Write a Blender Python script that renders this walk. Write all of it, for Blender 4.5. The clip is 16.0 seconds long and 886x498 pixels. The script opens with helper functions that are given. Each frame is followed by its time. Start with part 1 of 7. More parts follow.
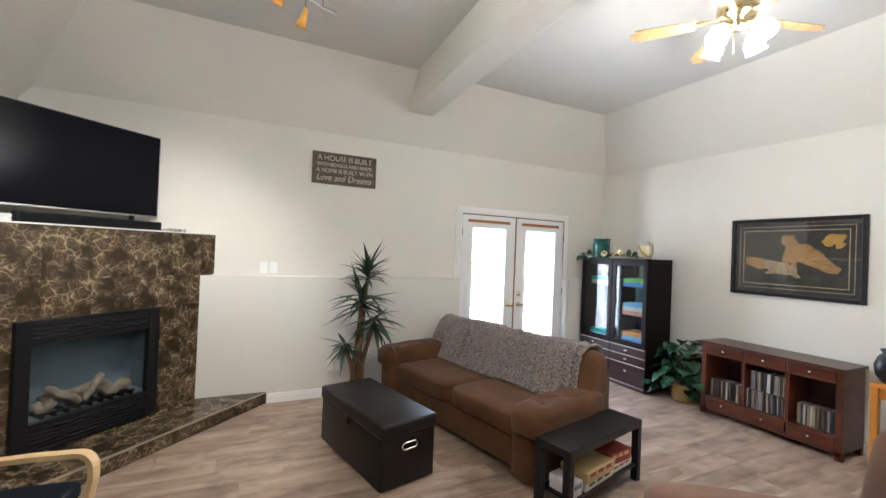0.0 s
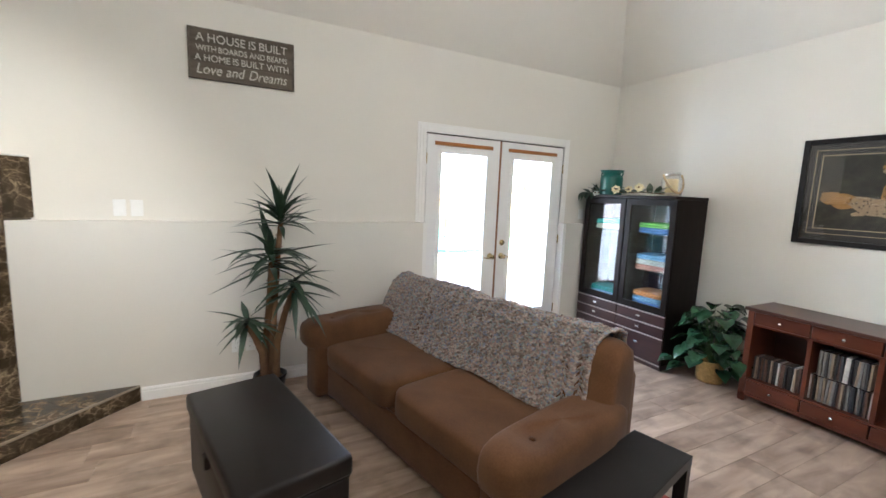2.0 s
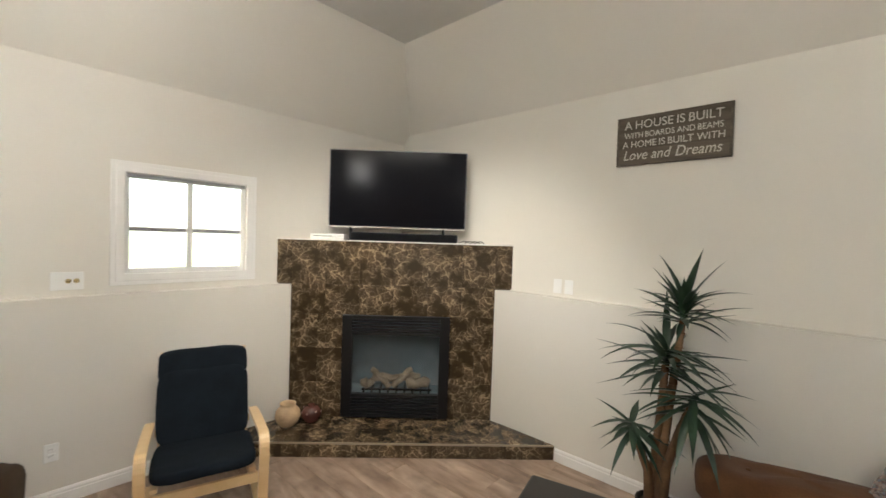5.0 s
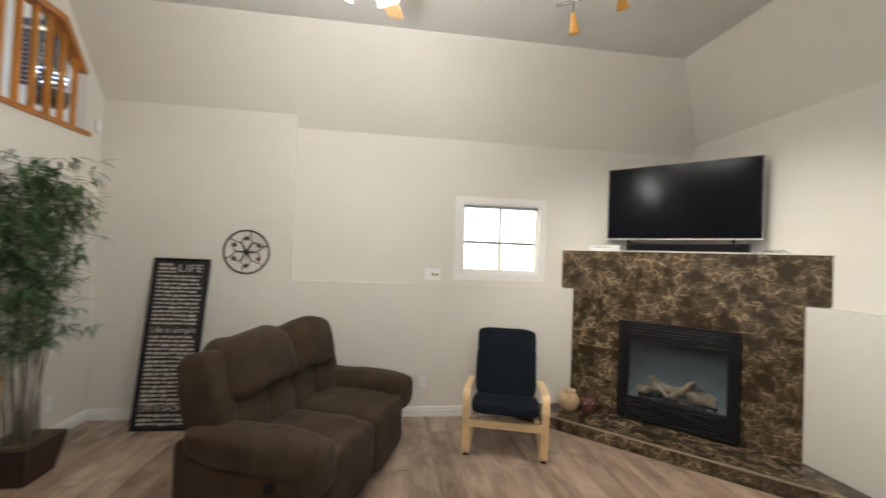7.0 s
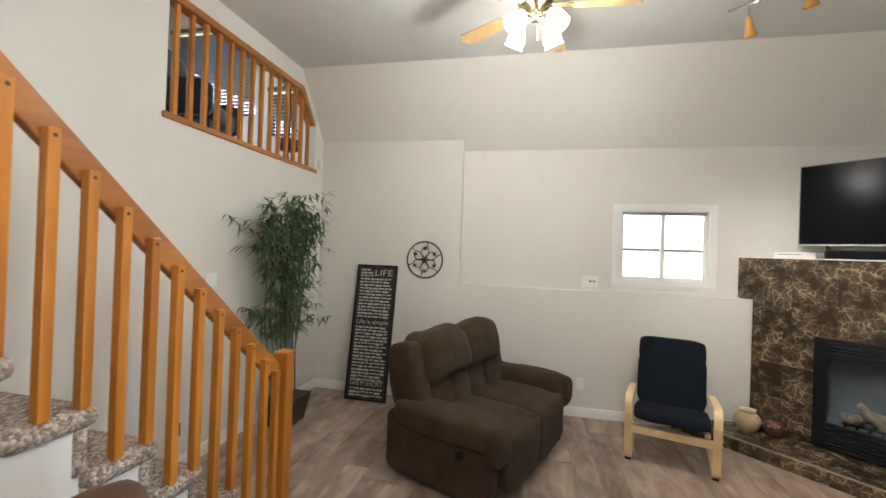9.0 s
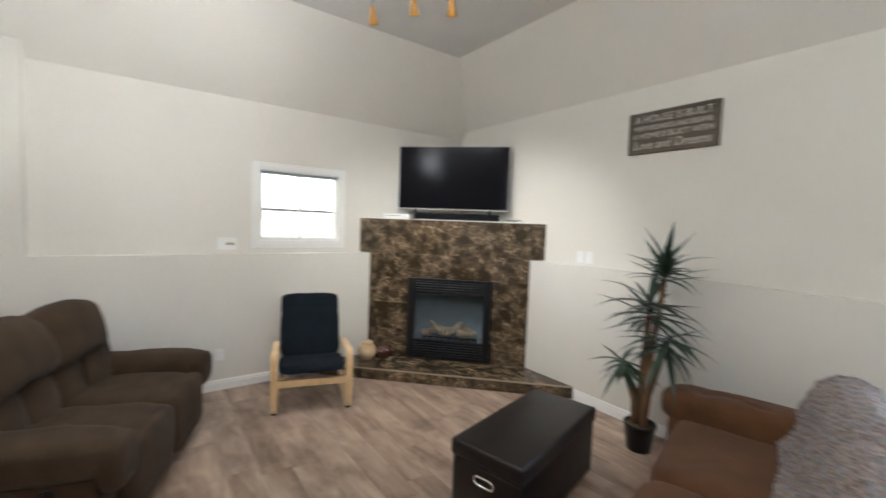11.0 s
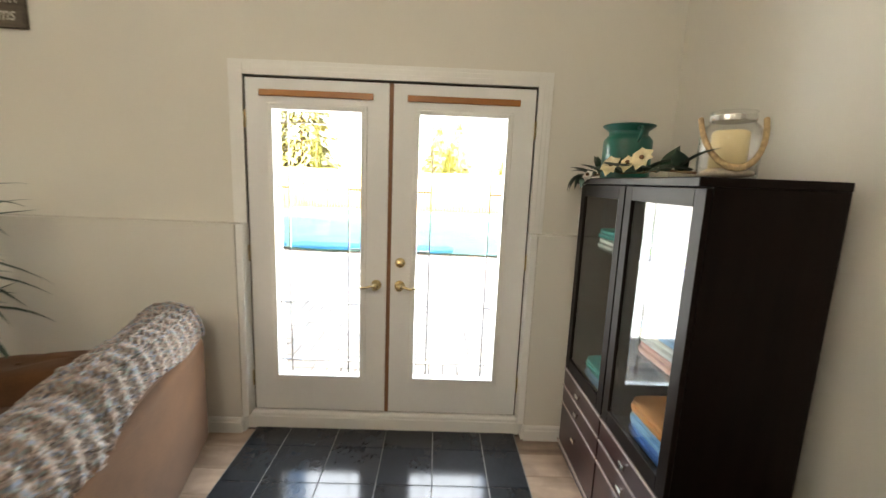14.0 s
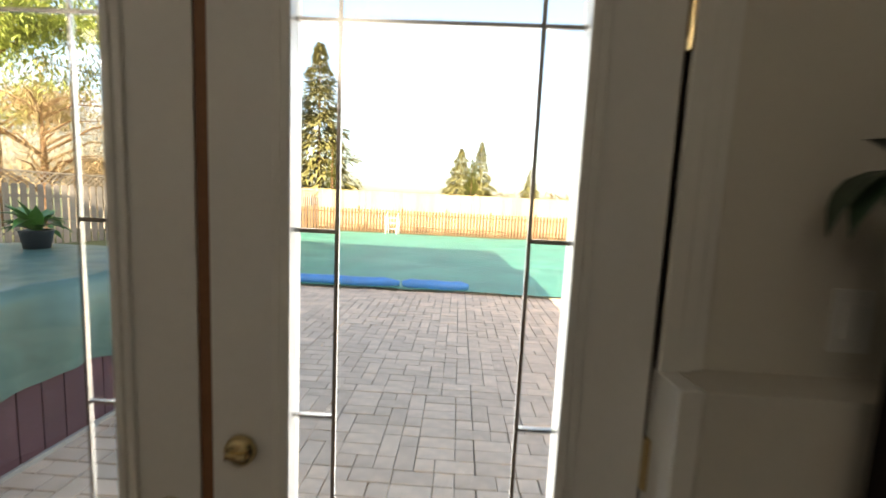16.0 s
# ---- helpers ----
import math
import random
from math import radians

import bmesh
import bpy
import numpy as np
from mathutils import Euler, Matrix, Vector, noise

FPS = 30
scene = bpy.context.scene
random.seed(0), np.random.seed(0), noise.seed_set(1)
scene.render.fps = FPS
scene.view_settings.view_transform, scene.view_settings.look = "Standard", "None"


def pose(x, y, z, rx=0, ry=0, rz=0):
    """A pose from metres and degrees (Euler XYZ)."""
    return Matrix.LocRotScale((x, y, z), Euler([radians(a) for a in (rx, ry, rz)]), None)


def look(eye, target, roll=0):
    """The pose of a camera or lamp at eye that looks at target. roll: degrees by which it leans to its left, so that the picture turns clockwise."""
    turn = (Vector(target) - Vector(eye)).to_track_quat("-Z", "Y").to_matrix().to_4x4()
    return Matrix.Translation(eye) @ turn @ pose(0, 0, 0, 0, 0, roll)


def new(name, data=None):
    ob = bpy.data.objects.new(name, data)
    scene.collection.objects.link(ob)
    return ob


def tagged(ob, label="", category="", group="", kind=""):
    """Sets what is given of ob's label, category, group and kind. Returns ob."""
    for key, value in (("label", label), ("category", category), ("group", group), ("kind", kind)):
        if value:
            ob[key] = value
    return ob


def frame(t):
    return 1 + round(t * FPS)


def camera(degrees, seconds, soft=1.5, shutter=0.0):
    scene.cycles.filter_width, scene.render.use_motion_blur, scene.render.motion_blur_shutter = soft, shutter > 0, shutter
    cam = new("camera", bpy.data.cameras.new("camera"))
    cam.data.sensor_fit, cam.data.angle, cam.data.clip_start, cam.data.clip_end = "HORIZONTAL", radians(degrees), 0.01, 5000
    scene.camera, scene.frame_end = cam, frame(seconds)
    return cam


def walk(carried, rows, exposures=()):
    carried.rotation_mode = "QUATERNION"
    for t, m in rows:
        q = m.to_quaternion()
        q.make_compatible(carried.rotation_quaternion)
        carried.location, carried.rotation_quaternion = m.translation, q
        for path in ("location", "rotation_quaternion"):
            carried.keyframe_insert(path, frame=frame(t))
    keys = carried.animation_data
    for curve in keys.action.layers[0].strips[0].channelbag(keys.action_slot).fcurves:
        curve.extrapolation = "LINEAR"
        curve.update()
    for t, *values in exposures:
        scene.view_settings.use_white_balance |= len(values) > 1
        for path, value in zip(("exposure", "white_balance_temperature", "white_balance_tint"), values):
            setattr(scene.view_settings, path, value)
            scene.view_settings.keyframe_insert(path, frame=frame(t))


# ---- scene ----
cam = camera(94.2, 16.0, 1.5, 0.4)
EXPOSURES = [
    (0.0, 4.25, 5700, 10), (2.5, 4.25, 5700, 10), (4.2, 4.1, 6200, 10), (6.3, 4.1, 6100, 10), (8.2, 4.05, 6000, 10), (10.3, 4.15, 5800, 10), (11.2, 4.12, 5600, 10), (12.5, 4.1, 7500, 8), (13.5, 3.95, 7600, 8),
    (14.0, 3.9, 7100, 8), (14.5, 3.25, 6200, 9), (15.0, 2.85, 6500, 10), (15.5, 2.3, 7000, 10), (16.0, 1.92, 7500, 10),
]
PATH = [
    (0, (0.475, 0.327, 1.641), (1.329, 2.136, 1.659), 2.3),
    (0.5, (0.647, 0.619, 1.636), (1.503, 2.427, 1.609), 2.3),
    (1, (0.877, 0.897, 1.618), (1.728, 2.705, 1.537), 2.3),
    (1.5, (1.087, 1.199, 1.625), (1.973, 2.984, 1.453), 2.3),
    (2, (1.343, 1.448, 1.59), (2.246, 3.213, 1.33), 2.3),
    (2.5, (1.6, 1.711, 1.625), (2.465, 3.486, 1.308), 2.2),
    (3, (1.779, 1.987, 1.656), (2.416, 3.856, 1.341), 2.0),
    (3.5, (1.915, 2.136, 1.711), (1.963, 4.125, 1.508), 1.7),
    (4, (2.11, 2.148, 1.784), (1.385, 4.009, 1.673), 2.1),
    (4.2, (2.134, 2.067, 1.788), (1.2, 3.833, 1.692), 2.1),
    (6.3, (2.587, 1.806, 1.694), (0.812, 2.728, 1.731), 2.0),
    (6.5, (2.65, 1.781, 1.672), (0.789, 2.512, 1.714), 2.1),
    (7, (2.879, 1.744, 1.599), (0.897, 2.004, 1.64), 2.2),
    (7.5, (3.138, 1.699, 1.606), (1.144, 1.541, 1.632), 2.1),
    (8, (3.371, 1.672, 1.613), (1.418, 1.242, 1.646), 2.1),
    (8.2, (3.397, 1.661, 1.638), (1.461, 1.16, 1.659), 2.1),
    (10.3, (3.019, 1.492, 1.7), (1.054, 1.867, 1.672), 2.0),
    (10.5, (3.059, 1.496, 1.673), (1.154, 2.103, 1.639), 1.9),
    (11, (3.142, 1.532, 1.686), (1.531, 2.71, 1.566), 2.1),
    (11.5, (3.26, 1.572, 1.6), (2.103, 3.195, 1.432), 1.8),
    (12, (3.443, 1.639, 1.556), (2.755, 3.502, 1.321), 2.2),
    (12.5, (3.639, 1.709, 1.542), (3.329, 3.664, 1.258), 2.1),
    (13, (3.829, 1.861, 1.591), (3.718, 3.83, 1.262), 2.1),
    (13.5, (3.947, 2.181, 1.639), (3.954, 4.153, 1.303), 2.3),
    (14, (4.11, 2.579, 1.617), (4.15, 4.552, 1.292), 2.3),
    (14.5, (4.253, 3.015, 1.617), (4.309, 4.99, 1.31), 2.3),
    (15, (4.294, 3.436, 1.596), (4.353, 5.418, 1.335), 2.5),
    (15.5, (4.333, 3.88, 1.629), (4.322, 5.861, 1.353), 2.6),
    (16, (4.303, 4.331, 1.608), (4.232, 6.316, 1.386), 2.7),
]
walk(cam, [(t, look(eye, target, roll)) for t, eye, target, roll in PATH], EXPOSURES)

# ---- light ----
world = bpy.data.worlds.new("sky_world")
scene.world = world
world.use_nodes = True
wn = world.node_tree.nodes
sky = wn.new("ShaderNodeTexSky")
sky.sky_type, sky.sun_disc = "NISHITA", False
sky.dust_density, sky.air_density = 2.5, 1.0
sky.sun_elevation, sky.sun_rotation = radians(24), radians(183)
world.node_tree.links.new(sky.outputs[0], wn["Background"].inputs[0])
wn["Background"].inputs[1].default_value = 0.15


def lamp(name, kind, energy, color, place, **extra):
    data = bpy.data.lights.new(name, kind)
    data.energy, data.color = energy, color
    if kind == "POINT":
        data.shadow_soft_size = extra.get("radius", 0.05)
    if kind == "AREA":
        data.shape, data.size, data.size_y = "RECTANGLE", extra["size"][0], extra["size"][1]
    if kind == "SUN":
        data.angle = radians(0.6)
    if kind == "SPOT":
        data.spot_size, data.spot_blend, data.shadow_soft_size = radians(extra["cone"]), 0.6, 0.03
    ob = new(name, data)
    ob.matrix_basis = place
    return ob


lamp("sun", "SUN", 5.0, (1.0, 0.93, 0.80), look((2.1, -40, 17.8), (0.0, 0, 0)))
lamp("door_daylight", "AREA", 8.0, (0.92, 0.96, 1.0), look((3.83, 5.75, 1.25), (3.83, 0, 0.9)), size=(1.5, 1.7))
# area lamp before the blank back wall, added to brighten the loft
lamp("loft_daylight", "AREA", 3.6, (0.85, 0.92, 1.0), look((0.0, -4.1, 3.7), (0, -1, 3.2)), size=(2.2, 1.0))
FANS = [(0.62, 1.56), (3.30, 1.95)]
for fx, fy in FANS:
    lamp("fan_light", "POINT", 3.4, (1.0, 0.95, 0.87), pose(fx, fy, 2.86), radius=0.09)
SPOTS = [(0.29, 2.90), (0.60, 3.06), (0.76, 3.27)]
for sx, sy in SPOTS:
    lamp("track_light", "SPOT", 2.6, (1.0, 0.92, 0.79), look((sx, sy, 3.06), (sx - 0.55, sy + 0.75, 1.8)), cone=95)


# ---- materials ----
def mat(name, color, rough=0.6, vary=0.12, scale=6.0, bump=0.05, fine=90.0, metal=0.0, random_object=0.0, sheen=0.0, stretch=(1, 1, 1), spec=0.5):
    """Plain surface with stains at one scale and fine grain at another."""
    m = bpy.data.materials.new(name)
    m.use_nodes = True
    n, l = m.node_tree.nodes, m.node_tree.links
    b = n["Principled BSDF"]
    b.inputs["Roughness"].default_value, b.inputs["Metallic"].default_value = rough, metal
    b.inputs["Specular IOR Level"].default_value = spec
    b.inputs["Sheen Weight"].default_value = sheen
    co, mp = n.new("ShaderNodeTexCoord"), n.new("ShaderNodeMapping")
    mp.inputs["Scale"].default_value = stretch
    l.new(co.outputs["Object"], mp.inputs[0])
    big, small = n.new("ShaderNodeTexNoise"), n.new("ShaderNodeTexNoise")
    big.inputs["Scale"].default_value, small.inputs["Scale"].default_value = scale, fine
    big.inputs["Detail"].default_value = small.inputs["Detail"].default_value = 4
    for t in (big, small):
        l.new(mp.outputs[0], t.inputs["Vector"])
    add = n.new("ShaderNodeMath")
    add.operation = "MULTIPLY_ADD"
    l.new(big.outputs[0], add.inputs[0])
    add.inputs[1].default_value = 0.65
    sc = n.new("ShaderNodeMath")
    sc.operation = "MULTIPLY"
    l.new(small.outputs[0], sc.inputs[0])
    sc.inputs[1].default_value = 0.35
    l.new(sc.outputs[0], add.inputs[2])
    ramp = n.new("ShaderNodeValToRGB")
    c = Vector(color)
    ramp.color_ramp.elements[0].position, ramp.color_ramp.elements[1].position = 0.3, 0.7
    ramp.color_ramp.elements[0].color = (*(c * (1 - vary)), 1)
    ramp.color_ramp.elements[1].color = (*(c * (1 + vary)), 1)
    l.new(add.outputs[0], ramp.inputs[0])
    out = ramp.outputs[0]
    if random_object:
        info, hs, mr = n.new("ShaderNodeObjectInfo"), n.new("ShaderNodeHueSaturation"), n.new("ShaderNodeMapRange")
        l.new(info.outputs["Random"], mr.inputs[0])
        mr.inputs[3].default_value, mr.inputs[4].default_value = 1 - random_object, 1 + random_object
        l.new(mr.outputs[0], hs.inputs["Value"])
        l.new(out, hs.inputs["Color"])
        out = hs.outputs[0]
    l.new(out, b.inputs["Base Color"])
    if bump:
        bp = n.new("ShaderNodeBump")
        bp.inputs["Strength"].default_value, bp.inputs["Distance"].default_value = bump, 0.01
        l.new(add.outputs[0], bp.inputs["Height"])
        l.new(bp.outputs[0], b.inputs["Normal"])
    return m


def glow(name, color, strength):
    m = bpy.data.materials.new(name)
    m.use_nodes = True
    b = m.node_tree.nodes["Principled BSDF"]
    b.inputs["Base Color"].default_value = (*color, 1)
    b.inputs["Emission Color"].default_value = (*color, 1)
    b.inputs["Emission Strength"].default_value = strength
    return m


def glass(name, color=(1, 1, 1), rough=0.0, gloss=0.04, power=4.0):
    """Thin pane: mostly clear, with a mirror gloss at grazing angles."""
    m = bpy.data.materials.new(name)
    m.use_nodes = True
    n, l = m.node_tree.nodes, m.node_tree.links
    n.remove(n["Principled BSDF"])
    tr, gl, mix, fr = n.new("ShaderNodeBsdfTransparent"), n.new("ShaderNodeBsdfGlossy"), n.new("ShaderNodeMixShader"), n.new("ShaderNodeLayerWeight")
    pw, ad = n.new("ShaderNodeMath"), n.new("ShaderNodeMath")
    pw.operation, ad.operation = "POWER", "MULTIPLY_ADD"
    pw.inputs[1].default_value, ad.inputs[1].default_value, ad.inputs[2].default_value = power, 0.9, gloss
    tr.inputs[0].default_value = (*color, 1)
    gl.inputs["Roughness"].default_value = rough
    fr.inputs[0].default_value = 0.5
    l.new(fr.outputs["Facing"], pw.inputs[0])
    l.new(pw.outputs[0], ad.inputs[0])
    l.new(ad.outputs[0], mix.inputs[0])
    l.new(tr.outputs[0], mix.inputs[1])
    l.new(gl.outputs[0], mix.inputs[2])
    l.new(mix.outputs[0], n["Material Output"].inputs[0])
    return m


def wood_grain(name, dark, light, rough=0.4, along=(1.2, 14, 14), random_object=0.12, bump=0.06, spec=0.5, blotch=0.0):
    """Wood with long grain along the first axis, and tone that changes from piece to piece."""
    m = bpy.data.materials.new(name)
    m.use_nodes = True
    n, l = m.node_tree.nodes, m.node_tree.links
    b = n["Principled BSDF"]
    b.inputs["Roughness"].default_value = rough
    b.inputs["Specular IOR Level"].default_value = spec
    co, mp, info, comb = n.new("ShaderNodeTexCoord"), n.new("ShaderNodeMapping"), n.new("ShaderNodeObjectInfo"), n.new("ShaderNodeVectorMath")
    mp.inputs["Scale"].default_value = along
    l.new(co.outputs["Object"], mp.inputs[0])
    comb.operation = "MULTIPLY_ADD"
    l.new(info.outputs["Random"], comb.inputs[0])
    comb.inputs[1].default_value = (37, 19, 53)
    l.new(mp.outputs[0], comb.inputs[2])
    grain, cloud = n.new("ShaderNodeTexNoise"), n.new("ShaderNodeTexNoise")
    grain.inputs["Scale"].default_value, grain.inputs["Detail"].default_value, grain.inputs["Distortion"].default_value = 1.6, 8, 0.8
    cloud.inputs["Scale"].default_value, cloud.inputs["Detail"].default_value = 0.55, 3
    for t in (grain, cloud):
        l.new(comb.outputs[0], t.inputs["Vector"])
    mix = n.new("ShaderNodeMath")
    mix.operation = "MULTIPLY_ADD"
    mix.inputs[1].default_value = 0.5
    l.new(grain.outputs[0], mix.inputs[0])
    half = n.new("ShaderNodeMath")
    half.operation = "MULTIPLY"
    half.inputs[1].default_value = 0.5
    l.new(cloud.outputs[0], half.inputs[0])
    l.new(half.outputs[0], mix.inputs[2])
    ramp = n.new("ShaderNodeValToRGB")
    ramp.color_ramp.elements[0].position, ramp.color_ramp.elements[1].position = 0.34, 0.66
    ramp.color_ramp.elements[0].color, ramp.color_ramp.elements[1].color = (*dark, 1), (*light, 1)
    l.new(mix.outputs[0], ramp.inputs[0])
    mr, hs = n.new("ShaderNodeMapRange"), n.new("ShaderNodeHueSaturation")
    l.new(info.outputs["Random"], mr.inputs[0])
    mr.inputs[3].default_value, mr.inputs[4].default_value = 1 - random_object, 1 + random_object
    l.new(mr.outputs[0], hs.inputs["Value"])
    l.new(ramp.outputs[0], hs.inputs["Color"])
    if blotch:
        spots, sr = n.new("ShaderNodeTexNoise"), n.new("ShaderNodeMapRange")
        spots.inputs["Scale"].default_value, spots.inputs["Detail"].default_value = 4.5, 4
        wide, mul = n.new("ShaderNodeVectorMath"), n.new("ShaderNodeMath")
        wide.operation, mul.operation = "MULTIPLY_ADD", "MULTIPLY"
        l.new(info.outputs["Random"], wide.inputs[0])
        wide.inputs[1].default_value = (11, 23, 7)
        l.new(co.outputs["Object"], wide.inputs[2])
        l.new(wide.outputs[0], spots.inputs["Vector"])
        l.new(spots.outputs[0], sr.inputs[0])
        sr.inputs[1].default_value, sr.inputs[2].default_value, sr.inputs[3].default_value, sr.inputs[4].default_value = 0.50, 0.72, 1.05, 1.05 - blotch
        l.new(mr.outputs[0], mul.inputs[0])
        l.new(sr.outputs[0], mul.inputs[1])
        l.new(mul.outputs[0], hs.inputs["Value"])
    l.new(hs.outputs[0], b.inputs["Base Color"])
    bp = n.new("ShaderNodeBump")
    bp.inputs["Strength"].default_value, bp.inputs["Distance"].default_value = bump, 0.01
    l.new(mix.outputs[0], bp.inputs["Height"])
    l.new(bp.outputs[0], b.inputs["Normal"])
    return m


def marble_stone(name):
    """Polished dark brown marble with a net of tan veins."""
    m = bpy.data.materials.new(name)
    m.use_nodes = True
    n, l = m.node_tree.nodes, m.node_tree.links
    b = n["Principled BSDF"]
    b.inputs["Roughness"].default_value = 0.16
    co, info, off = n.new("ShaderNodeTexCoord"), n.new("ShaderNodeObjectInfo"), n.new("ShaderNodeVectorMath")
    off.operation = "MULTIPLY_ADD"
    l.new(info.outputs["Random"], off.inputs[0])
    off.inputs[1].default_value = (31, 17, 23)
    l.new(co.outputs["Object"], off.inputs[2])
    warp, add = n.new("ShaderNodeTexNoise"), n.new("ShaderNodeVectorMath")
    warp.inputs["Scale"].default_value, warp.inputs["Detail"].default_value = 8, 7
    l.new(off.outputs[0], warp.inputs["Vector"])
    add.operation = "MULTIPLY_ADD"
    l.new(warp.outputs["Color"], add.inputs[0])
    add.inputs[1].default_value = (0.19, 0.19, 0.19)
    l.new(off.outputs[0], add.inputs[2])
    heights = []
    for scale, width in ((12, 0.062), (26, 0.07)):
        v, r = n.new("ShaderNodeTexVoronoi"), n.new("ShaderNodeMapRange")
        v.feature = "DISTANCE_TO_EDGE"
        v.inputs["Scale"].default_value = scale
        l.new(add.outputs[0], v.inputs["Vector"])
        l.new(v.outputs["Distance"], r.inputs[0])
        r.inputs[1].default_value, r.inputs[2].default_value, r.inputs[3].default_value, r.inputs[4].default_value = 0.0, width, 1.0, 0.0
        heights.append(r)
    patch, pr = n.new("ShaderNodeTexNoise"), n.new("ShaderNodeMapRange")
    patch.inputs["Scale"].default_value, patch.inputs["Detail"].default_value = 8, 6
    l.new(off.outputs[0], patch.inputs["Vector"])
    l.new(patch.outputs[0], pr.inputs[0])
    pr.inputs[1].default_value, pr.inputs[2].default_value = 0.40, 0.60
    mx = n.new("ShaderNodeMath")
    mx.operation = "MAXIMUM"
    h2 = n.new("ShaderNodeMath")
    h2.operation = "MULTIPLY"
    h2.inputs[1].default_value = 0.42
    l.new(heights[1].outputs[0], h2.inputs[0])
    l.new(heights[0].outputs[0], mx.inputs[0])
    l.new(h2.outputs[0], mx.inputs[1])
    vein = n.new("ShaderNodeMath")
    vein.operation = "MULTIPLY"
    l.new(mx.outputs[0], vein.inputs[0])
    l.new(pr.outputs[0], vein.inputs[1])
    base, final = n.new("ShaderNodeValToRGB"), n.new("ShaderNodeMix")
    base.color_ramp.elements[0].position, base.color_ramp.elements[1].position = 0.38, 0.72
    base.color_ramp.elements[0].color, base.color_ramp.elements[1].color = (0.038, 0.026, 0.015, 1), (0.105, 0.072, 0.041, 1)
    l.new(patch.outputs[0], base.inputs[0])
    final.data_type = "RGBA"
    l.new(vein.outputs[0], final.inputs["Factor"])
    l.new(base.outputs[0], final.inputs["A"])
    final.inputs["B"].default_value = (0.40, 0.305, 0.19, 1)
    l.new(final.outputs["Result"], b.inputs["Base Color"])
    return m


def speckled(name, colors, scale, rough=0.9, bump=0.5):
    """Yarn or pile in many small flecks of colour."""
    m = bpy.data.materials.new(name)
    m.use_nodes = True
    n, l = m.node_tree.nodes, m.node_tree.links
    b = n["Principled BSDF"]
    b.inputs["Roughness"].default_value = rough
    co, v = n.new("ShaderNodeTexCoord"), n.new("ShaderNodeTexVoronoi")
    v.inputs["Scale"].default_value = scale
    l.new(co.outputs["Object"], v.inputs["Vector"])
    sep, ramp = n.new("ShaderNodeSeparateColor"), n.new("ShaderNodeValToRGB")
    l.new(v.outputs["Color"], sep.inputs[0])
    e = ramp.color_ramp.elements
    ramp.color_ramp.interpolation = "CONSTANT"
    e[0].color, e[1].color = (*colors[0], 1), (*colors[-1], 1)
    e[1].position = (len(colors) - 1) / len(colors)
    for k, c in enumerate(colors[1:-1], 1):
        e.new(k / len(colors)).color = (*c, 1)
    l.new(sep.outputs[0], ramp.inputs[0])
    l.new(ramp.outputs[0], b.inputs["Base Color"])
    bp = n.new("ShaderNodeBump")
    bp.inputs["Strength"].default_value, bp.inputs["Distance"].default_value = bump, 0.006
    bp.invert = True
    l.new(v.outputs["Distance"], bp.inputs["Height"])
    l.new(bp.outputs[0], b.inputs["Normal"])
    return m


WALL = mat("wall_paint", (0.70, 0.67, 0.605), 0.75, 0.03, 1.2, 0.06, 160)
CEIL = mat("ceiling_paint", (0.66, 0.645, 0.61), 0.9, 0.04, 2.0, 0.35, 220)
TRIM = mat("trim_paint", (0.80, 0.79, 0.76), 0.4, 0.03, 3, 0.03, 60)
DOORW = mat("door_paint", (0.78, 0.78, 0.77), 0.42, 0.03, 3, 0.03, 60)
PLANK = wood_grain("laminate_plank", (0.185, 0.121, 0.083), (0.51, 0.385, 0.29), 0.36, (1.5, 6.5, 6.5), 0.07, 0.05, 0.5, 0.42)
OAK = wood_grain("golden_oak", (0.38, 0.130, 0.012), (0.62, 0.255, 0.036), 0.35, (9, 9, 1.0), 0.08)
OAKX = wood_grain("golden_oak_long", (0.27, 0.095, 0.016), (0.46, 0.19, 0.042), 0.35, (1.0, 9, 9), 0.06)
BIRCH = wood_grain("birch_bentwood", (0.60, 0.40, 0.19), (0.76, 0.56, 0.31), 0.35, (4, 4, 4), 0.05)
CHERRY = wood_grain("cherry_stain", (0.055, 0.014, 0.007), (0.125, 0.033, 0.016), 0.3, (6, 1.2, 6), 0.06)
CHERRYD = wood_grain("cherry_top", (0.035, 0.014, 0.009), (0.075, 0.028, 0.018), 0.32, (6, 1.2, 6), 0.06)
WENGE = wood_grain("dark_veneer", (0.005, 0.0032, 0.0028), (0.012, 0.0072, 0.0062), 0.42, (12, 12, 1.2), 0.05, 0.03, 0.1)
WENGED = wood_grain("dark_drawer_veneer", (0.022, 0.008, 0.008), (0.042, 0.017, 0.016), 0.3, (12, 1.2, 12), 0.05, 0.03)
BLACKW = mat("black_lacquer", (0.009, 0.008, 0.008), 0.36, 0.2, 8, 0.02, spec=0.35)
LEATHER = mat("dark_leather", (0.011, 0.008, 0.007), 0.40, 0.25, 5, 0.12, 240, spec=0.35)
SUEDE = mat("rust_brown_suede", (0.102, 0.046, 0.019), 0.9, 0.30, 5, 0.16, 120, sheen=0.08, spec=0.2)
BROWN = mat("brown_plush", (0.052, 0.0335, 0.020), 0.94, 0.34, 6, 0.22, 160, sheen=0.04, spec=0.15)
TAUPE = mat("taupe_suede", (0.20, 0.105, 0.060), 0.85, 0.18, 6, 0.12, 160, sheen=0.1)
NAVY = mat("navy_canvas", (0.008, 0.0115, 0.016), 0.9, 0.3, 8, 0.2, 300, spec=0.12)
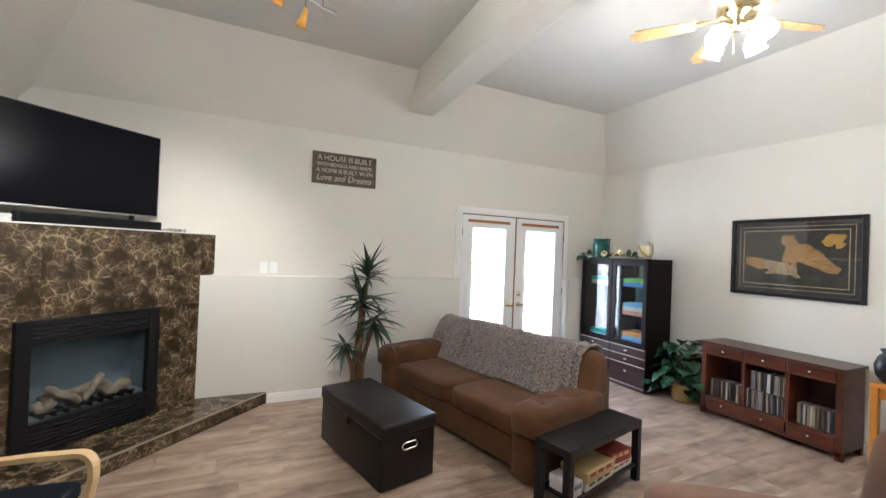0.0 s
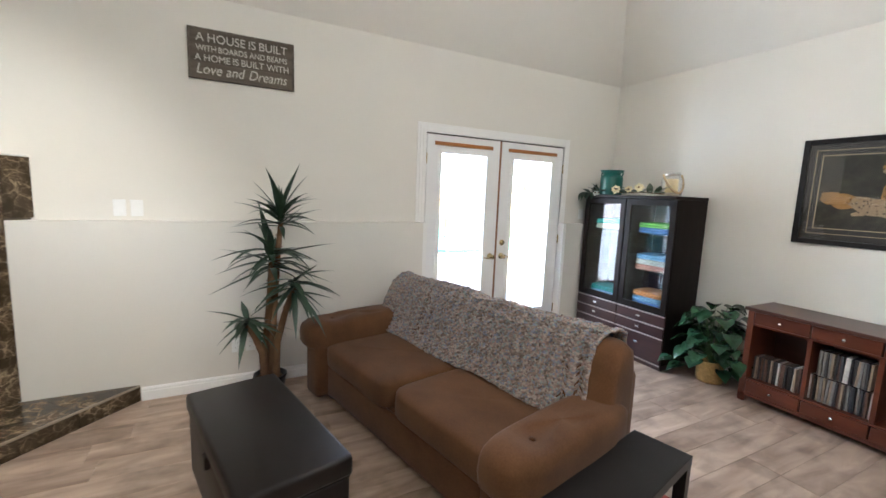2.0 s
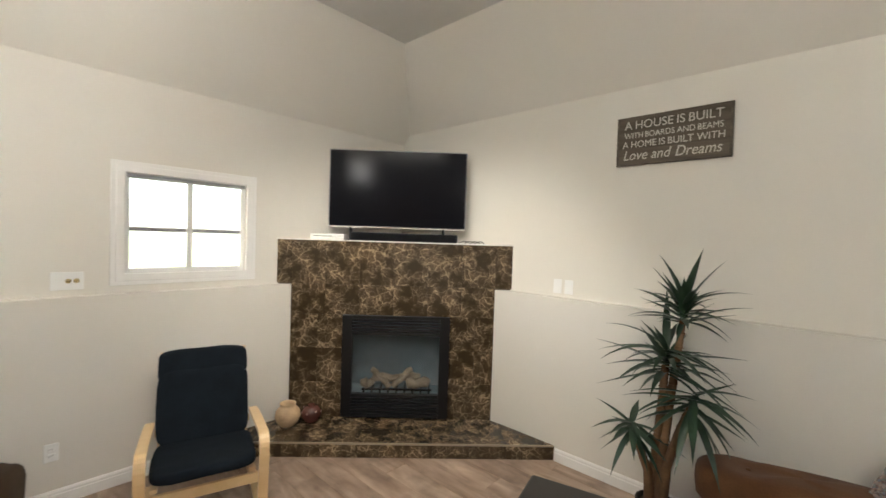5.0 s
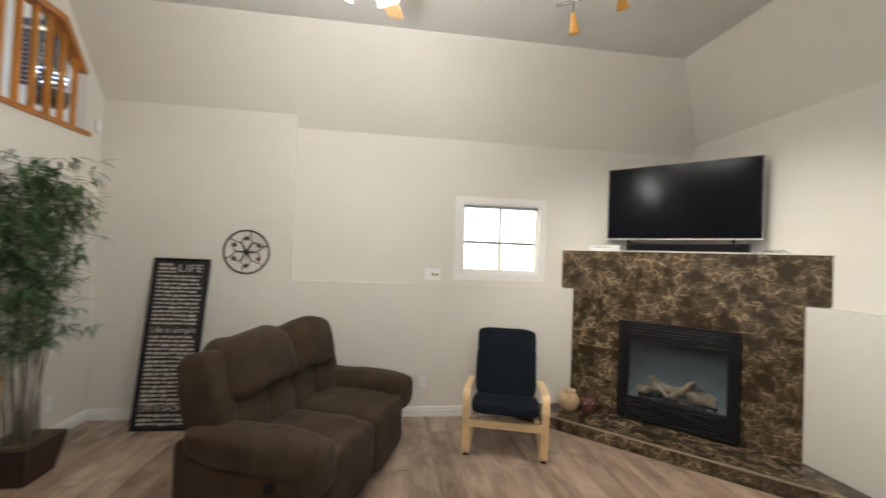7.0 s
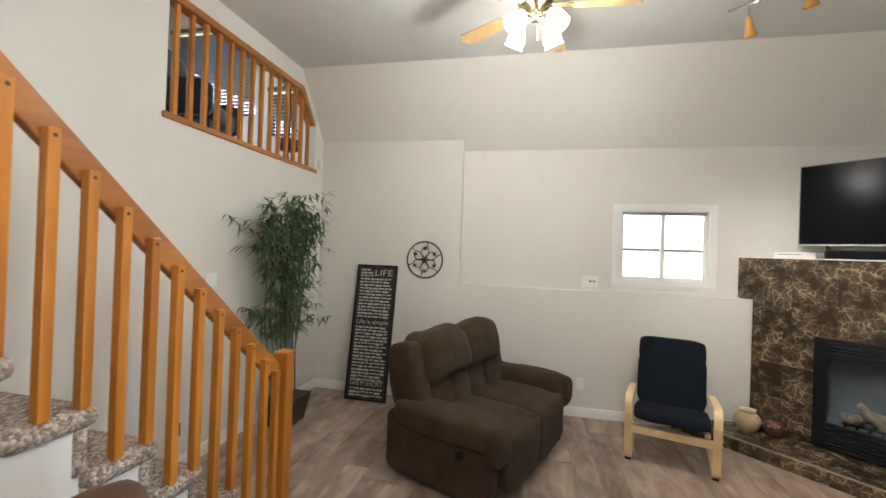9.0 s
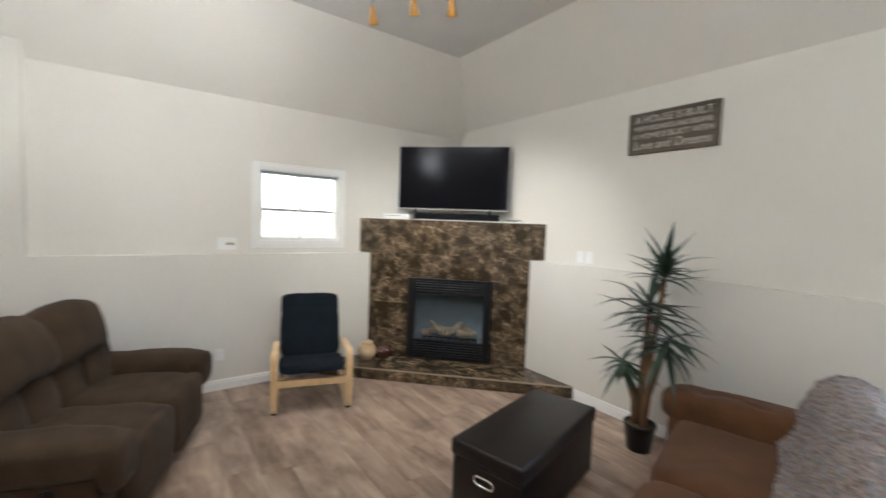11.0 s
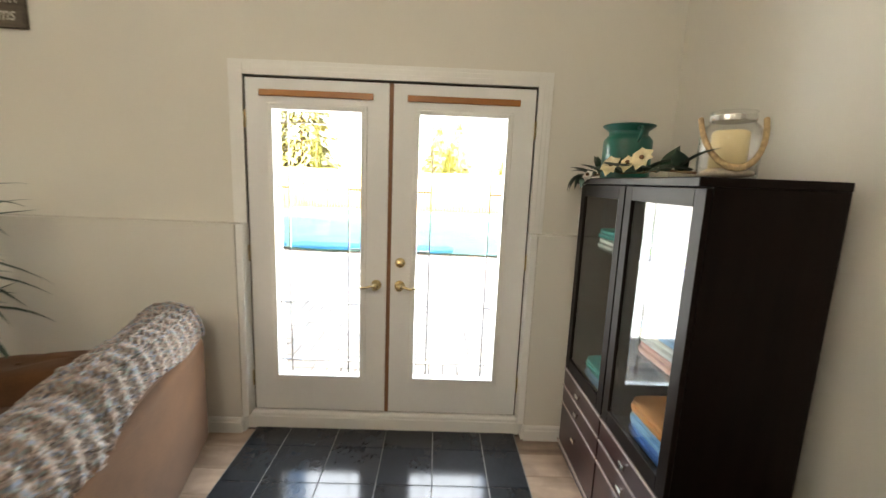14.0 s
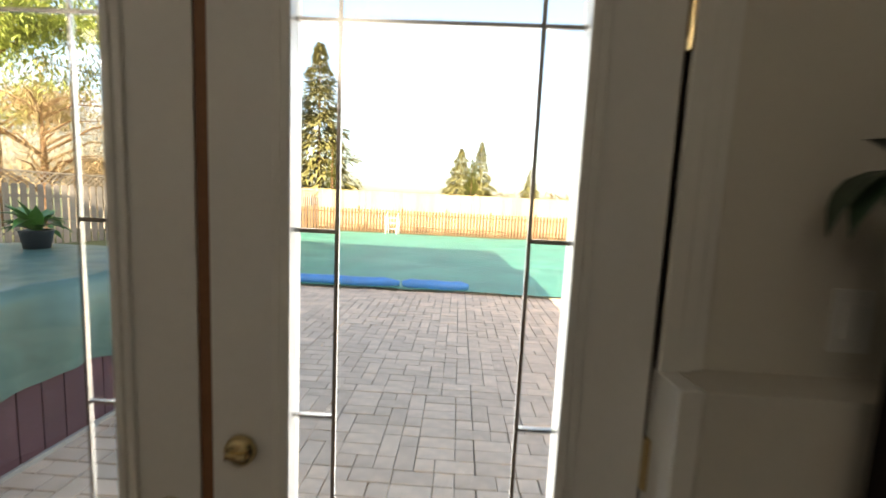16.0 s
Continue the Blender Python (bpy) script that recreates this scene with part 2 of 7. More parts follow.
MARBLE = marble_stone("brown_marble")
GROUT = mat("dark_grout", (0.10, 0.075, 0.05), 0.9, 0.1)
BLACKM = mat("black_metal", (0.010, 0.010, 0.011), 0.45, 0.15, 9, 0.03, metal=0.2, spec=0.3)
FIREBOX = mat("firebox_lining", (0.20, 0.235, 0.25), 0.8, 0.2, 9)
CHROME = mat("brushed_nickel", (0.62, 0.61, 0.58), 0.25, 0.06, 20, 0.0, metal=1.0)
BRASS = mat("polished_brass", (0.70, 0.57, 0.32), 0.2, 0.06, 20, 0.0, metal=1.0)
AMBER = mat("amber_glass_shade", (0.55, 0.29, 0.06), 0.25, 0.1, 12, 0.0)
SCREEN = mat("tv_screen", (0.006, 0.006, 0.008), 0.17, 0.05, 2, 0.0, spec=0.06)
GREY = mat("grey_plastic", (0.30, 0.30, 0.31), 0.4, 0.05, 9, 0.0)
WHITEP = mat("white_plastic", (0.80, 0.80, 0.78), 0.35, 0.03, 9, 0.0)
SLATE = mat("slate_tile", (0.022, 0.025, 0.030), 0.13, 0.25, 5, 0.05, 60, random_object=0.15)
GLASS = glass("window_glass")
CABGLASS = glass("cabinet_glass", (0.86, 0.90, 0.90), 0.0, 0.04, 4.4)
FIREGLASS = glass("fire_glass", (0.85, 0.90, 0.92))
CARPET = speckled("carpet_pile", [(0.22, 0.16, 0.12), (0.40, 0.33, 0.27), (0.52, 0.45, 0.38), (0.30, 0.23, 0.18)], 90, 0.95, 0.8)
YARN = speckled("crochet_yarn", [(0.34, 0.27, 0.225), (0.22, 0.17, 0.14), (0.33, 0.23, 0.19), (0.23, 0.255, 0.235), (0.16, 0.12, 0.10), (0.36, 0.30, 0.255), (0.20, 0.215, 0.26), (0.27, 0.20, 0.16)], 90, 0.95, 0.5)
BULB = glow("lit_globe", (1.0, 0.92, 0.78), 1.6)
LEAFD = mat("dark_leaf", (0.030, 0.058, 0.032), 0.36, 0.45, 4, 0.05, 30)
LEAFM = mat("bamboo_leaf", (0.055, 0.115, 0.034), 0.5, 0.45, 5, 0.05, 30)
LEAFV = mat("variegated_leaf", (0.024, 0.062, 0.030), 0.22, 0.7, 14, 0.05, 50)
BARK = mat("cane_bark", (0.16, 0.085, 0.040), 0.85, 0.35, 14, 0.3, 80)
SOIL = mat("potting_moss", (0.09, 0.065, 0.035), 0.95, 0.4, 20, 0.5)


# ---- mesh tools ----
def part(name, bm, material, parent=None, label="", smooth=False):
    me = bpy.data.meshes.new(name)
    if smooth:
        for f in bm.faces:
            f.smooth = True
    bm.to_mesh(me)
    bm.free()
    ob = new(name, me)
    if material:
        me.materials.append(material)
    if parent:
        ob.parent = parent
    if label:
        ob["label"] = label
    return ob


def thing(name, label, category, m=None, group="", kind=""):
    ob = new(name)
    ob.empty_display_size = 0.1
    ob.matrix_basis = m or Matrix()
    return tagged(ob, label, category, group, kind)


def structure(name, bm, material, label, category="", smooth=False):
    ob = part(name, bm, material, None, "", smooth)
    return tagged(ob, label, category or name.split("_")[0], "", "structure")


def box(bm, lo, hi, bevel=0.0, m=None, seg=2):
    x0, y0, z0 = lo
    x1, y1, z1 = hi
    v = [bm.verts.new(p) for p in ((x0, y0, z0), (x1, y0, z0), (x1, y1, z0), (x0, y1, z0), (x0, y0, z1), (x1, y0, z1), (x1, y1, z1), (x0, y1, z1))]
    fs = [bm.faces.new([v[i] for i in q]) for q in ((0, 3, 2, 1), (4, 5, 6, 7), (0, 1, 5, 4), (1, 2, 6, 5), (2, 3, 7, 6), (3, 0, 4, 7))]
    made = v
    if bevel:
        es = list({e for f in fs for e in f.edges})
        r = bmesh.ops.bevel(bm, geom=es, offset=bevel, segments=seg, affect="EDGES", profile=0.5)
        made = list({w for f in r["faces"] for w in f.verts} | {w for w in v if w.is_valid})
    if m:
        bmesh.ops.transform(bm, matrix=m, verts=made)
    return bm


def boxes(*specs, bevel=0.0, m=None):
    bm = bmesh.new()
    for lo, hi in specs:
        box(bm, lo, hi, bevel, m)
    return bm


def prism(bm, outline, axis, a, b, bevel=0.0):
    """Extrude a flat outline along an axis from a to b."""
    def at(p, w):
        q = list(p)
        q.insert("xyz".index(axis), w)
        return q
    lo, hi = [bm.verts.new(at(p, a)) for p in outline], [bm.verts.new(at(p, b)) for p in outline]
    fs = [bm.faces.new(lo), bm.faces.new(hi[::-1])]
    k = len(outline)
    for i in range(k):
        fs.append(bm.faces.new((lo[i], hi[i], hi[(i + 1) % k], lo[(i + 1) % k])))
    bmesh.ops.recalc_face_normals(bm, faces=fs)
    if bevel:
        bmesh.ops.bevel(bm, geom=list({e for f in fs for e in f.edges}), offset=bevel, segments=2, affect="EDGES", profile=0.5)
    return bm


def tube(bm, points, radii, seg=10, caps=True):
    """A round bar along points."""
    pts = [Vector(p) for p in points]
    if not isinstance(radii, (list, tuple)):
        radii = [radii] * len(pts)
    rings, side = [], None
    for i, p in enumerate(pts):
        d = (pts[min(i + 1, len(pts) - 1)] - pts[max(i - 1, 0)]).normalized()
        if side is None:
            side = d.orthogonal().normalized()
        side = (side - d * side.dot(d)).normalized()
        up = d.cross(side)
        rings.append([bm.verts.new(p + radii[i] * (math.cos(a) * side + math.sin(a) * up)) for a in (2 * math.pi * k / seg for k in range(seg))])
    for r, q in zip(rings, rings[1:]):
        for k in range(seg):
            bm.faces.new((r[k], r[(k + 1) % seg], q[(k + 1) % seg], q[k]))
    if caps:
        bm.faces.new(rings[0][::-1])
        bm.faces.new(rings[-1])
    return bm


def lathe(bm, profile, seg=24, m=None):
    """Turn (radius, height) pairs round the z axis."""
    made, rings = [], []
    for r, z in profile:
        ring = [bm.verts.new((r * math.cos(2 * math.pi * k / seg), r * math.sin(2 * math.pi * k / seg), z)) for k in range(seg)]
        rings.append(ring)
        made += ring
    for a, b in zip(rings, rings[1:]):
        for k in range(seg):
            bm.faces.new((a[k], a[(k + 1) % seg], b[(k + 1) % seg], b[k]))
    if profile[0][0] > 1e-4:
        bm.faces.new(rings[0][::-1])
    if profile[-1][0] > 1e-4:
        bm.faces.new(rings[-1])
    if m:
        bmesh.ops.transform(bm, matrix=m, verts=made)
    return bm


def puff(bm, centre, size, square=0.35, lumps=0.012, m=None, nu=28, nv=16, seed=0.0, sag=0.0):
    """A stuffed cushion: a rounded box with uneven filling."""
    def sp(c, e):
        return math.copysign(abs(c) ** e, c)
    rows = []
    for j in range(nv + 1):
        v = -math.pi / 2 + math.pi * j / nv
        row = []
        for i in range(nu):
            u = 2 * math.pi * i / nu
            p = Vector((sp(math.cos(v), square) * sp(math.cos(u), square), sp(math.cos(v), square) * sp(math.sin(u), square), sp(math.sin(v), square)))
            q = Vector((p.x * size[0] / 2, p.y * size[1] / 2, p.z * size[2] / 2))
            k = noise.noise(q * 5 + Vector((seed, seed * 2, 7))) * lumps + noise.noise(q * 14 + Vector((seed, 3, seed))) * lumps * 0.35
            q += p.normalized() * k
            if sag:
                q.z -= sag * max(0, p.z) * (1 - min(1, p.x * p.x + p.y * p.y))
            q += Vector(centre)
            row.append(bm.verts.new(m @ q if m else q))
        rows.append(row)
    for a, b in zip(rows, rows[1:]):
        for k in range(nu):
            try:
                bm.faces.new((a[k], a[(k + 1) % nu], b[(k + 1) % nu], b[k]))
            except ValueError:
                pass
    return bm


def cushion(name, centre, size, material, parent, square=0.35, lumps=0.012, label="", m=None, seed=0.0, sag=0.0):
    return part(name, puff(bmesh.new(), centre, size, square, lumps, m, seed=seed, sag=sag), material, parent, label, True)


def blade(verts, faces, base, direction, length, width, droop, up=Vector((0, 0, 1)), n=5, fold=0.15):
    """A long leaf that bends down under its weight; appends to plain lists."""
    d = Vector(direction).normalized()
    side = d.cross(up)
    side = side.normalized() if side.length > 1e-3 else Vector((1, 0, 0))
    p, start = Vector(base), len(verts)
    for i in range(n + 1):
        t = i / n
        w = width * (0.35 + 0.65 * math.sin(math.pi * min(1, t * 0.9 + 0.12))) * (1 - t ** 3) + 0.0006
        nrm = side.cross(d).normalized()
        verts += [tuple(p - side * w / 2 + nrm * fold * w), tuple(p), tuple(p + side * w / 2 + nrm * fold * w)]
        d = (d - up * droop / n).normalized()
        p = p + d * length / n
    for i in range(n):
        a = start + 3 * i
        faces += [(a, a + 1, a + 4, a + 3), (a + 1, a + 2, a + 5, a + 4)]


def leaves(name, verts, faces, material, parent, label="", kind=""):
    me = bpy.data.meshes.new(name)
    me.from_pydata(verts, [], faces)
    me.materials.append(material)
    me.polygons.foreach_set("use_smooth", [True] * len(me.polygons))
    ob = new(name, me)
    ob.parent = parent
    if label:
        ob["label"] = label
    if kind:
        ob["kind"] = kind
    return ob


def words(name, text, height, place, material, parent, width=None, slant=0.0):
    """Lettering in the built-in font, centred, one thin mesh a word."""
    made, x = [], 0.0
    for word in text.split():
        cu = bpy.data.curves.new(name, "FONT")
        cu.body, cu.size, cu.extrude, cu.align_x, cu.align_y, cu.shear = word, height * 1.35, 0.0015, "LEFT", "CENTER", slant
        tmp = bpy.data.objects.new(name, cu)
        scene.collection.objects.link(tmp)
        me = bpy.data.meshes.new_from_object(tmp.evaluated_get(bpy.context.evaluated_depsgraph_get()))
        bpy.data.objects.remove(tmp)
        me.materials.clear()
        me.materials.append(material)
        left, right = min(v.co.x for v in me.vertices), max(v.co.x for v in me.vertices)
        for v in me.vertices:
            v.co.x += x - left
        x += right - left + height * 0.42
        made.append(me)
    x -= height * 0.42
    k = width / x if width else 1.0
    for me in made:
        for v in me.vertices:
            v.co.x = (v.co.x - x / 2) * k
        ob = new(name, me)
        ob.parent = parent
        ob.matrix_basis = place


# ---- room: plan numbers ----
XL, XLU, XR = -1.275, -1.36, 5.50          # left wall, its upper recess, right wall
YB, YBU, YS = 4.985, 5.09, -0.92           # door wall below and above the ledge, stair wall
LEDGE, SPRING, TOP = 1.322, 2.94, 3.62     # ledge, start of the slopes, ceiling
CX0, CX1, CY1 = -0.76, 4.83, 4.52          # where the slopes meet the ceiling
DX0, DX1, DZ0, DZ1 = 2.965, 4.69, 0.115, 2.185   # door opening

# base slab below the planks
structure("floor", boxes(((XLU - 0.2, YS - 0.2, -0.2), (XR + 0.2, YBU + 0.15, -0.012))), GROUT, "grey-brown wood plank floor", "floor")

# door wall
structure("wall_north_lower_a", boxes(((XLU - 0.15, YB, 0), (DX0 - 0.03, YBU, LEDGE))), WALL, "cream painted lower wall with a ledge", "wall")
structure("wall_north_lower_b", boxes(((DX1 + 0.03, YB, 0), (XR, YBU, LEDGE))), WALL, "cream painted lower wall with a ledge", "wall")
structure("wall_north", boxes(((XLU - 0.15, YBU, -0.1), (DX0, YBU + 0.2, SPRING + 0.06)), ((DX1, YBU, -0.1), (XR + 0.15, YBU + 0.2, SPRING + 0.06)),
          ((DX0, YBU, DZ1), (DX1, YBU + 0.2, SPRING + 0.06)), ((DX0, YBU, -0.1), (DX1, YBU + 0.2, DZ0 - 0.03))), WALL, "cream painted wall round the garden doors", "wall")
# left wall with the recess and window
WY0, WY1, WZ0, WZ1 = 2.49, 3.33, 1.45, 2.175
NY0 = 0.80
structure("wall_west_lower", boxes(((XLU, NY0, 0), (XL, YB, LEDGE)), ((XLU, YS, 0), (XL, NY0, SPRING))), WALL, "cream painted lower wall with a ledge", "wall")
structure("wall_west", boxes(((XLU - 0.15, YS - 0.15, -0.1), (XLU, WY0, SPRING + 0.06)), ((XLU - 0.15, WY1, -0.1), (XLU, YBU + 0.2, SPRING + 0.06)),
          ((XLU - 0.15, WY0, -0.1), (XLU, WY1, WZ0)), ((XLU - 0.15, WY0, WZ1), (XLU, WY1, SPRING + 0.06))), WALL, "cream painted wall with a recess", "wall")
structure("wall_east", boxes(((XR, YS - 0.15, -0.1), (XR + 0.15, YBU, SPRING + 0.06))), WALL, "cream painted wall", "wall")
# stair wall with the loft opening
LX0, LX1, LZ0, LZ1 = -1.08, 0.91, 2.57, 3.44
bm = bmesh.new()
box(bm, (XLU - 0.15, YS - 0.12, -0.1), (XR + 0.15, YS, LZ0))
box(bm, (LX1, YS - 0.12, LZ0), (XR + 0.15, YS, TOP + 0.05))
box(bm, (LX0 + 0.28, YS - 0.12, LZ1), (LX1, YS, TOP + 0.05))
prism(bm, [(XLU - 0.15, LZ0), (LX0, LZ0), (LX0, 3.12), (LX0 + 0.28, LZ1), (LX0 + 0.28, TOP + 0.05), (XLU - 0.15, TOP + 0.05)], "y", YS - 0.12, YS)
structure("wall_south", bm, WALL, "cream painted stair wall with a loft opening", "wall")
# slopes and ceiling
bm = bmesh.new()


def slab(bm, pts, up):
    lo = [bm.verts.new(p) for p in pts]
    hi = [bm.verts.new(Vector(p) + Vector(up)) for p in pts]
    fs = [bm.faces.new(lo), bm.faces.new(hi[::-1])]
    for i in range(len(pts)):
        fs.append(bm.faces.new((lo[i], hi[i], hi[(i + 1) % len(pts)], lo[(i + 1) % len(pts)])))
    bmesh.ops.recalc_face_normals(bm, faces=fs)


slab(bm, [(XLU, YS, SPRING - 0.106), (XLU, YBU + 0.1, SPRING - 0.106), (CX0, CY1, TOP), (CX0, YS, TOP)], (-0.15, 0, 0.12))
structure("ceiling_slope_west", bm, WALL, "cream painted sloping wall under the ceiling", "ceiling")
bm = bmesh.new()
slab(bm, [(XL, YBU, SPRING), (XR, YBU, SPRING), (CX1, CY1, TOP), (CX0, CY1, TOP)], (0, 0.15, 0.12))
structure("ceiling_slope_north", bm, WALL, "cream painted sloping wall under the ceiling", "ceiling")
bm = bmesh.new()
slab(bm, [(XR, YBU, SPRING), (XR, YS, SPRING), (CX1, YS, TOP), (CX1, CY1, TOP)], (0.15, 0, 0.12))
structure("ceiling_slope_east", bm, WALL, "cream painted sloping wall under the ceiling", "ceiling")
structure("ceiling", boxes(((CX0 - 0.02, YS - 0.1, TOP), (CX1 + 0.02, CY1 + 0.02, TOP + 0.12))), CEIL, "grey-white textured flat ceiling", "ceiling")
structure("ceiling_beam", boxes(((0.0, -5.4, 3.25), (0.31, 0.24, TOP + 0.01)), bevel=0.012, m=pose(2.075, 4.58, 0, 0, 0, -2)), WALL, "cream painted boxed ceiling beam", "beam")
# unseen blocks above the room, added and sized to throw the house shadow over the patio
structure("roof_1", boxes(((-9.0, -6.0, 5.5), (6.6, 1.5, 8.0)), ((-9.0, 1.5, 3.95), (6.6, 5.7, 4.2))), GREY, "unseen shade block above the room", "roof")


def skirting(name, a, b, normal, h=0.10, t=0.016):
    """Baseboard with a moulded upper edge from a to b."""
    a, b, n = Vector(a), Vector(b), Vector(normal)
    bm = bmesh.new()
    prof = [(0, 0), (t, 0), (t, h * 0.68), (t * 0.75, h * 0.72), (t * 0.75, h * 0.86), (t * 0.35, h * 0.97), (0, h)]
    lo = [bm.verts.new(a + n * u + Vector((0, 0, w))) for u, w in prof]
    hi = [bm.verts.new(b + n * u + Vector((0, 0, w))) for u, w in prof]
    fs = [bm.faces.new(lo), bm.faces.new(hi[::-1])]
    for i in range(len(prof)):
        fs.append(bm.faces.new((lo[i], hi[i], hi[(i + 1) % len(prof)], lo[(i + 1) % len(prof)])))
    bmesh.ops.recalc_face_normals(bm, faces=fs)
    return structure(name, bm, TRIM, "white moulded baseboard", "baseboard")


skirting("baseboard_1", (0.71, YB, 0), (DX0 - 0.03, YB, 0), (0, -1, 0))
skirting("baseboard_2", (DX1 + 0.03, YB, 0), (XR, YB, 0), (0, -1, 0))
skirting("baseboard_3", (XL, YS, 0), (XL, 3.0, 0), (1, 0, 0))
skirting("baseboard_4", (XL, YS, 0), (1.02, YS, 0), (0, 1, 0))
skirting("baseboard_5", (XR, YS, 0), (XR, YB, 0), (-1, 0, 0))
skirting("baseboard_6", (DX0 - 0.03, YB, 0), (DX0 - 0.03, YBU - 0.03, 0), (1, 0, 0))
skirting("baseboard_7", (DX0 - 0.01, YBU - 0.035, 0), (DX1 + 0.01, YBU - 0.035, 0), (0, -1, 0), 0.115, 0.02)
skirting("baseboard_8", (DX1 + 0.03, YB, 0), (DX1 + 0.03, YBU - 0.03, 0), (-1, 0, 0))
structure("door_sill", boxes(((DX0 - 0.03, YBU - 0.035, 0), (DX1 + 0.03, YBU + 0.12, DZ0 - 0.012)), bevel=0.004), TRIM, "white painted sill under the garden doors", "sill")

# door casing
bm = bmesh.new()
for y, t, w in ((YBU - 0.012, 0.012, 0.075), (YBU - 0.022, 0.022, 0.05), (YBU - 0.028, 0.028, 0.022)):
    box(bm, (DX0 - w, y, LEDGE), (DX0 + 0.012, YBU - 0.001, DZ1 + w), 0.003)
    box(bm, (DX1 - 0.012, y, LEDGE), (DX1 + w, YBU - 0.001, DZ1 + w), 0.003)
    box(bm, (DX0 + 0.012, y, DZ1 - 0.012), (DX1 - 0.012, YBU - 0.001, DZ1 + w), 0.003)
box(bm, (DX0 - 0.028, YB + 0.005, 0.1), (DX0 + 0.012, YBU, LEDGE), 0.003)
box(bm, (DX1 - 0.012, YB + 0.005, 0.1), (DX1 + 0.028, YBU, LEDGE), 0.003)
structure("trim_door", bm, TRIM, "white moulded casing round the garden doors", "trim")


def garden_door(name, x0, x1, handle_x, deadbolt):
    """White glazed door leaf with leaded glass."""
    y0, y1 = YBU - 0.015, YBU + 0.03
    root = thing(name, "white glazed garden door with leaded clear glass, closed", "door", kind="structure")
    gx0, gx1, gz0, gz1 = x0 + 0.155, x1 - 0.16, 0.355, 1.99
    part("door_leaf", boxes(((x0, y0, DZ0), (gx0 - 0.02, y1, 2.16)), ((gx1 + 0.02, y0, DZ0), (x1, y1, 2.16)),
         ((gx0 - 0.02, y0, DZ0), (gx1 + 0.02, y1, gz0 - 0.02)), ((gx0 - 0.02, y0, gz1 + 0.02), (gx1 + 0.02, y1, 2.16))), DOORW, root)
    bm = bmesh.new()
    for d, e, yy in ((0.035, 0.018, y0 - 0.008), (0.018, 0.0, y0 - 0.012)):
        box(bm, (gx0 - d, yy, gz0 - d), (gx0 - e, y1, gz1 + d), 0.003)
        box(bm, (gx1 + e, yy, gz0 - d), (gx1 + d, y1, gz1 + d), 0.003)
        box(bm, (gx0 - e, yy, gz0 - d), (gx1 + e, y1, gz0 - e), 0.003)
        box(bm, (gx0 - e, yy, gz1 + e), (gx1 + e, y1, gz1 + d), 0.003)
    part("glazing_bead", bm, WHITEP, root)
    pane = part("pane", boxes(((gx0, YBU + 0.003, gz0), (gx1, YBU + 0.009, gz1))), GLASS, root, "clear door glass")
    pane.visible_shadow = False
    lx = (gx0 + 0.08, gx1 - 0.075)
    for x in lx:
        part("lead_line", boxes(((x - 0.004, YBU - 0.002, gz0), (x + 0.004, YBU + 0.002, gz1))), CHROME, root, "grey lead strip")
    for z in (1.92, 0.45):
        part("lead_line", boxes(((gx0, YBU - 0.0022, z - 0.004), (gx1, YBU + 0.0022, z + 0.004))), CHROME, root, "grey lead strip")
    for z in (1.545, 1.18, 0.83):
        for a, b in ((gx0, lx[0]), (lx[1], gx1)):
            part("lead_line", boxes(((a, YBU - 0.0022, z - 0.004), (b, YBU + 0.0022, z + 0.004))), CHROME, root, "grey lead strip")
    part("wood_strip", boxes(((x0 + 0.08, y0 - 0.012, 2.062), (x1 - 0.09, y0, 2.098)), bevel=0.003), OAKX, root, "bare wood strip above the glass")
    s = 1 if handle_x > (x0 + x1) / 2 else -1
    bm = lathe(bmesh.new(), [(0.001, 0.0), (0.033, 0.002), (0.031, 0.010), (0.014, 0.016), (0.012, 0.045), (0.022, 0.050), (0.024, 0.062), (0.012, 0.070), (0.001, 0.071)], 20, pose(handle_x, y0, 0.965, 90))
    tube(bm, [(handle_x, y0 - 0.056, 0.965), (handle_x - s * 0.03, y0 - 0.06, 0.967), (handle_x - s * 0.07, y0 - 0.058, 0.955), (handle_x - s * 0.105, y0 - 0.056, 0.962)], [0.009, 0.009, 0.008, 0.006], 8)
    part("door_handle", bm, BRASS, root, "polished brass lever handle", True)
    if deadbolt:
        bm = lathe(bmesh.new(), [(0.001, 0.0), (0.032, 0.002), (0.030, 0.012), (0.022, 0.020), (0.001, 0.022)], 20, pose(handle_x, y0, 1.11, 90))
        box(bm, (handle_x - 0.018, y0 - 0.034, 1.104), (handle_x + 0.018, y0 - 0.018, 1.116), 0.003)
        part("deadbolt", bm, BRASS, root, "brass deadbolt with a thumb turn", True)
    hx = x0 - 0.006 if s > 0 else x1 + 0.006
    for z in (1.93, 1.14, 0.33):
        part("hinge", tube(bmesh.new(), [(hx, y0 - 0.006, z - 0.05), (hx, y0 - 0.006, z + 0.05)], 0.007), BRASS, root, "brass hinge")
    return root


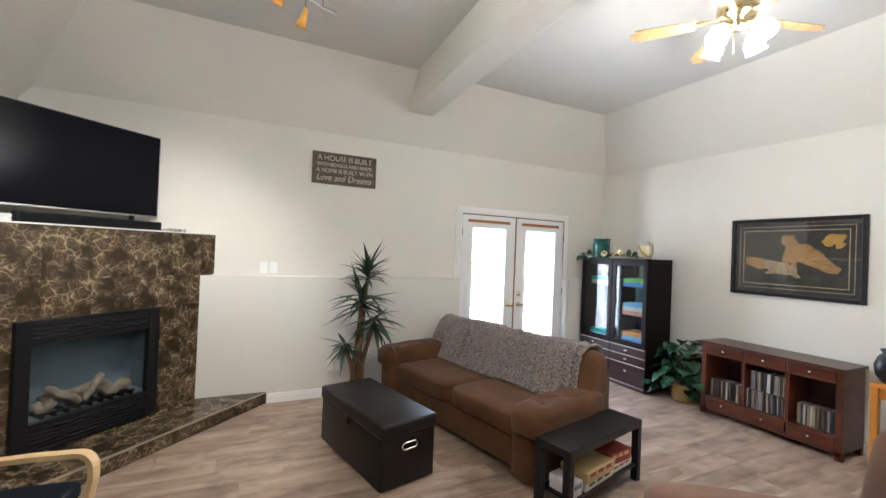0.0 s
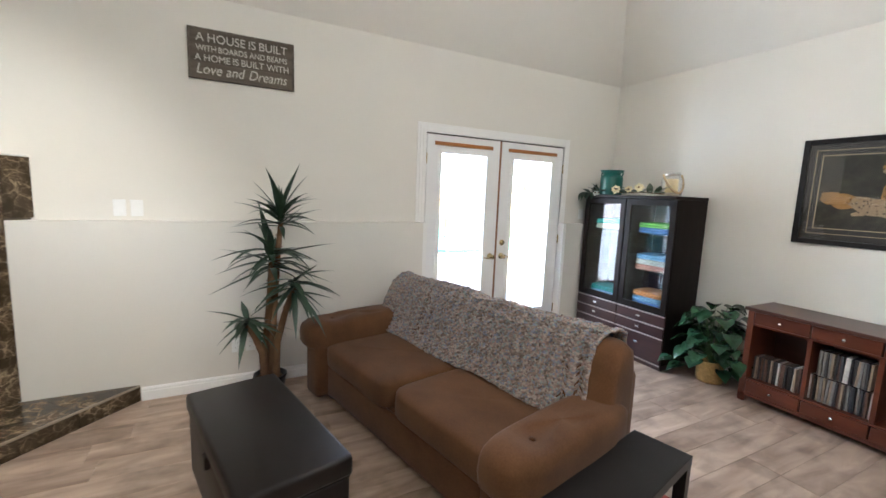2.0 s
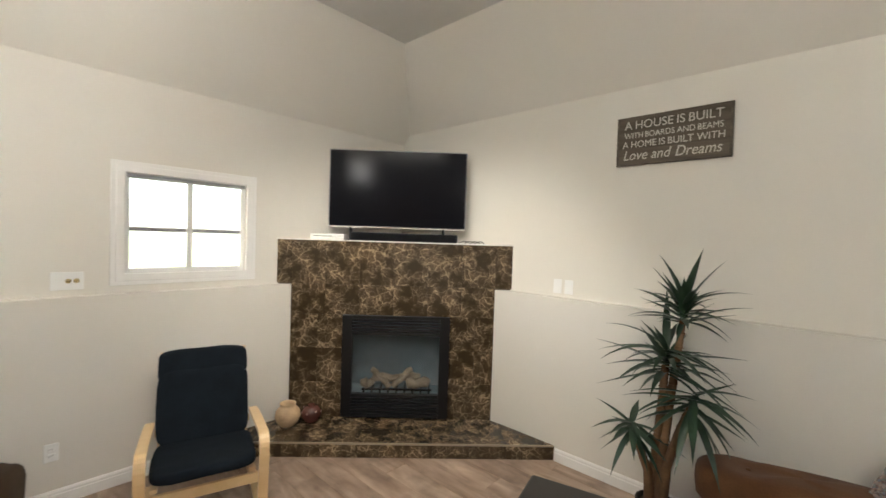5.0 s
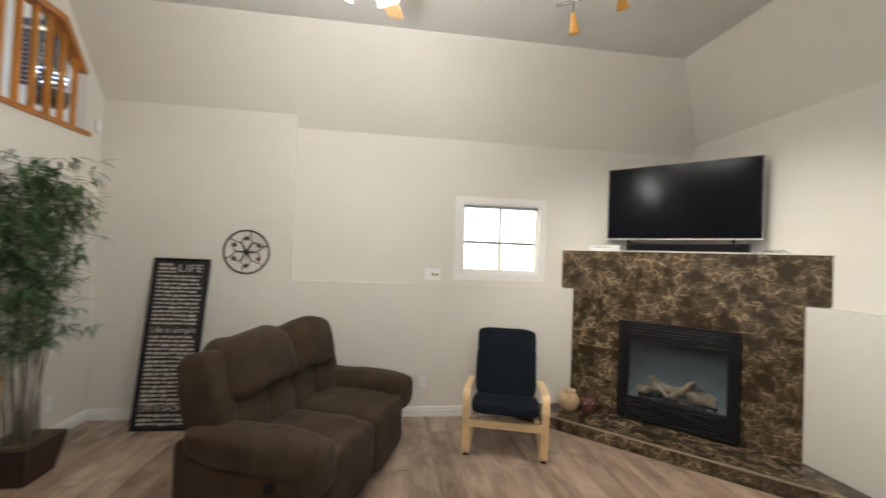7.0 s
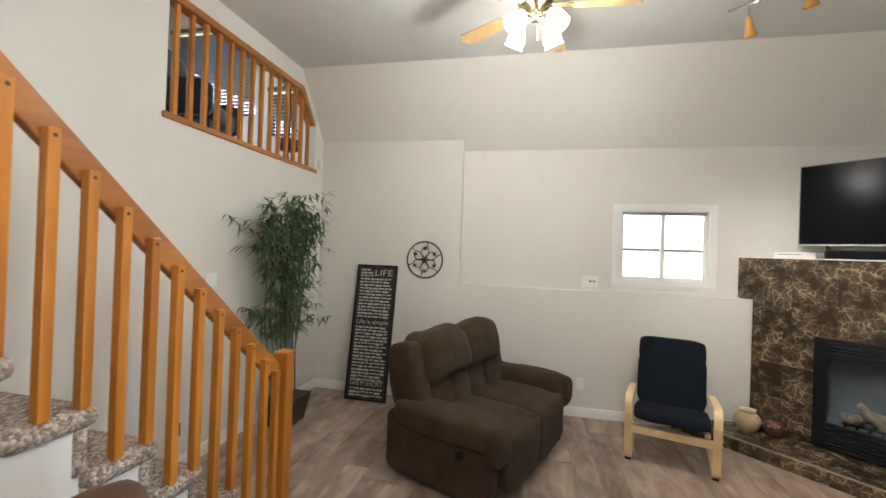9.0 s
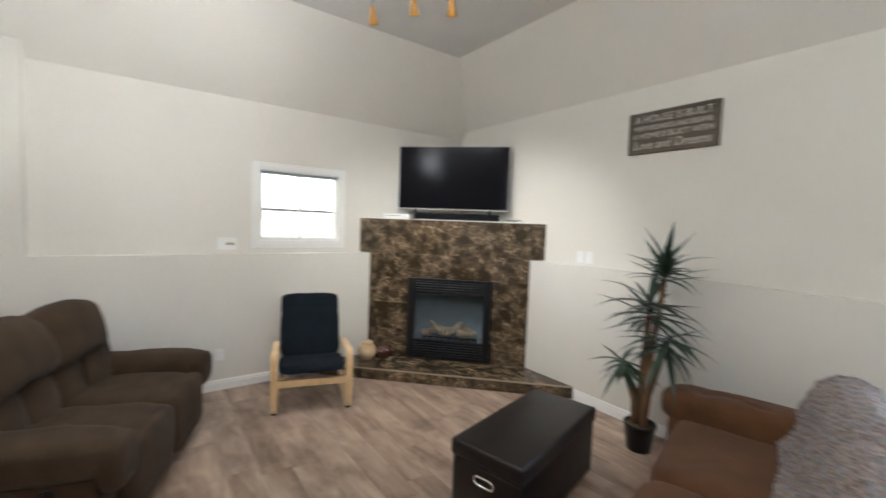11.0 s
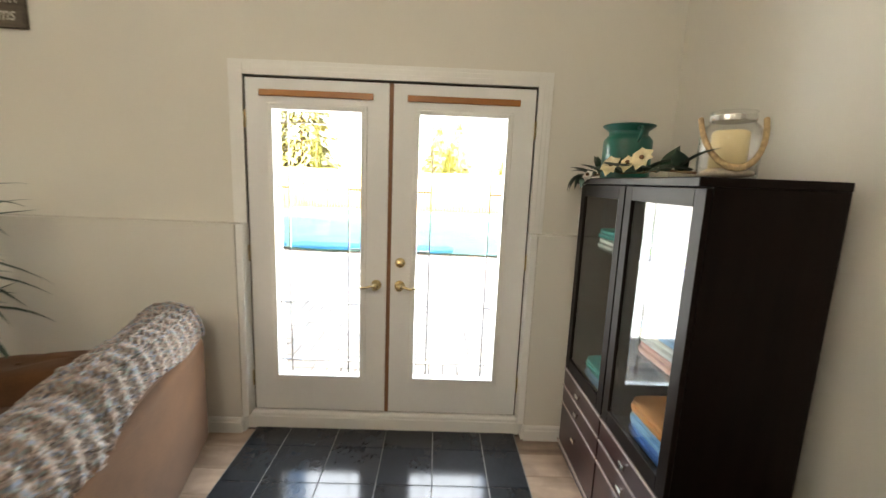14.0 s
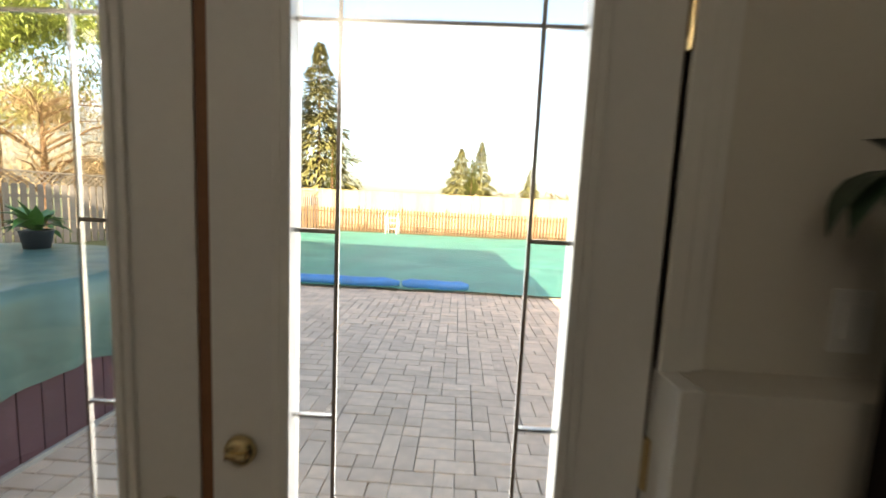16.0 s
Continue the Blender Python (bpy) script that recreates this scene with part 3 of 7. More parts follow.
garden_door("door_1", 2.988, 3.815, 3.755, False)
garden_door("door_2", 3.842, 4.668, 3.900, True)
structure("door_astragal", boxes(((3.817, YBU - 0.012, DZ0), (3.840, YBU + 0.035, 2.16))), mat("bare_wood_edge", (0.22, 0.10, 0.045), 0.6, 0.2, 9), "brown wooden strip between the garden doors", "door")
structure("door_weatherstrip", boxes(((DX0 + 0.012, YBU - 0.004, DZ0 - 0.008), (DX0 + 0.022, YBU + 0.05, 2.175)), ((DX1 - 0.022, YBU - 0.004, DZ0 - 0.008), (DX1 - 0.012, YBU + 0.05, 2.175)),
          ((DX0 + 0.022, YBU - 0.004, 2.163), (DX1 - 0.022, YBU + 0.05, 2.175)), ((DX0 + 0.022, YBU - 0.004, DZ0 - 0.008), (DX1 - 0.022, YBU + 0.05, DZ0 - 0.002))), mat("weatherstrip", (0.035, 0.018, 0.012), 0.7), "dark brown weatherstrip", "door")

# left window
win = thing("window_1", "white slider window with a grid, bright outside", "window", kind="structure")
bm = bmesh.new()
for w, t in ((0.075, 0.012), (0.045, 0.022)):
    box(bm, (XLU, WY0 - w, WZ0 - w), (XLU + t, WY0 + 0.006, WZ1 + w), 0.003)
    box(bm, (XLU, WY1 - 0.006, WZ0 - w), (XLU + t, WY1 + w, WZ1 + w), 0.003)
    box(bm, (XLU, WY0, WZ0 - w), (XLU + t, WY1, WZ0 + 0.006), 0.003)
    box(bm, (XLU, WY0, WZ1 - 0.006), (XLU + t, WY1, WZ1 + w), 0.003)
part("window_casing", bm, TRIM, win)
xf = XLU - 0.06
bm = boxes(((xf, WY0, WZ0), (xf + 0.03, WY0 + 0.04, WZ1)), ((xf, WY1 - 0.04, WZ0), (xf + 0.03, WY1, WZ1)), ((xf, WY0 + 0.04, WZ0), (xf + 0.03, WY1 - 0.04, WZ0 + 0.04)),
           ((xf, WY0 + 0.04, WZ1 - 0.04), (xf + 0.03, WY1 - 0.04, WZ1)), ((xf, 2.89, WZ0 + 0.04), (xf + 0.035, 2.93, WZ1 - 0.04)), bevel=0.003)
part("window_frame", bm, WHITEP, win)
part("glazing_bar", boxes(((xf + 0.005, WY0 + 0.04, 1.760), (xf + 0.025, WY1 - 0.04, 1.788))), GREY, win, "dark glazing bar")
part("blind_rail", boxes(((xf + 0.04, WY0 + 0.02, WZ1 - 0.035), (xf + 0.065, WY1 - 0.02, WZ1 - 0.012)), bevel=0.003), GREY, win, "raised blind head rail")
for a, b in ((WY0 + 0.04, 2.89), (2.93, WY1 - 0.04)):
    p = part("pane", boxes(((xf + 0.012, a, WZ0 + 0.04), (xf + 0.016, b, WZ1 - 0.04))), GLASS, win)
    p.visible_shadow = False

# ---- fireplace ----
FP = pose(-0.595, 4.345, 0, 0, 0, 44.25)
HP = pose(-0.625, 4.335, 0, 0, 0, 45)
fp = thing("fireplace", "corner gas fireplace faced with dark brown marble tiles", "fireplace", FP)
IX0, IX1, IZ0, IZ1 = -0.458, 0.512, 0.135, 1.06
MT = 1.735
bm = bmesh.new()
prism(bm, [(-0.935, 0.012), (IX0, 0.012), (IX0, 0.30), (IX1, 0.30), (IX1, 0.012), (0.915, 0.012), (0.0, 0.90)], "z", 0.0, IZ1)
prism(bm, [(-0.935, 0.012), (0.915, 0.012), (0.0, 0.90)], "z", IZ1, LEDGE)
prism(bm, [(-1.055, 0.012), (1.06, 0.012), (0.0, 1.03)], "z", LEDGE, MT - 0.01)
part("body", bm, GROUT, fp)


def facing(x0, x1, z0, z1):
    part("tile", boxes(((x0 + 0.001, 0.0, z0 + 0.001), (x1 - 0.001, 0.012, z1 - 0.001)), bevel=0.0012), MARBLE, fp)


cols = [-1.065, -0.935, -0.63, -0.32, -0.01, 0.30, 0.61, 0.915, 1.068]
for a, b in zip(cols, cols[1:]):
    facing(a, b, LEDGE + 0.012, MT - 0.008)
for a, b in zip(cols[1:-1], cols[2:-1]):
    facing(a, b, IZ1, LEDGE + 0.012)
for z0, z1 in ((0.12, 0.44), (0.44, 0.75), (0.75, IZ1)):
    for a, b in ((-0.935, -0.69), (-0.69, IX0), (IX1, 0.74), (0.74, 0.915)):
        facing(a, b, z0, z1)
part("mantel_edge", boxes(((-1.07, -0.004, MT - 0.008), (1.072, 0.014, MT + 0.001)), bevel=0.002), TRIM, fp, "thin pale edge strip")
bm = bmesh.new()
prism(bm, [(-1.065, 0.014), (1.065, 0.014), (0.0, 1.04)], "z", MT - 0.009, MT)
part("mantel_top", bm, TRIM, fp)
# insert
ins = part("insert_frame", boxes(((IX0, -0.035, IZ0), (IX0 + 0.09, 0.02, IZ1)), ((IX1 - 0.09, -0.035, IZ0), (IX1, 0.02, IZ1)),
      ((IX0 + 0.09, -0.035, IZ1 - 0.03), (IX1 - 0.09, 0.02, IZ1)), ((IX0 + 0.09, -0.035, IZ0), (IX1 - 0.09, 0.02, IZ0 + 0.03)),
      ((IX0 + 0.09, -0.030, 0.885), (IX1 - 0.09, 0.02, 0.915)), ((IX0 + 0.09, -0.030, 0.315), (IX1 - 0.09, 0.02, 0.345)), bevel=0.004), BLACKM, fp, "black metal insert surround")
for z0, n in ((0.918, 4), (0.17, 5)):
    for k in range(n):
        z = z0 + 0.004 + k * 0.0285
        part("louvre", boxes(((IX0 + 0.085, -0.032, z), (IX1 - 0.085, -0.004, z + 0.019)), bevel=0.005), BLACKM, ins)
part("firebox", boxes(((IX0 + 0.02, 0.27, 0.2), (IX1 - 0.02, 0.285, 1.03)), ((IX0 + 0.02, 0.02, 0.2), (IX0 + 0.035, 0.27, 1.03)), ((IX1 - 0.035, 0.02, 0.2), (IX1 - 0.02, 0.27, 1.03)),
     ((IX0 + 0.02, 0.0, 0.2), (IX1 - 0.02, 0.27, 0.34)), ((IX0 + 0.02, 0.0, 0.9), (IX1 - 0.02, 0.27, 1.03))), FIREBOX, fp, "grey firebox lining")
part("fire_glass", boxes(((IX0 + 0.085, -0.008, 0.34), (IX1 - 0.085, -0.004, 0.89))), FIREGLASS, fp, "dark tinted fire glass").visible_shadow = False
LOG = mat("ceramic_log", (0.34, 0.25, 0.17), 0.9, 0.5, 14, 0.4)
for p0, p1, r in (((-0.28, 0.10, 0.40), (-0.19, 0.06, 0.41), 0.055), ((-0.20, 0.14, 0.52), (-0.03, 0.03, 0.40), 0.035), ((0.0, 0.05, 0.39), (0.17, 0.14, 0.54), 0.035),
                  ((0.13, 0.04, 0.42), (0.33, 0.08, 0.43), 0.058), ((-0.2, 0.2, 0.42), (0.25, 0.2, 0.44), 0.05)):
    a, b = Vector(p0), Vector(p1)
    pts = [a.lerp(b, k / 5) + Vector((0, 0, 0.012 * math.sin(k * 2.1))) for k in range(6)]
    part("log", tube(bmesh.new(), pts, [r * 0.74 * (1 + 0.15 * math.sin(k * 1.9)) for k in range(6)], 9), LOG, fp, "pale ceramic log", True)
part("grate", boxes(*[((-0.27 + k * 0.075, 0.02, 0.341), (-0.255 + k * 0.075, 0.2, 0.375)) for k in range(9)], ((-0.28, 0.02, 0.366), (0.36, 0.035, 0.38))), BLACKM, fp, "black log grate")

hearth = thing("hearth", "low raised corner hearth of polished brown marble", "hearth", HP)
HY, HZ = -0.485, 0.12
part("core", prism(bmesh.new(), [(-1.39, HY + 0.012), (1.39, HY + 0.012), (0.905, -0.002), (-0.905, -0.002)], "z", 0.0, HZ - 0.012), GROUT, hearth)
hx = [-1.395, -1.1, -0.8, -0.5, -0.2, 0.1, 0.4, 0.7, 1.0, 1.395]
for a, b in zip(hx, hx[1:]):
    def lim(x):
        return min(-0.001, HY + (1.395 - abs(x)))
    out = [(a + 0.001, HY + 0.001), (b - 0.001, HY + 0.001), (b - 0.001, max(HY + 0.002, lim(b))), (a + 0.001, max(HY + 0.002, lim(a)))]
    if a < -0.905 < b:
        out.insert(3, (-0.905, -0.001))
    if a < 0.905 < b:
        out.insert(3, (0.905, -0.001))
    part("top_tile", prism(bmesh.new(), out, "z", HZ - 0.011, HZ), MARBLE, hearth)
    part("front_tile", boxes(((a + 0.001, HY, 0.0), (b - 0.001, HY + 0.011, HZ - 0.013)), bevel=0.001), MARBLE, hearth)
part("edge_strip", boxes(((-1.39, HY - 0.003, HZ - 0.013), (1.39, HY + 0.004, HZ + 0.0015))), mat("stone_edge", (0.30, 0.25, 0.18), 0.4), hearth, "thin tan edge strip")

# ---- on the mantel ----
tv = thing("television", "large flat black television with a silver rim on the mantel", "television", HP @ pose(0.01, 0.26, MT, 0, 0, -2))
part("screen_frame", boxes(((-0.665, -0.012, 0.125), (0.665, 0.035, 0.875)), bevel=0.006), GREY, tv, "silver-grey rim")
part("screen", boxes(((-0.655, -0.016, 0.138), (0.655, -0.010, 0.866)), bevel=0.002), SCREEN, tv, "glossy black screen")
part("chin", boxes(((-0.66, -0.018, 0.122), (0.66, 0.0, 0.137)), bevel=0.002), CHROME, tv)
part("back_shell", boxes(((-0.5, 0.03, 0.2), (0.5, 0.09, 0.7)), bevel=0.02), BLACKM, tv)
for x in (-0.45, 0.45):
    part("stand_foot", boxes(((x - 0.015, -0.11, 0.0), (x + 0.015, 0.11, 0.012)), ((x - 0.012, -0.012, 0.01), (x + 0.012, 0.03, 0.16)), bevel=0.003), BLACKM, tv)
sb = thing("soundbar", "long black soundbar under the television", "soundbar", FP @ pose(0.06, 0.11, MT))
part("case", boxes(((-0.50, -0.045, 0.0), (0.50, 0.045, 0.078)), bevel=0.012), BLACKM, sb)
part("grille", boxes(((-0.48, -0.048, 0.008), (0.48, -0.044, 0.070)), bevel=0.001), mat("speaker_cloth", (0.009, 0.009, 0.010), 0.9, 0.3, 200, spec=0.1), sb)
gc = thing("game_console", "flat white game console on the mantel", "game console", FP @ pose(-0.63, 0.12, MT))
part("case", boxes(((-0.15, -0.10, 0.0), (0.15, 0.10, 0.022)), ((-0.15, -0.10, 0.024), (0.15, 0.10, 0.052)), bevel=0.004), WHITEP, gc)
part("slot", boxes(((-0.12, -0.1015, 0.030), (0.05, -0.099, 0.034))), BLACKM, gc)
bm = bmesh.new()
for k in range(4):
    tube(bm, [(0.58 + 0.05 * k, 0.10 + 0.02 * math.sin(k * 3), 0.006), (0.62 + 0.05 * k, 0.04, 0.028), (0.67 + 0.045 * k, 0.09, 0.010), (0.70 + 0.04 * k, 0.14, 0.006)], 0.004, 6)
cables = part("cable", bm, BLACKM, None, "", True)
cables.matrix_basis = FP @ pose(0, 0, MT)
tagged(cables, "tangled black cables lying on the mantel", "cable")


def clay_pot(name, label, loc, profile, material, spots=None):
    pot = thing(name, label, "pot", pose(*loc))
    part("body", lathe(bmesh.new(), profile, 28), material, pot, "", True)
    if spots:
        for k in range(7):
            a = k * 0.9 + 2.6
            part("mark", lathe(bmesh.new(), [(0.001, 0), (0.010, 0.001), (0.009, 0.003), (0.001, 0.0035)], 10, pose(math.cos(a) * 0.083, math.sin(a) * 0.083, 0.105 + 0.012 * math.sin(k * 2)) @ Matrix.Rotation(a, 4, "Z") @ Matrix.Rotation(math.pi / 2, 4, "Y")), spots, pot)
    return pot


clay_pot("clay_pot", "round beige clay pot on the hearth", (-1.09, 3.60, HZ), [(0.001, 0.0), (0.055, 0.0), (0.085, 0.03), (0.105, 0.08), (0.100, 0.125), (0.070, 0.165), (0.055, 0.178), (0.068, 0.192), (0.066, 0.197), (0.050, 0.180), (0.045, 0.12), (0.001, 0.11)],
         mat("beige_clay", (0.50, 0.36, 0.21), 0.8, 0.2, 18, 0.15))
clay_pot("clay_pot", "small dark red glazed round pot on the hearth", (-1.01, 3.78, HZ), [(0.001, 0.0), (0.045, 0.0), (0.075, 0.03), (0.088, 0.075), (0.080, 0.115), (0.055, 0.145), (0.035, 0.155), (0.030, 0.150), (0.001, 0.13)],
         mat("red_glaze", (0.085, 0.030, 0.024), 0.25, 0.4, 16, 0.05), mat("pale_mark", (0.35, 0.22, 0.18), 0.6))


# ---- sofa with crocheted throw ----
SOFA = pose(2.583, 3.738, 0, 0, 0, -76.4) @ Matrix.Diagonal((1.20, 1, 0.985, 1))
sofa = thing("sofa", "rust-brown suede three-seat sofa with rolled arms", "sofa", SOFA)
part("base", boxes(((-0.79, -0.43, 0.04), (0.79, 0.42, 0.30)), bevel=0.03), SUEDE, sofa, "", True)
part("front_rail", boxes(((-0.80, -0.455, 0.06), (0.80, -0.42, 0.29)), bevel=0.015), SUEDE, sofa, "", True)
for k, x in enumerate((-0.375, 0.375)):
    cushion("seat_cushion", (x, -0.10, 0.375), (0.75, 0.76, 0.19), SUEDE, sofa, 0.28, 0.018, seed=k * 3.1 + 1)
BACK = [(0.06, 0.42), (0.045, 0.485), (0.105, 0.59), (0.155, 0.74), (0.205, 0.858), (0.275, 0.915), (0.36, 0.923), (0.44, 0.88), (0.478, 0.79), (0.483, 0.65), (0.484, 0.44), (0.30, 0.40)]
for a, b, seed in ((-0.865, 0.015, 1.0), (0.025, 0.865, 4.0)):
    bm, rings = bmesh.new(), []
    for k in range(33):
        t = k / 32
        u = a + (b - a) * (0.5 - 0.5 * math.cos(math.pi * t))
        end = min(1.0, min(u - a, b - u) / 0.075)
        full = 0.55 + 0.45 * math.sqrt(max(0.0, 1 - (1 - end) ** 2))
        ring = []
        for n, (y, z) in enumerate(BACK):
            q = Vector((u, 0.28 + (y - 0.28) * full * 0.83, 0.60 + (z - 0.60) * (0.4 + 0.6 * full) * 0.88))
            q += Vector((0, 1, 1)) * 0.006 * noise.noise(Vector((u * 9, y * 9, z * 9 + seed)))
            if end < 1:
                q += Vector((0, 0.6, 1)) * 0.006 * math.sin(n * 2.4 + u * 160) * (1 - end)
            ring.append(bm.verts.new(q))
        rings.append(ring)
    for p, q in zip(rings, rings[1:]):
        for n in range(len(BACK)):
            bm.faces.new((p[n], p[(n + 1) % len(BACK)], q[(n + 1) % len(BACK)], q[n]))
    bm.faces.new(rings[0])
    bm.faces.new(rings[-1][::-1])
    bmesh.ops.recalc_face_normals(bm, faces=bm.faces)
    part("back_cushion", bm, SUEDE, sofa, "", True)
part("back_frame", boxes(((-0.85, 0.30, 0.06), (0.85, 0.485, 0.70)), bevel=0.03), SUEDE, sofa, "", True)
for sgn in (-1, 1):
    part("arm_panel", boxes(((0.775 * sgn - 0.085, -0.545, 0.05), (0.775 * sgn + 0.085, 0.40, 0.47)), bevel=0.03), SUEDE, sofa, "", True)
    pad = cushion("arm", (0.80 * sgn, -0.14, 0.50 - 0.02 * sgn), (0.255, 0.93, 0.25), SUEDE, sofa, 0.5, 0.012, "padded arm with two tufts", seed=sgn + 4)
    for k in (-0.36, -0.05):
        part("button", lathe(bmesh.new(), [(0.001, 0), (0.014, 0.002), (0.010, 0.008), (0.001, 0.010)], 12, pose(0.80 * sgn, k, 0.598 - 0.02 * sgn)), SUEDE, pad, "", True)
    for v in pad.data.vertices:
        for yb in (-0.36, -0.05):
            v.co.z -= 0.034 * math.exp(-((v.co.x - 0.80 * sgn) ** 2 / 0.006 + (v.co.y - yb) ** 2 / 0.004)) * (v.co.z > 0.53)
        out = max(0.0, (v.co.x * sgn - 0.85) / 0.1)
        v.co.x += sgn * 0.006 * out * math.sin(v.co.y * 110 + 3 * noise.noise(v.co * 12))
        v.co.z += 0.004 * out * math.sin(v.co.y * 110 + 1.3)
for x in (-0.74, 0.74):
    for y in (-0.38, 0.38):
        part("foot", boxes(((x - 0.03, y - 0.03, 0.0), (x + 0.03, y + 0.03, 0.05)), bevel=0.004), BLACKW, sofa)

# throw: a draped sheet of raised stitches with open holes
throw = thing("throw_blanket", "beige-brown crocheted throw draped over the sofa back", "blanket", SOFA)


def throw_point(u, v):
    """u along the sofa, v from the seat side up over the back."""
    prof = [(0.03, 0.485), (0.095, 0.59), (0.145, 0.74), (0.195, 0.865), (0.27, 0.928), (0.36, 0.938), (0.45, 0.895), (0.492, 0.79), (0.497, 0.65), (0.498, 0.46)]
    t = v * (len(prof) - 1)
    i = min(int(t), len(prof) - 2)
    f = t - i
    y, z = (prof[i][k] * (1 - f) + prof[i + 1][k] * f for k in (0, 1))
    dip = 0.03 * math.exp(-((u - 0.02) / 0.05) ** 2)
    return Vector((u + 0.02 * math.sin(v * 9 + u * 3), y + 0.010 * math.sin(u * 11) * (1 - v), z - dip * (0.3 + v) + 0.008 * math.sin(u * 7 + v * 5)))


verts, faces = [], []
NU, NV = 250, 150
U0, U1 = -0.80, 0.77


def stitch(i, j):
    """Height of the crochet and whether a hole opens: ribbed bands between braided columns."""
    c, run = (i / NU * (U1 - U0) * 1.2) / 0.098, j / NV * 1.06
    c -= math.floor(c)
    if c < 0.45:
        return 0.013 + 0.0035 * math.sin(2 * math.pi * run / 0.016), False
    w = (c - 0.45) / 0.55
    side = -1 if w < 0.5 else 1
    ph = run / 0.040 + (0.5 if side > 0 else 0.0) + abs(w - 0.5) * 1.3
    ph -= math.floor(ph)
    return 0.004 + 0.026 * math.sin(math.pi * ph) ** 0.7, (ph < 0.17 and 0.12 < abs(w - 0.5) < 0.30)


for j in range(NV + 1):
    for i in range(NU + 1):
        u, v = U0 + (U1 - U0) * i / NU, j / NV * (0.83 + 0.02 * math.sin(i * 0.054))
        p = throw_point(u, v)
        e = 0.004
        n = (throw_point(u + e, v) - p).cross(throw_point(u, v + e) - p).normalized()
        h = stitch(i, j)[0] + 0.004 * noise.noise(Vector((i * 0.4, j * 0.4, 0)))
        verts.append(tuple(p - n * h))
for j in range(NV):
    for i in range(NU):
        if stitch(i + 0.5, j + 0.5)[1]:
            continue
        a = j * (NU + 1) + i
        faces.append((a, a + 1, a + NU + 2, a + NU + 1))
knit = leaves("knit", verts, faces, YARN, throw)
sol = knit.modifiers.new("thick", "SOLIDIFY")
sol.thickness = 0.006
for u in (U0, U1):
    line = []
    for k in range(41):
        p = throw_point(u, k / 40 * 0.83)
        n = (throw_point(u + 0.004, k / 40 * 0.83) - p).cross(throw_point(u, k / 40 * 0.83 + 0.004) - p).normalized()
        line.append(p - n * (0.010 + 0.004 * math.sin(k * 1.9)))
    part("border", tube(bmesh.new(), line, 0.010, 8), YARN, throw, "", True)

# ---- leather trunk ----
trunk = thing("storage_trunk", "dark brown leather storage trunk with steel side handles", "trunk", pose(1.435, 3.518, 0, 0, 0, -76.5))
part("box_body", boxes(((-0.50, -0.225, 0.012), (0.50, 0.225, 0.355)), bevel=0.012), LEATHER, trunk, "", True)
part("lid", boxes(((-0.512, -0.237, 0.362), (0.512, 0.237, 0.462)), bevel=0.02), LEATHER, trunk, "padded lid", True)
part("seam", boxes(((-0.498, -0.223, 0.354), (0.498, 0.223, 0.364))), BLACKM, trunk)
for s in (-1, 1):
    bm = bmesh.new()
    x = s * 0.503
    pts = [(x + s * 0.004, math.cos(a) * 0.030 + (0.032 if math.cos(a) > 0 else -0.032), 0.285 + math.sin(a) * 0.024) for a in (2 * math.pi * k / 24 for k in range(25))]
    tube(bm, pts, 0.0085, 8, False)
    part("handle", bm, CHROME, trunk, "brushed steel grip ring", True)
    part("handle_recess", boxes(((x - 0.002, -0.055, 0.264), (x + 0.002, 0.055, 0.306)), bevel=0.001), BLACKM, trunk)
part("pull_tab", boxes(((-0.03, -0.250, 0.315), (0.03, -0.224, 0.375)), bevel=0.006), LEATHER, trunk, "leather pull tab")

# ---- low black side table with board games ----
tab = thing("side_table", "low black side table with a shelf", "table", pose(2.718, 2.494, 0, 0, 0, 13.6))
part("tabletop", boxes(((-0.46, -0.135, 0.40), (0.46, 0.135, 0.45)), bevel=0.003), BLACKW, tab)
for x in (-0.435, 0.435):
    for y in (-0.108, 0.108):
        part("leg", boxes(((x - 0.025, y - 0.025, 0.0), (x + 0.025, y + 0.025, 0.40)), bevel=0.002), BLACKW, tab)
part("shelf", boxes(((-0.41, -0.12, 0.11), (0.41, 0.12, 0.128)), bevel=0.002), BLACKW, tab)


def game_box(label, m, size, color, stripe):
    g = thing("board_game_box", label, "game box", m, "board games on the shelf")
    part("box_bottom", boxes(((-size[0] / 2, -size[1] / 2, 0), (size[0] / 2, size[1] / 2, size[2] * 0.45)), bevel=0.002), color, g)
    part("box_lid", boxes(((-size[0] / 2 - 0.002, -size[1] / 2 - 0.002, size[2] * 0.4), (size[0] / 2 + 0.002, size[1] / 2 + 0.002, size[2])), bevel=0.002), color, g)
    for k in range(3):
        part("print_bar", boxes(((-size[0] * 0.4 + k * size[0] * 0.28, -size[1] / 2 - 0.0035, size[2] * 0.55), (-size[0] * 0.4 + k * size[0] * 0.28 + size[0] * 0.2, -size[1] / 2 - 0.002, size[2] * 0.85))), stripe, g)


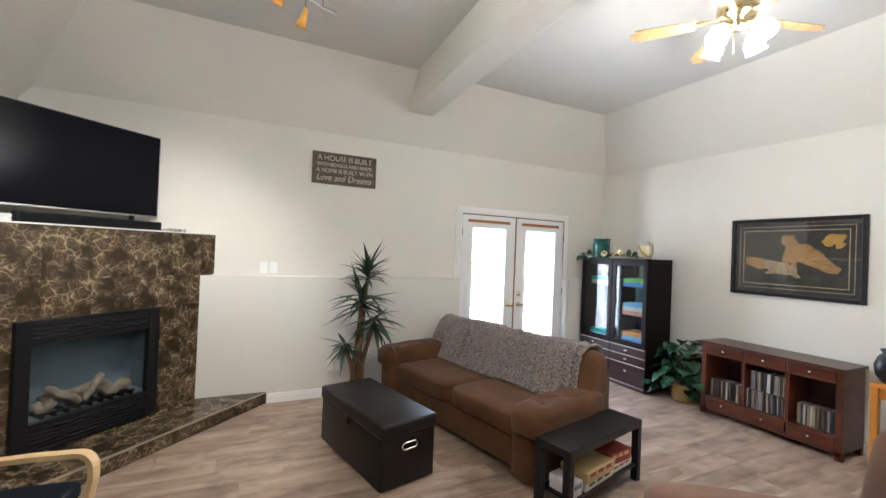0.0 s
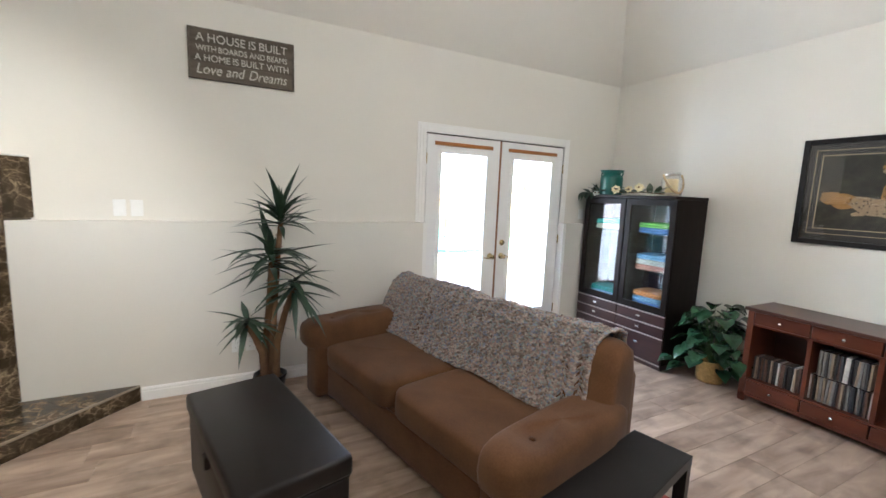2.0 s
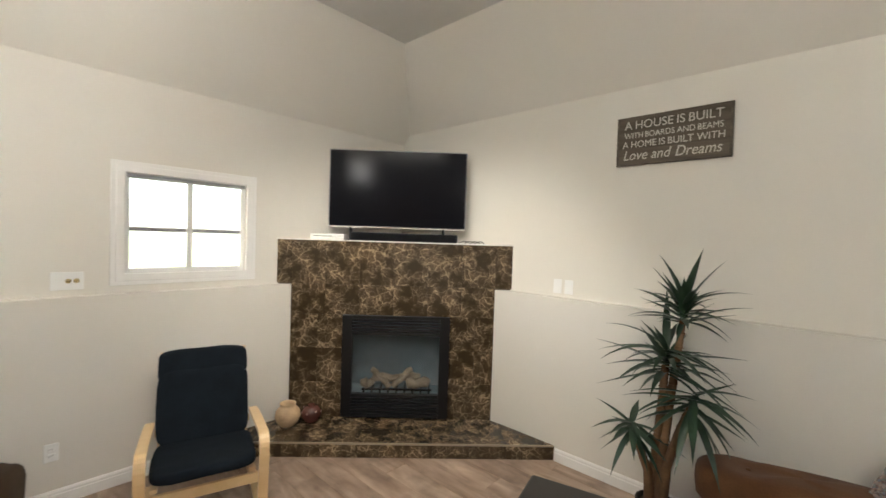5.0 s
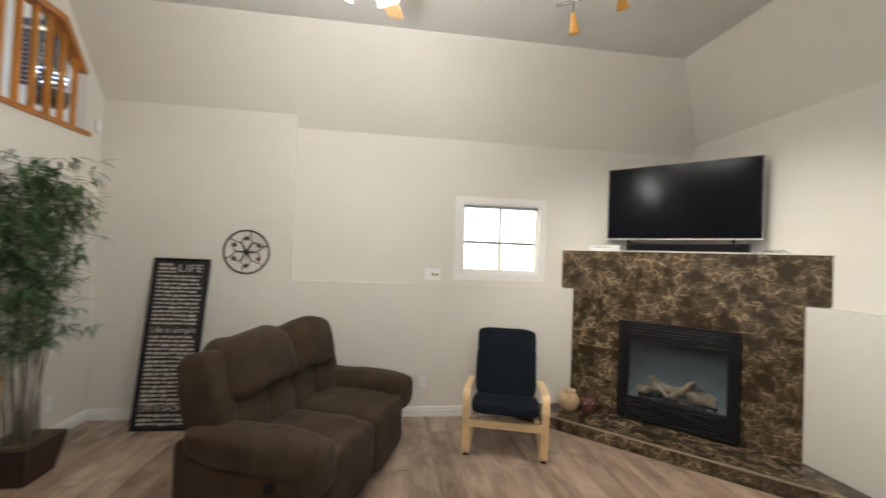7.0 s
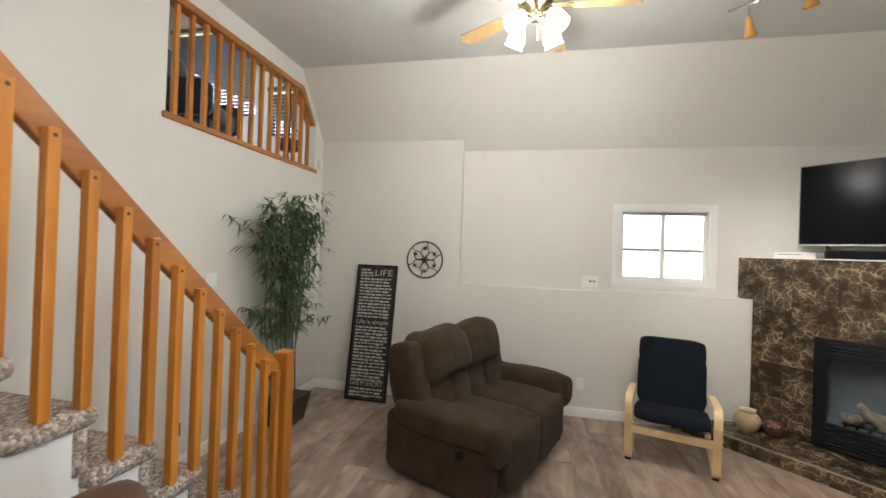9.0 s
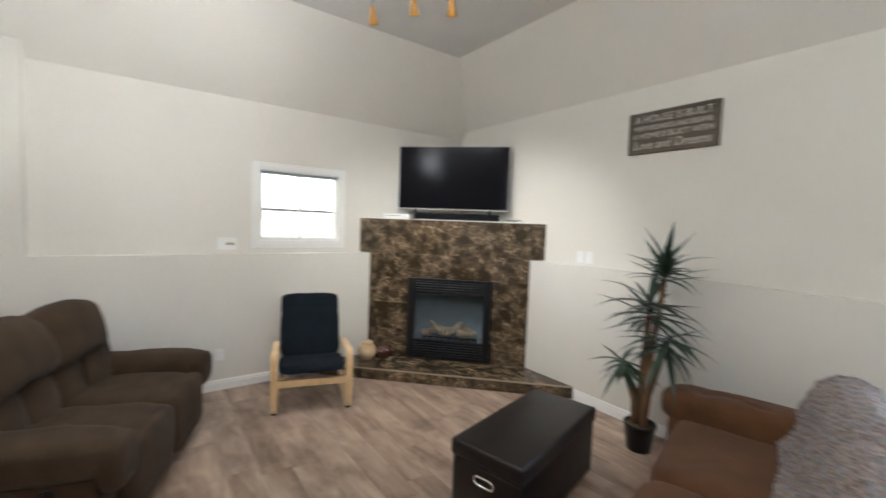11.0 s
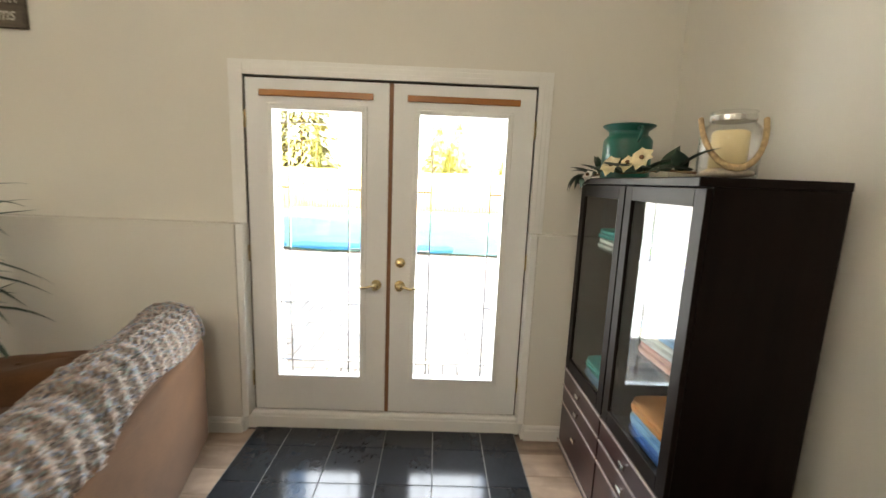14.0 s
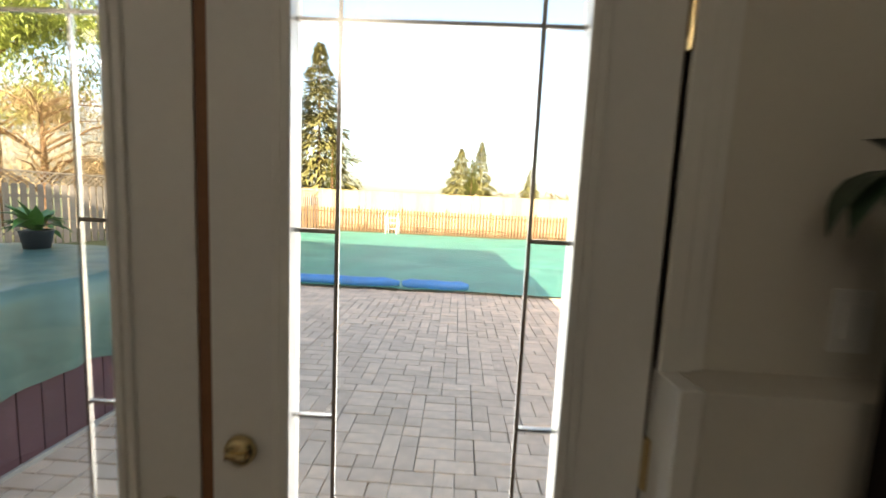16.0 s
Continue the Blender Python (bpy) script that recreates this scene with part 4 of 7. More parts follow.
TM = pose(2.718, 2.494, 0.128, 0, 0, 13.6)
CARD = {k: mat("card_" + k, c, 0.55, 0.15, 14) for k, c in {"cream": (0.58, 0.44, 0.22), "white": (0.68, 0.66, 0.62), "red": (0.35, 0.04, 0.025), "dark": (0.04, 0.035, 0.03), "blue": (0.10, 0.16, 0.30), "green": (0.05, 0.16, 0.08)}.items()}
game_box("cream cardboard board game box on the shelf", TM @ pose(-0.07, -0.02, 0.05), (0.34, 0.20, 0.07), CARD["cream"], CARD["red"])
game_box("white puzzle box under another box", TM @ pose(-0.07, -0.01, 0, 0, 0, 2), (0.36, 0.20, 0.048), CARD["white"], CARD["dark"])
game_box("red cardboard board game box on the shelf", TM @ pose(0.24, 0.0, 0.05, 0, 0, -4), (0.26, 0.19, 0.08), CARD["red"], CARD["cream"])
game_box("white flat game box under the red one", TM @ pose(0.25, 0.0, 0), (0.28, 0.19, 0.048), CARD["white"], CARD["red"])
game_box("white and grey small box on the shelf", TM @ pose(-0.33, -0.02, 0), (0.10, 0.18, 0.09), CARD["white"], CARD["blue"])

# ---- reclining loveseat ----
lv = thing("loveseat", "dark brown plush reclining loveseat with padded arms", "sofa", pose(-0.20, 1.25, 0, 0, 0, 158.3) @ Matrix.Diagonal((1.10, 1, 1, 1)))
part("base", boxes(((-0.60, -0.36, 0.05), (0.60, 0.42, 0.30)), bevel=0.03), BROWN, lv, "", True)
for k, x in enumerate((-0.255, 0.255)):
    cushion("seat_cushion", (x, -0.10, 0.375), (0.535, 0.70, 0.22), BROWN, lv, 0.42, 0.018, seed=k * 2 + 1)
    cushion("footrest", (x, -0.42, 0.27), (0.53, 0.17, 0.42), BROWN, lv, 0.42, 0.014, seed=k * 4 + 2)
    for q, dx in enumerate((-0.13, 0.13)):
        cushion("lumbar_cushion", (0, 0, 0), (0.275, 0.25, 0.36), BROWN, lv, 0.55, 0.02, m=pose(x + dx, 0.255, 0.545, -14), seed=k * 6 + 3 + q)
    head = cushion("head_cushion", (0, 0, 0), (0.57, 0.36, 0.36), BROWN, lv, 0.52, 0.03, seed=k * 8 + 4)
    for v in head.data.vertices:
        bow = 1 - (v.co.x / 0.285) ** 2
        v.co.z += (-0.035 * (1 - bow) if v.co.z < 0 else 0.03 * bow) + (0.012 * math.sin(v.co.x * 38 + k) if v.co.z < 0 else 0)
        v.co.y -= 0.02 * bow
    head.matrix_basis = pose(x, 0.318, 0.848, -14)
    part("back_shell", puff(bmesh.new(), (0, 0, 0), (0.56, 0.20, 0.84), 0.35, 0.012, pose(x, 0.42, 0.53, -9)), BROWN, lv, "", True)
THREAD = mat("tan_thread", (0.13, 0.095, 0.065), 0.9, 0.2, 40)
for x in (-0.255, 0.255):
    for d in (0.0, 0.018):
        part("stitching", tube(bmesh.new(), [(x - 0.22 + 0.055 * k, -0.435 + d, 0.452 + d * 0.9 - 0.012 * abs(k - 4) / 4) for k in range(9)], 0.0028, 5), THREAD, lv, "pale double stitching", True)
for s in (-1, 1):
    part("side_panel", puff(bmesh.new(), (0.60 * s, 0.02, 0.27), (0.15, 0.88, 0.46), 0.22, 0.008), BROWN, lv, "", True)
    arm = cushion("arm", (0.60 * s, -0.05, 0.495), (0.25, 0.90, 0.22), BROWN, lv, 0.6, 0.016, seed=s * 3 + 9)
    cushion("arm_front", (0.60 * s, -0.45, 0.45), (0.21, 0.13, 0.26), BROWN, lv, 0.65, 0.012, seed=s * 7)
    part("wing", puff(bmesh.new(), (0, 0, 0), (0.16, 0.30, 0.56), 0.5, 0.014, pose(0.555 * s, 0.345, 0.70, -13)), BROWN, lv, "", True)
    part("recline_lever", lathe(bmesh.new(), [(0.001, 0), (0.038, 0.0), (0.038, 0.008), (0.026, 0.010), (0.022, 0.004), (0.001, 0.004)], 20, pose(0.674 * s, -0.20, 0.33, 0, 90 * s)), BLACKM, lv, "black recliner pull cup")
for x in (-0.5, 0.5):
    for y in (-0.3, 0.35):
        part("foot", boxes(((x - 0.03, y - 0.03, 0.0), (x + 0.03, y + 0.03, 0.06)), bevel=0.004), BLACKM, lv)

# ---- bentwood armchair ----
ch = thing("armchair", "bentwood birch armchair with a navy cushion", "chair", pose(-0.65, 2.81, 0, 0, 0, 73.7) @ Matrix.Scale(1.015, 4))


def flat_bend(points, width, thick, m=None):
    """A bent laminated board along points in the y, z plane."""
    bm = bmesh.new()
    pts = [Vector((0, y, z)) for y, z in points]
    rings = []
    for i, p in enumerate(pts):
        d = (pts[min(i + 1, len(pts) - 1)] - pts[max(i - 1, 0)]).normalized()
        n = Vector((0, -d.z, d.y))
        rings.append([bm.verts.new(p + Vector((sx * width / 2, 0, 0)) + n * st * thick / 2) for sx, st in ((-1, -1), (1, -1), (1, 1), (-1, 1))])
    for a, b in zip(rings, rings[1:]):
        for k in range(4):
            bm.faces.new((a[k], a[(k + 1) % 4], b[(k + 1) % 4], b[k]))
    bm.faces.new(rings[0][::-1])
    bm.faces.new(rings[-1])
    bmesh.ops.recalc_face_normals(bm, faces=bm.faces)
    if m:
        bmesh.ops.transform(bm, matrix=m, verts=bm.verts)
    return bm


def arc(c, r, a0, a1, n=6):
    return [(c[0] + r * math.cos(radians(a0 + (a1 - a0) * k / n)), c[1] + r * math.sin(radians(a0 + (a1 - a0) * k / n))) for k in range(n + 1)]


for s in (-1, 1):
    line = [(0.30, 0.010), (0.0, 0.012), (-0.24, 0.012)] + arc((-0.27, 0.075), 0.063, 270, 190, 5) + [(-0.345, 0.22), (-0.375, 0.40)] + arc((-0.305, 0.45), 0.068, 175, 85, 5) + [(-0.1, 0.505), (0.12, 0.48), (0.24, 0.46)]
    part("side_frame", flat_bend(line, 0.055, 0.026, pose(0.305 * s, 0, 0.012)), BIRCH, ch)
    part("glide", boxes(((0.305 * s - 0.02, -0.30, 0.0), (0.305 * s + 0.02, -0.26, 0.012))), BLACKM, ch)
    part("glide", boxes(((0.305 * s - 0.02, 0.25, 0.0), (0.305 * s + 0.02, 0.29, 0.011))), BLACKM, ch)
    part("seat_rail", flat_bend([(-0.34, 0.33), (-0.05, 0.28), (0.14, 0.31)] + [(0.24, 0.46), (0.34, 0.70), (0.40, 0.90)], 0.035, 0.022, pose(0.245 * s, 0, 0)), BIRCH, ch)
part("front_stretcher", boxes(((-0.28, -0.345, 0.245), (0.28, -0.320, 0.305)), bevel=0.004), BIRCH, ch)
part("rear_stretcher", boxes(((-0.28, 0.20, 0.40), (0.28, 0.225, 0.45)), bevel=0.004), BIRCH, ch)
cushion("seat_cushion", (0, 0, 0), (0.55, 0.60, 0.075), NAVY, ch, 0.35, 0.008, m=pose(0, -0.09, 0.365, -7), seed=2.0)
cushion("back_cushion", (0, 0, 0), (0.55, 0.085, 0.50), NAVY, ch, 0.35, 0.008, m=pose(0, 0.235, 0.565, -20), seed=3.0)
cushion("headrest", (0, 0, 0), (0.55, 0.105, 0.22), NAVY, ch, 0.40, 0.008, m=pose(0, 0.345, 0.815, -17), seed=4.0)

# ---- taupe recliner, mostly below the view ----
rc = thing("recliner", "taupe-brown suede recliner armchair with a rounded back", "chair", pose(2.31, 1.02, 0, 0, 0, -131.3))
part("base", boxes(((-0.38, -0.36, 0.03), (0.38, 0.38, 0.30)), bevel=0.03), TAUPE, rc, "", True)
cushion("seat_cushion", (0, -0.08, 0.38), (0.56, 0.62, 0.20), TAUPE, rc, 0.4, 0.014)
cushion("back_cushion", (0, 0, 0), (0.76, 0.27, 0.80), SUEDE, rc, 0.40, 0.02, m=pose(0, 0.38, 0.67, -8), seed=3)
for s in (-1, 1):
    cushion("arm", (0.38 * s, -0.10, 0.49), (0.24, 0.82, 0.28), TAUPE, rc, 0.5, 0.014, seed=s + 2)
    part("side_panel", boxes(((0.38 * s - 0.07, -0.40, 0.03), (0.38 * s + 0.07, 0.36, 0.42)), bevel=0.03), TAUPE, rc, "", True)

# ---- glazed display cabinets ----
TOWEL = {k: mat("towel_" + k, c, 0.95, 0.2, 9, 0.5, 200) for k, c in {"blue": (0.10, 0.24, 0.62), "sky": (0.25, 0.48, 0.75), "green": (0.20, 0.55, 0.10), "teal": (0.03, 0.40, 0.36), "orange": (0.75, 0.30, 0.08), "pink": (0.70, 0.33, 0.25), "cream": (0.70, 0.66, 0.58)}.items()}
# pale colour for strips that stand for light on drawer tops and plinth
LIT_EDGE = mat("lit_drawer_edge", (0.34, 0.29, 0.27), 0.35, 0.1, 20)
CW, CD, CH = 0.555, 0.45, 1.662


def cabinet_unit(y0, label):
    """Dark tall unit: glazed door above three drawers. Front faces -x."""
    c = thing("display_cabinet", label, "cabinet", pose(4.935, y0, 0), "pair of display cabinets")
    w = CW - 0.004
    for y in (0.0, w - 0.02):
        part("side_panel", boxes(((0.02, y, 0.05), (CD, y + 0.02, CH - 0.03)), bevel=0.0015), WENGE, c)
    part("back_panel", boxes(((CD - 0.012, 0.02, 0.05), (CD, w - 0.02, CH - 0.03))), WENGE, c)
    for z in (0.05, 0.53):
        part("deck", boxes(((0.02, 0.02, z), (CD - 0.012, w - 0.02, z + 0.02))), WENGE, c)
    part("top_board", boxes(((-0.03, -0.004, CH - 0.03), (CD, w + 0.004, CH)), bevel=0.004), WENGE, c)
    part("plinth", boxes(((0.0, 0.0, 0.0), (CD, w, 0.05)), bevel=0.004), WENGED, c)
    for z in (0.92, 1.29):
        part("shelf", boxes(((0.05, 0.021, z), (CD - 0.013, w - 0.021, z + 0.006))), CABGLASS, c, "glass shelf")
    d = part("door", boxes(((0.0, 0.004, 0.535), (0.019, 0.062, CH - 0.034)), ((0.0, w - 0.062, 0.535), (0.019, w - 0.004, CH - 0.034)),
             ((0.0, 0.062, 0.535), (0.019, w - 0.062, 0.60)), ((0.0, 0.062, CH - 0.095), (0.019, w - 0.062, CH - 0.034)), bevel=0.002), WENGE, c, "dark framed glass door")
    part("door_glass", boxes(((0.008, 0.06, 0.598), (0.012, w - 0.06, CH - 0.093))), CABGLASS, d, "clear glass").visible_shadow = False
    for z0, z1 in ((0.425, 0.53), (0.315, 0.42), (0.055, 0.31)):
        dr = part("drawer", boxes(((0.0, 0.004, z0), (0.019, w - 0.004, z1)), bevel=0.003), WENGED, c, "dark red-brown drawer front")
        part("drawer_edge", boxes(((-0.006, 0.004, z1 - 0.011), (0.003, w - 0.004, z1 - 0.001)), bevel=0.002), LIT_EDGE, dr, "pale strip for light caught on the drawer top")
        zc = (z0 + z1) / 2 + (0.03 if z1 - z0 > 0.2 else 0)
        part("handle", boxes(((-0.022, w / 2 - 0.022, zc - 0.010), (-0.014, w / 2 + 0.022, zc + 0.010)), ((-0.016, w / 2 - 0.006, zc - 0.005), (0.001, w / 2 + 0.006, zc + 0.005)), bevel=0.002), CHROME, dr, "small chrome handle")
    part("plinth_edge", boxes(((-0.012, 0.0, 0.040), (-0.001, w, 0.052)), bevel=0.002), LIT_EDGE, c)
    return c


cabinet_unit(3.835, "dark brown glazed display cabinet holding folded towels")
cabinet_unit(3.835 + CW, "dark brown glazed display cabinet beside the garden doors")


def folded(y, z, key, w=0.36, d=0.30, h=0.05):
    f = thing("folded_towel", "folded %s towel on the cabinet shelf" % key, "towel", pose(5.15, y, z), "folded towels in the cabinet")
    part("fold", puff(bmesh.new(), (0, 0, h * 0.25), (d, w, h * 0.5), 0.35, 0.006), TOWEL[key], f, "", True)
    part("fold", puff(bmesh.new(), (0.004, 0.003, h * 0.74), (d * 0.98, w * 0.97, h * 0.5), 0.35, 0.006, seed=2), TOWEL[key], f, "", True)


Y1, Y2 = 3.835 + 0.28, 3.835 + CW + 0.28
for y, z, stack in ((Y1, 0.55, ("blue", "sky", "orange")), (Y1, 0.926, ("pink", "cream", "sky")), (Y1, 1.296, ("blue", "green")), (Y2, 0.55, ("sky", "teal")), (Y2, 1.296, ("cream", "teal"))):
    for k, key in enumerate(stack):
        folded(y, z + 0.052 * k, key)

# on the cabinets
GREENP = mat("green_enamel", (0.009, 0.095, 0.072), 0.28, 0.25, 7, 0.04, 60)
jug = thing("milk_can", "dark green enamel milk can with two handles", "jug", pose(5.07, 4.72, CH) @ Matrix.Diagonal((1.04, 1.04, 1.16, 1)))
part("body", lathe(bmesh.new(), [(0.001, 0), (0.108, 0), (0.111, 0.004), (0.112, 0.008), (0.112, 0.02), (0.112, 0.14), (0.112, 0.162), (0.109, 0.170), (0.098, 0.182), (0.091, 0.187), (0.089, 0.191), (0.089, 0.202), (0.091, 0.206), (0.118, 0.224), (0.121, 0.228), (0.118, 0.231), (0.108, 0.224), (0.080, 0.198), (0.078, 0.12), (0.001, 0.11)], 32), GREENP, jug, "", True)
for s in (-1, 1):
    part("handle", tube(bmesh.new(), [(0, s * 0.100, 0.212), (0, s * 0.135, 0.210), (0, s * 0.140, 0.195), (0, s * 0.124, 0.17), (0, s * 0.110, 0.158)], 0.008, 8), GREENP, jug, "", True)
jar = thing("candle_jar", "clear glass lantern jar with a cream candle and rope handle", "candle", pose(5.13, 4.05, CH, 0, 0, 72) @ Matrix.Diagonal((0.84, 0.84, 1.10, 1)))
part("jar_glass", lathe(bmesh.new(), [(0.001, 0.0), (0.10, 0.0), (0.112, 0.015), (0.115, 0.13), (0.098, 0.165), (0.078, 0.178), (0.078, 0.20), (0.086, 0.208), (0.082, 0.210), (0.074, 0.20), (0.074, 0.178), (0.094, 0.162), (0.110, 0.13), (0.107, 0.018), (0.001, 0.005)], 32), GLASS, jar, "clear glass jar", True).visible_shadow = False
part("candle", lathe(bmesh.new(), [(0.001, 0.022), (0.068, 0.022), (0.068, 0.145), (0.060, 0.152), (0.001, 0.147)], 24), mat("cream_wax", (0.80, 0.66, 0.36), 0.5, 0.06, 9), jar, "cream pillar candle", True)
part("pebbles", puff(bmesh.new(), (0, 0, 0.02), (0.19, 0.19, 0.025), 0.7, 0.012), mat("shells", (0.6, 0.52, 0.42), 0.7, 0.35, 40, 0.5), jar, "", True)
part("neck_band", lathe(bmesh.new(), [(0.080, 0.180), (0.084, 0.180), (0.084, 0.196), (0.080, 0.196)], 28), CHROME, jar)
ROPE = mat("jute_rope", (0.46, 0.33, 0.18), 0.95, 0.35, 60, 0.6)
part("rope_handle", tube(bmesh.new(), [(-0.045 * math.sin(a) - 0.07 * math.sin(a), 0.118 * math.cos(a), 0.188 - 0.155 * math.sin(a)) for a in (math.pi * k / 18 for k in range(19))], 0.011, 8), ROPE, jar, "jute rope handle", True)

garland = thing("magnolia_garland", "artificial magnolia garland with cream flowers on the cabinet", "garland", pose(4.99, 4.42, CH))
rg = random.Random(9)
part("stem", tube(bmesh.new(), [(0.04, -0.36, 0.02), (0.02, -0.15, 0.035), (0.05, 0.05, 0.03), (0.0, 0.3, 0.03), (-0.05, 0.5, 0.01)], 0.005, 6), BARK, garland, "", True)
for k in range(26):
    v, f = [], []
    y = -0.40 + k * 0.037
    a = rg.uniform(0, 6.28)
    blade(v, f, (rg.uniform(-0.04, 0.06), y, 0.025), (math.cos(a) - 0.3, math.sin(a) * 0.7, rg.uniform(0.3, 1.1)), rg.uniform(0.12, 0.17), rg.uniform(0.055, 0.08), rg.uniform(0.3, 1.2), n=6)
    leaves("leaf", v, f, LEAFD, garland)
for k in range(5):
    v, f = [], []
    blade(v, f, (-0.05, 0.40 + 0.035 * k, 0.02), (-0.7, rg.uniform(-0.2, 0.5), 0.15), rg.uniform(0.10, 0.14), 0.080, 2.6, n=6)
    leaves("leaf", v, f, LEAFD, garland)
PETAL = mat("cream_petal", (0.76, 0.66, 0.42), 0.7, 0.12, 20)
face = Vector((-0.75, -0.55, 0.45)).to_track_quat("Z", "Y").to_matrix()
PETALW = mat("cotton_white", (0.75, 0.73, 0.68), 0.9, 0.1, 20)
for x, y, z, r, m2 in ((-0.06, -0.17, 0.07, 0.062, PETAL), (-0.07, 0.10, 0.05, 0.064, PETAL), (-0.06, -0.05, 0.055, 0.05, PETAL), (-0.08, 0.36, 0.01, 0.04, PETALW), (0.0, 0.30, 0.07, 0.034, PETALW)):
    v, f = [], []
    for k in range(7):
        a = k * 0.9
        d = face @ Vector((math.cos(a), math.sin(a), 0.35 if k % 2 else 0.6))
        blade(v, f, (x, y, z), d, r * 0.85, r * 1.1, 0.3, face.col[2], n=6, fold=0.3)
    fl = leaves("flower", v, f, m2, garland, "open flower head")
    part("flower_centre", puff(bmesh.new(), (x - 0.008, y, z + 0.012), (0.02, 0.02, 0.018), 1, 0.002, nu=10, nv=6), BARK, fl, "", True)

# ---- media console ----
con = thing("media_console", "cherry wood media console with open shelves full of discs", "console", pose(5.07, 2.02, 0))
L, D, H = 1.20, 0.40, 0.79
part("top_board", boxes(((-0.025, -0.02, H - 0.028), (D + 0.005, L + 0.02, H)), bevel=0.006), CHERRYD, con)
for y in (0.0, L - 0.045):
    part("side_panel", boxes(((0.0, y, 0.06), (D, y + 0.045, H - 0.028)), bevel=0.003), CHERRY, con)
for y in (0.405, 0.785):
    part("divider", boxes(((0.012, y - 0.014, 0.19), (D - 0.012, y + 0.014, 0.655)), bevel=0.002), CHERRY, con)
part("back_panel", boxes(((D - 0.012, 0.045, 0.08), (D - 0.002, L - 0.045, H - 0.03))), CHERRYD, con)
for z in (0.075, 0.185, 0.645):
    part("shelf", boxes(((0.006, 0.046, z), (D - 0.013, L - 0.046, z + 0.014))), CHERRY, con)
for z0, z1 in ((0.092, 0.183), (0.662, 0.758)):
    for a, b in ((0.05, 0.40), (0.41, 0.78), (0.79, L - 0.05)):
        dr = part("drawer", boxes(((-0.004, a, z0), (0.016, b, z1)), bevel=0.004), CHERRY, con)
        part("knob", lathe(bmesh.new(), [(0.001, 0), (0.007, 0.0), (0.006, 0.012), (0.012, 0.018), (0.010, 0.024), (0.001, 0.026)], 14, pose(-0.004, (a + b) / 2, (z0 + z1) / 2, 0, -90)), CHROME, dr, "pale metal knob", True)
part("apron", prism(bmesh.new(), [(0.0, 0.02), (0.06, 0.055), (L - 0.06, 0.055), (L, 0.02), (L, 0.075), (0.0, 0.075)], "x", 0.0, 0.02), CHERRY, con)
for y in (0.0, L - 0.05):
    for x in (0.0, D - 0.05):
        part("foot", boxes(((x, y, 0.0), (x + 0.05, y + 0.05, 0.075)), bevel=0.004), CHERRY, con)
rd = random.Random(11)
SPINE = [mat("disc_case_%s" % n, c, 0.35, 0.25, 30) for n, c in (("black", (0.015, 0.015, 0.017)), ("grey", (0.22, 0.22, 0.21)), ("white", (0.50, 0.49, 0.46)), ("charcoal", (0.04, 0.04, 0.045)), ("tan", (0.28, 0.22, 0.16)), ("brown", (0.10, 0.055, 0.04)))]
case_bm = boxes(((0, 0.0, 0.0), (0.13, 0.0135, 0.185)), bevel=0.001)
case_me = []
for m2 in SPINE:
    me = bpy.data.meshes.new("disc_case")
    case_bm.to_mesh(me)
    me.materials.append(m2)
    case_me.append(me)
for y0, y1, z in ((0.07, 0.34, 0.199), (0.43, 0.76, 0.199), (0.45, 0.74, 0.392), (0.83, 1.13, 0.199)):
    y = y0
    while y < y1:
        ob = new("disc_case", rd.choice(case_me))
        ob.matrix_basis = pose(5.12 + rd.uniform(0, 0.02), 2.02 + y, z + 0.001, rd.uniform(-2, 2))
        tagged(ob, "slim plastic disc case standing in the console", "disc case", "disc cases in the console")
        y += 0.0165

# oak side table with a black vase
ot = thing("oak_table", "small oak table against the wall", "table", pose(5.26, 1.60, 0))
part("tabletop", boxes(((-0.20, -0.26, 0.70), (0.20, 0.26, 0.73)), bevel=0.004), OAK, ot)
for x in (-0.17, 0.17):
    for y in (-0.23, 0.23):
        part("leg", boxes(((x - 0.025, y - 0.025, 0.0), (x + 0.025, y + 0.025, 0.70)), bevel=0.004), OAK, ot)
part("apron", boxes(((-0.17, -0.21, 0.61), (-0.155, 0.21, 0.70)), ((-0.15, 0.215, 0.61), (0.15, 0.23, 0.70)), bevel=0.002), OAK, ot)
vs = thing("vase", "matt black round vase on the oak table", "vase", pose(5.2, 1.77, 0.73))
part("body", lathe(bmesh.new(), [(0.001, 0), (0.06, 0), (0.10, 0.06), (0.11, 0.14), (0.085, 0.21), (0.06, 0.24), (0.075, 0.27), (0.070, 0.272), (0.05, 0.24), (0.001, 0.2)], 28), BLACKW, vs, "", True)

# ---- framed picture: a plain resting spotted shape in dark foliage ----
pic = thing("framed_picture", "large black framed painting with a double mat", "picture", pose(XR, 2.605, 1.73, 0, 0, -90))
W, Hh = 1.15, 0.82
part("frame", boxes(((-W / 2, -0.032, -Hh / 2), (-W / 2 + 0.04, -0.002, Hh / 2)), ((W / 2 - 0.04, -0.032, -Hh / 2), (W / 2, -0.002, Hh / 2)), ((-W / 2 + 0.04, -0.032, -Hh / 2), (W / 2 - 0.04, -0.002, -Hh / 2 + 0.04)),
     ((-W / 2 + 0.04, -0.032, Hh / 2 - 0.04), (W / 2 - 0.04, -0.002, Hh / 2)), bevel=0.006), BLACKW, pic, "black wooden frame")
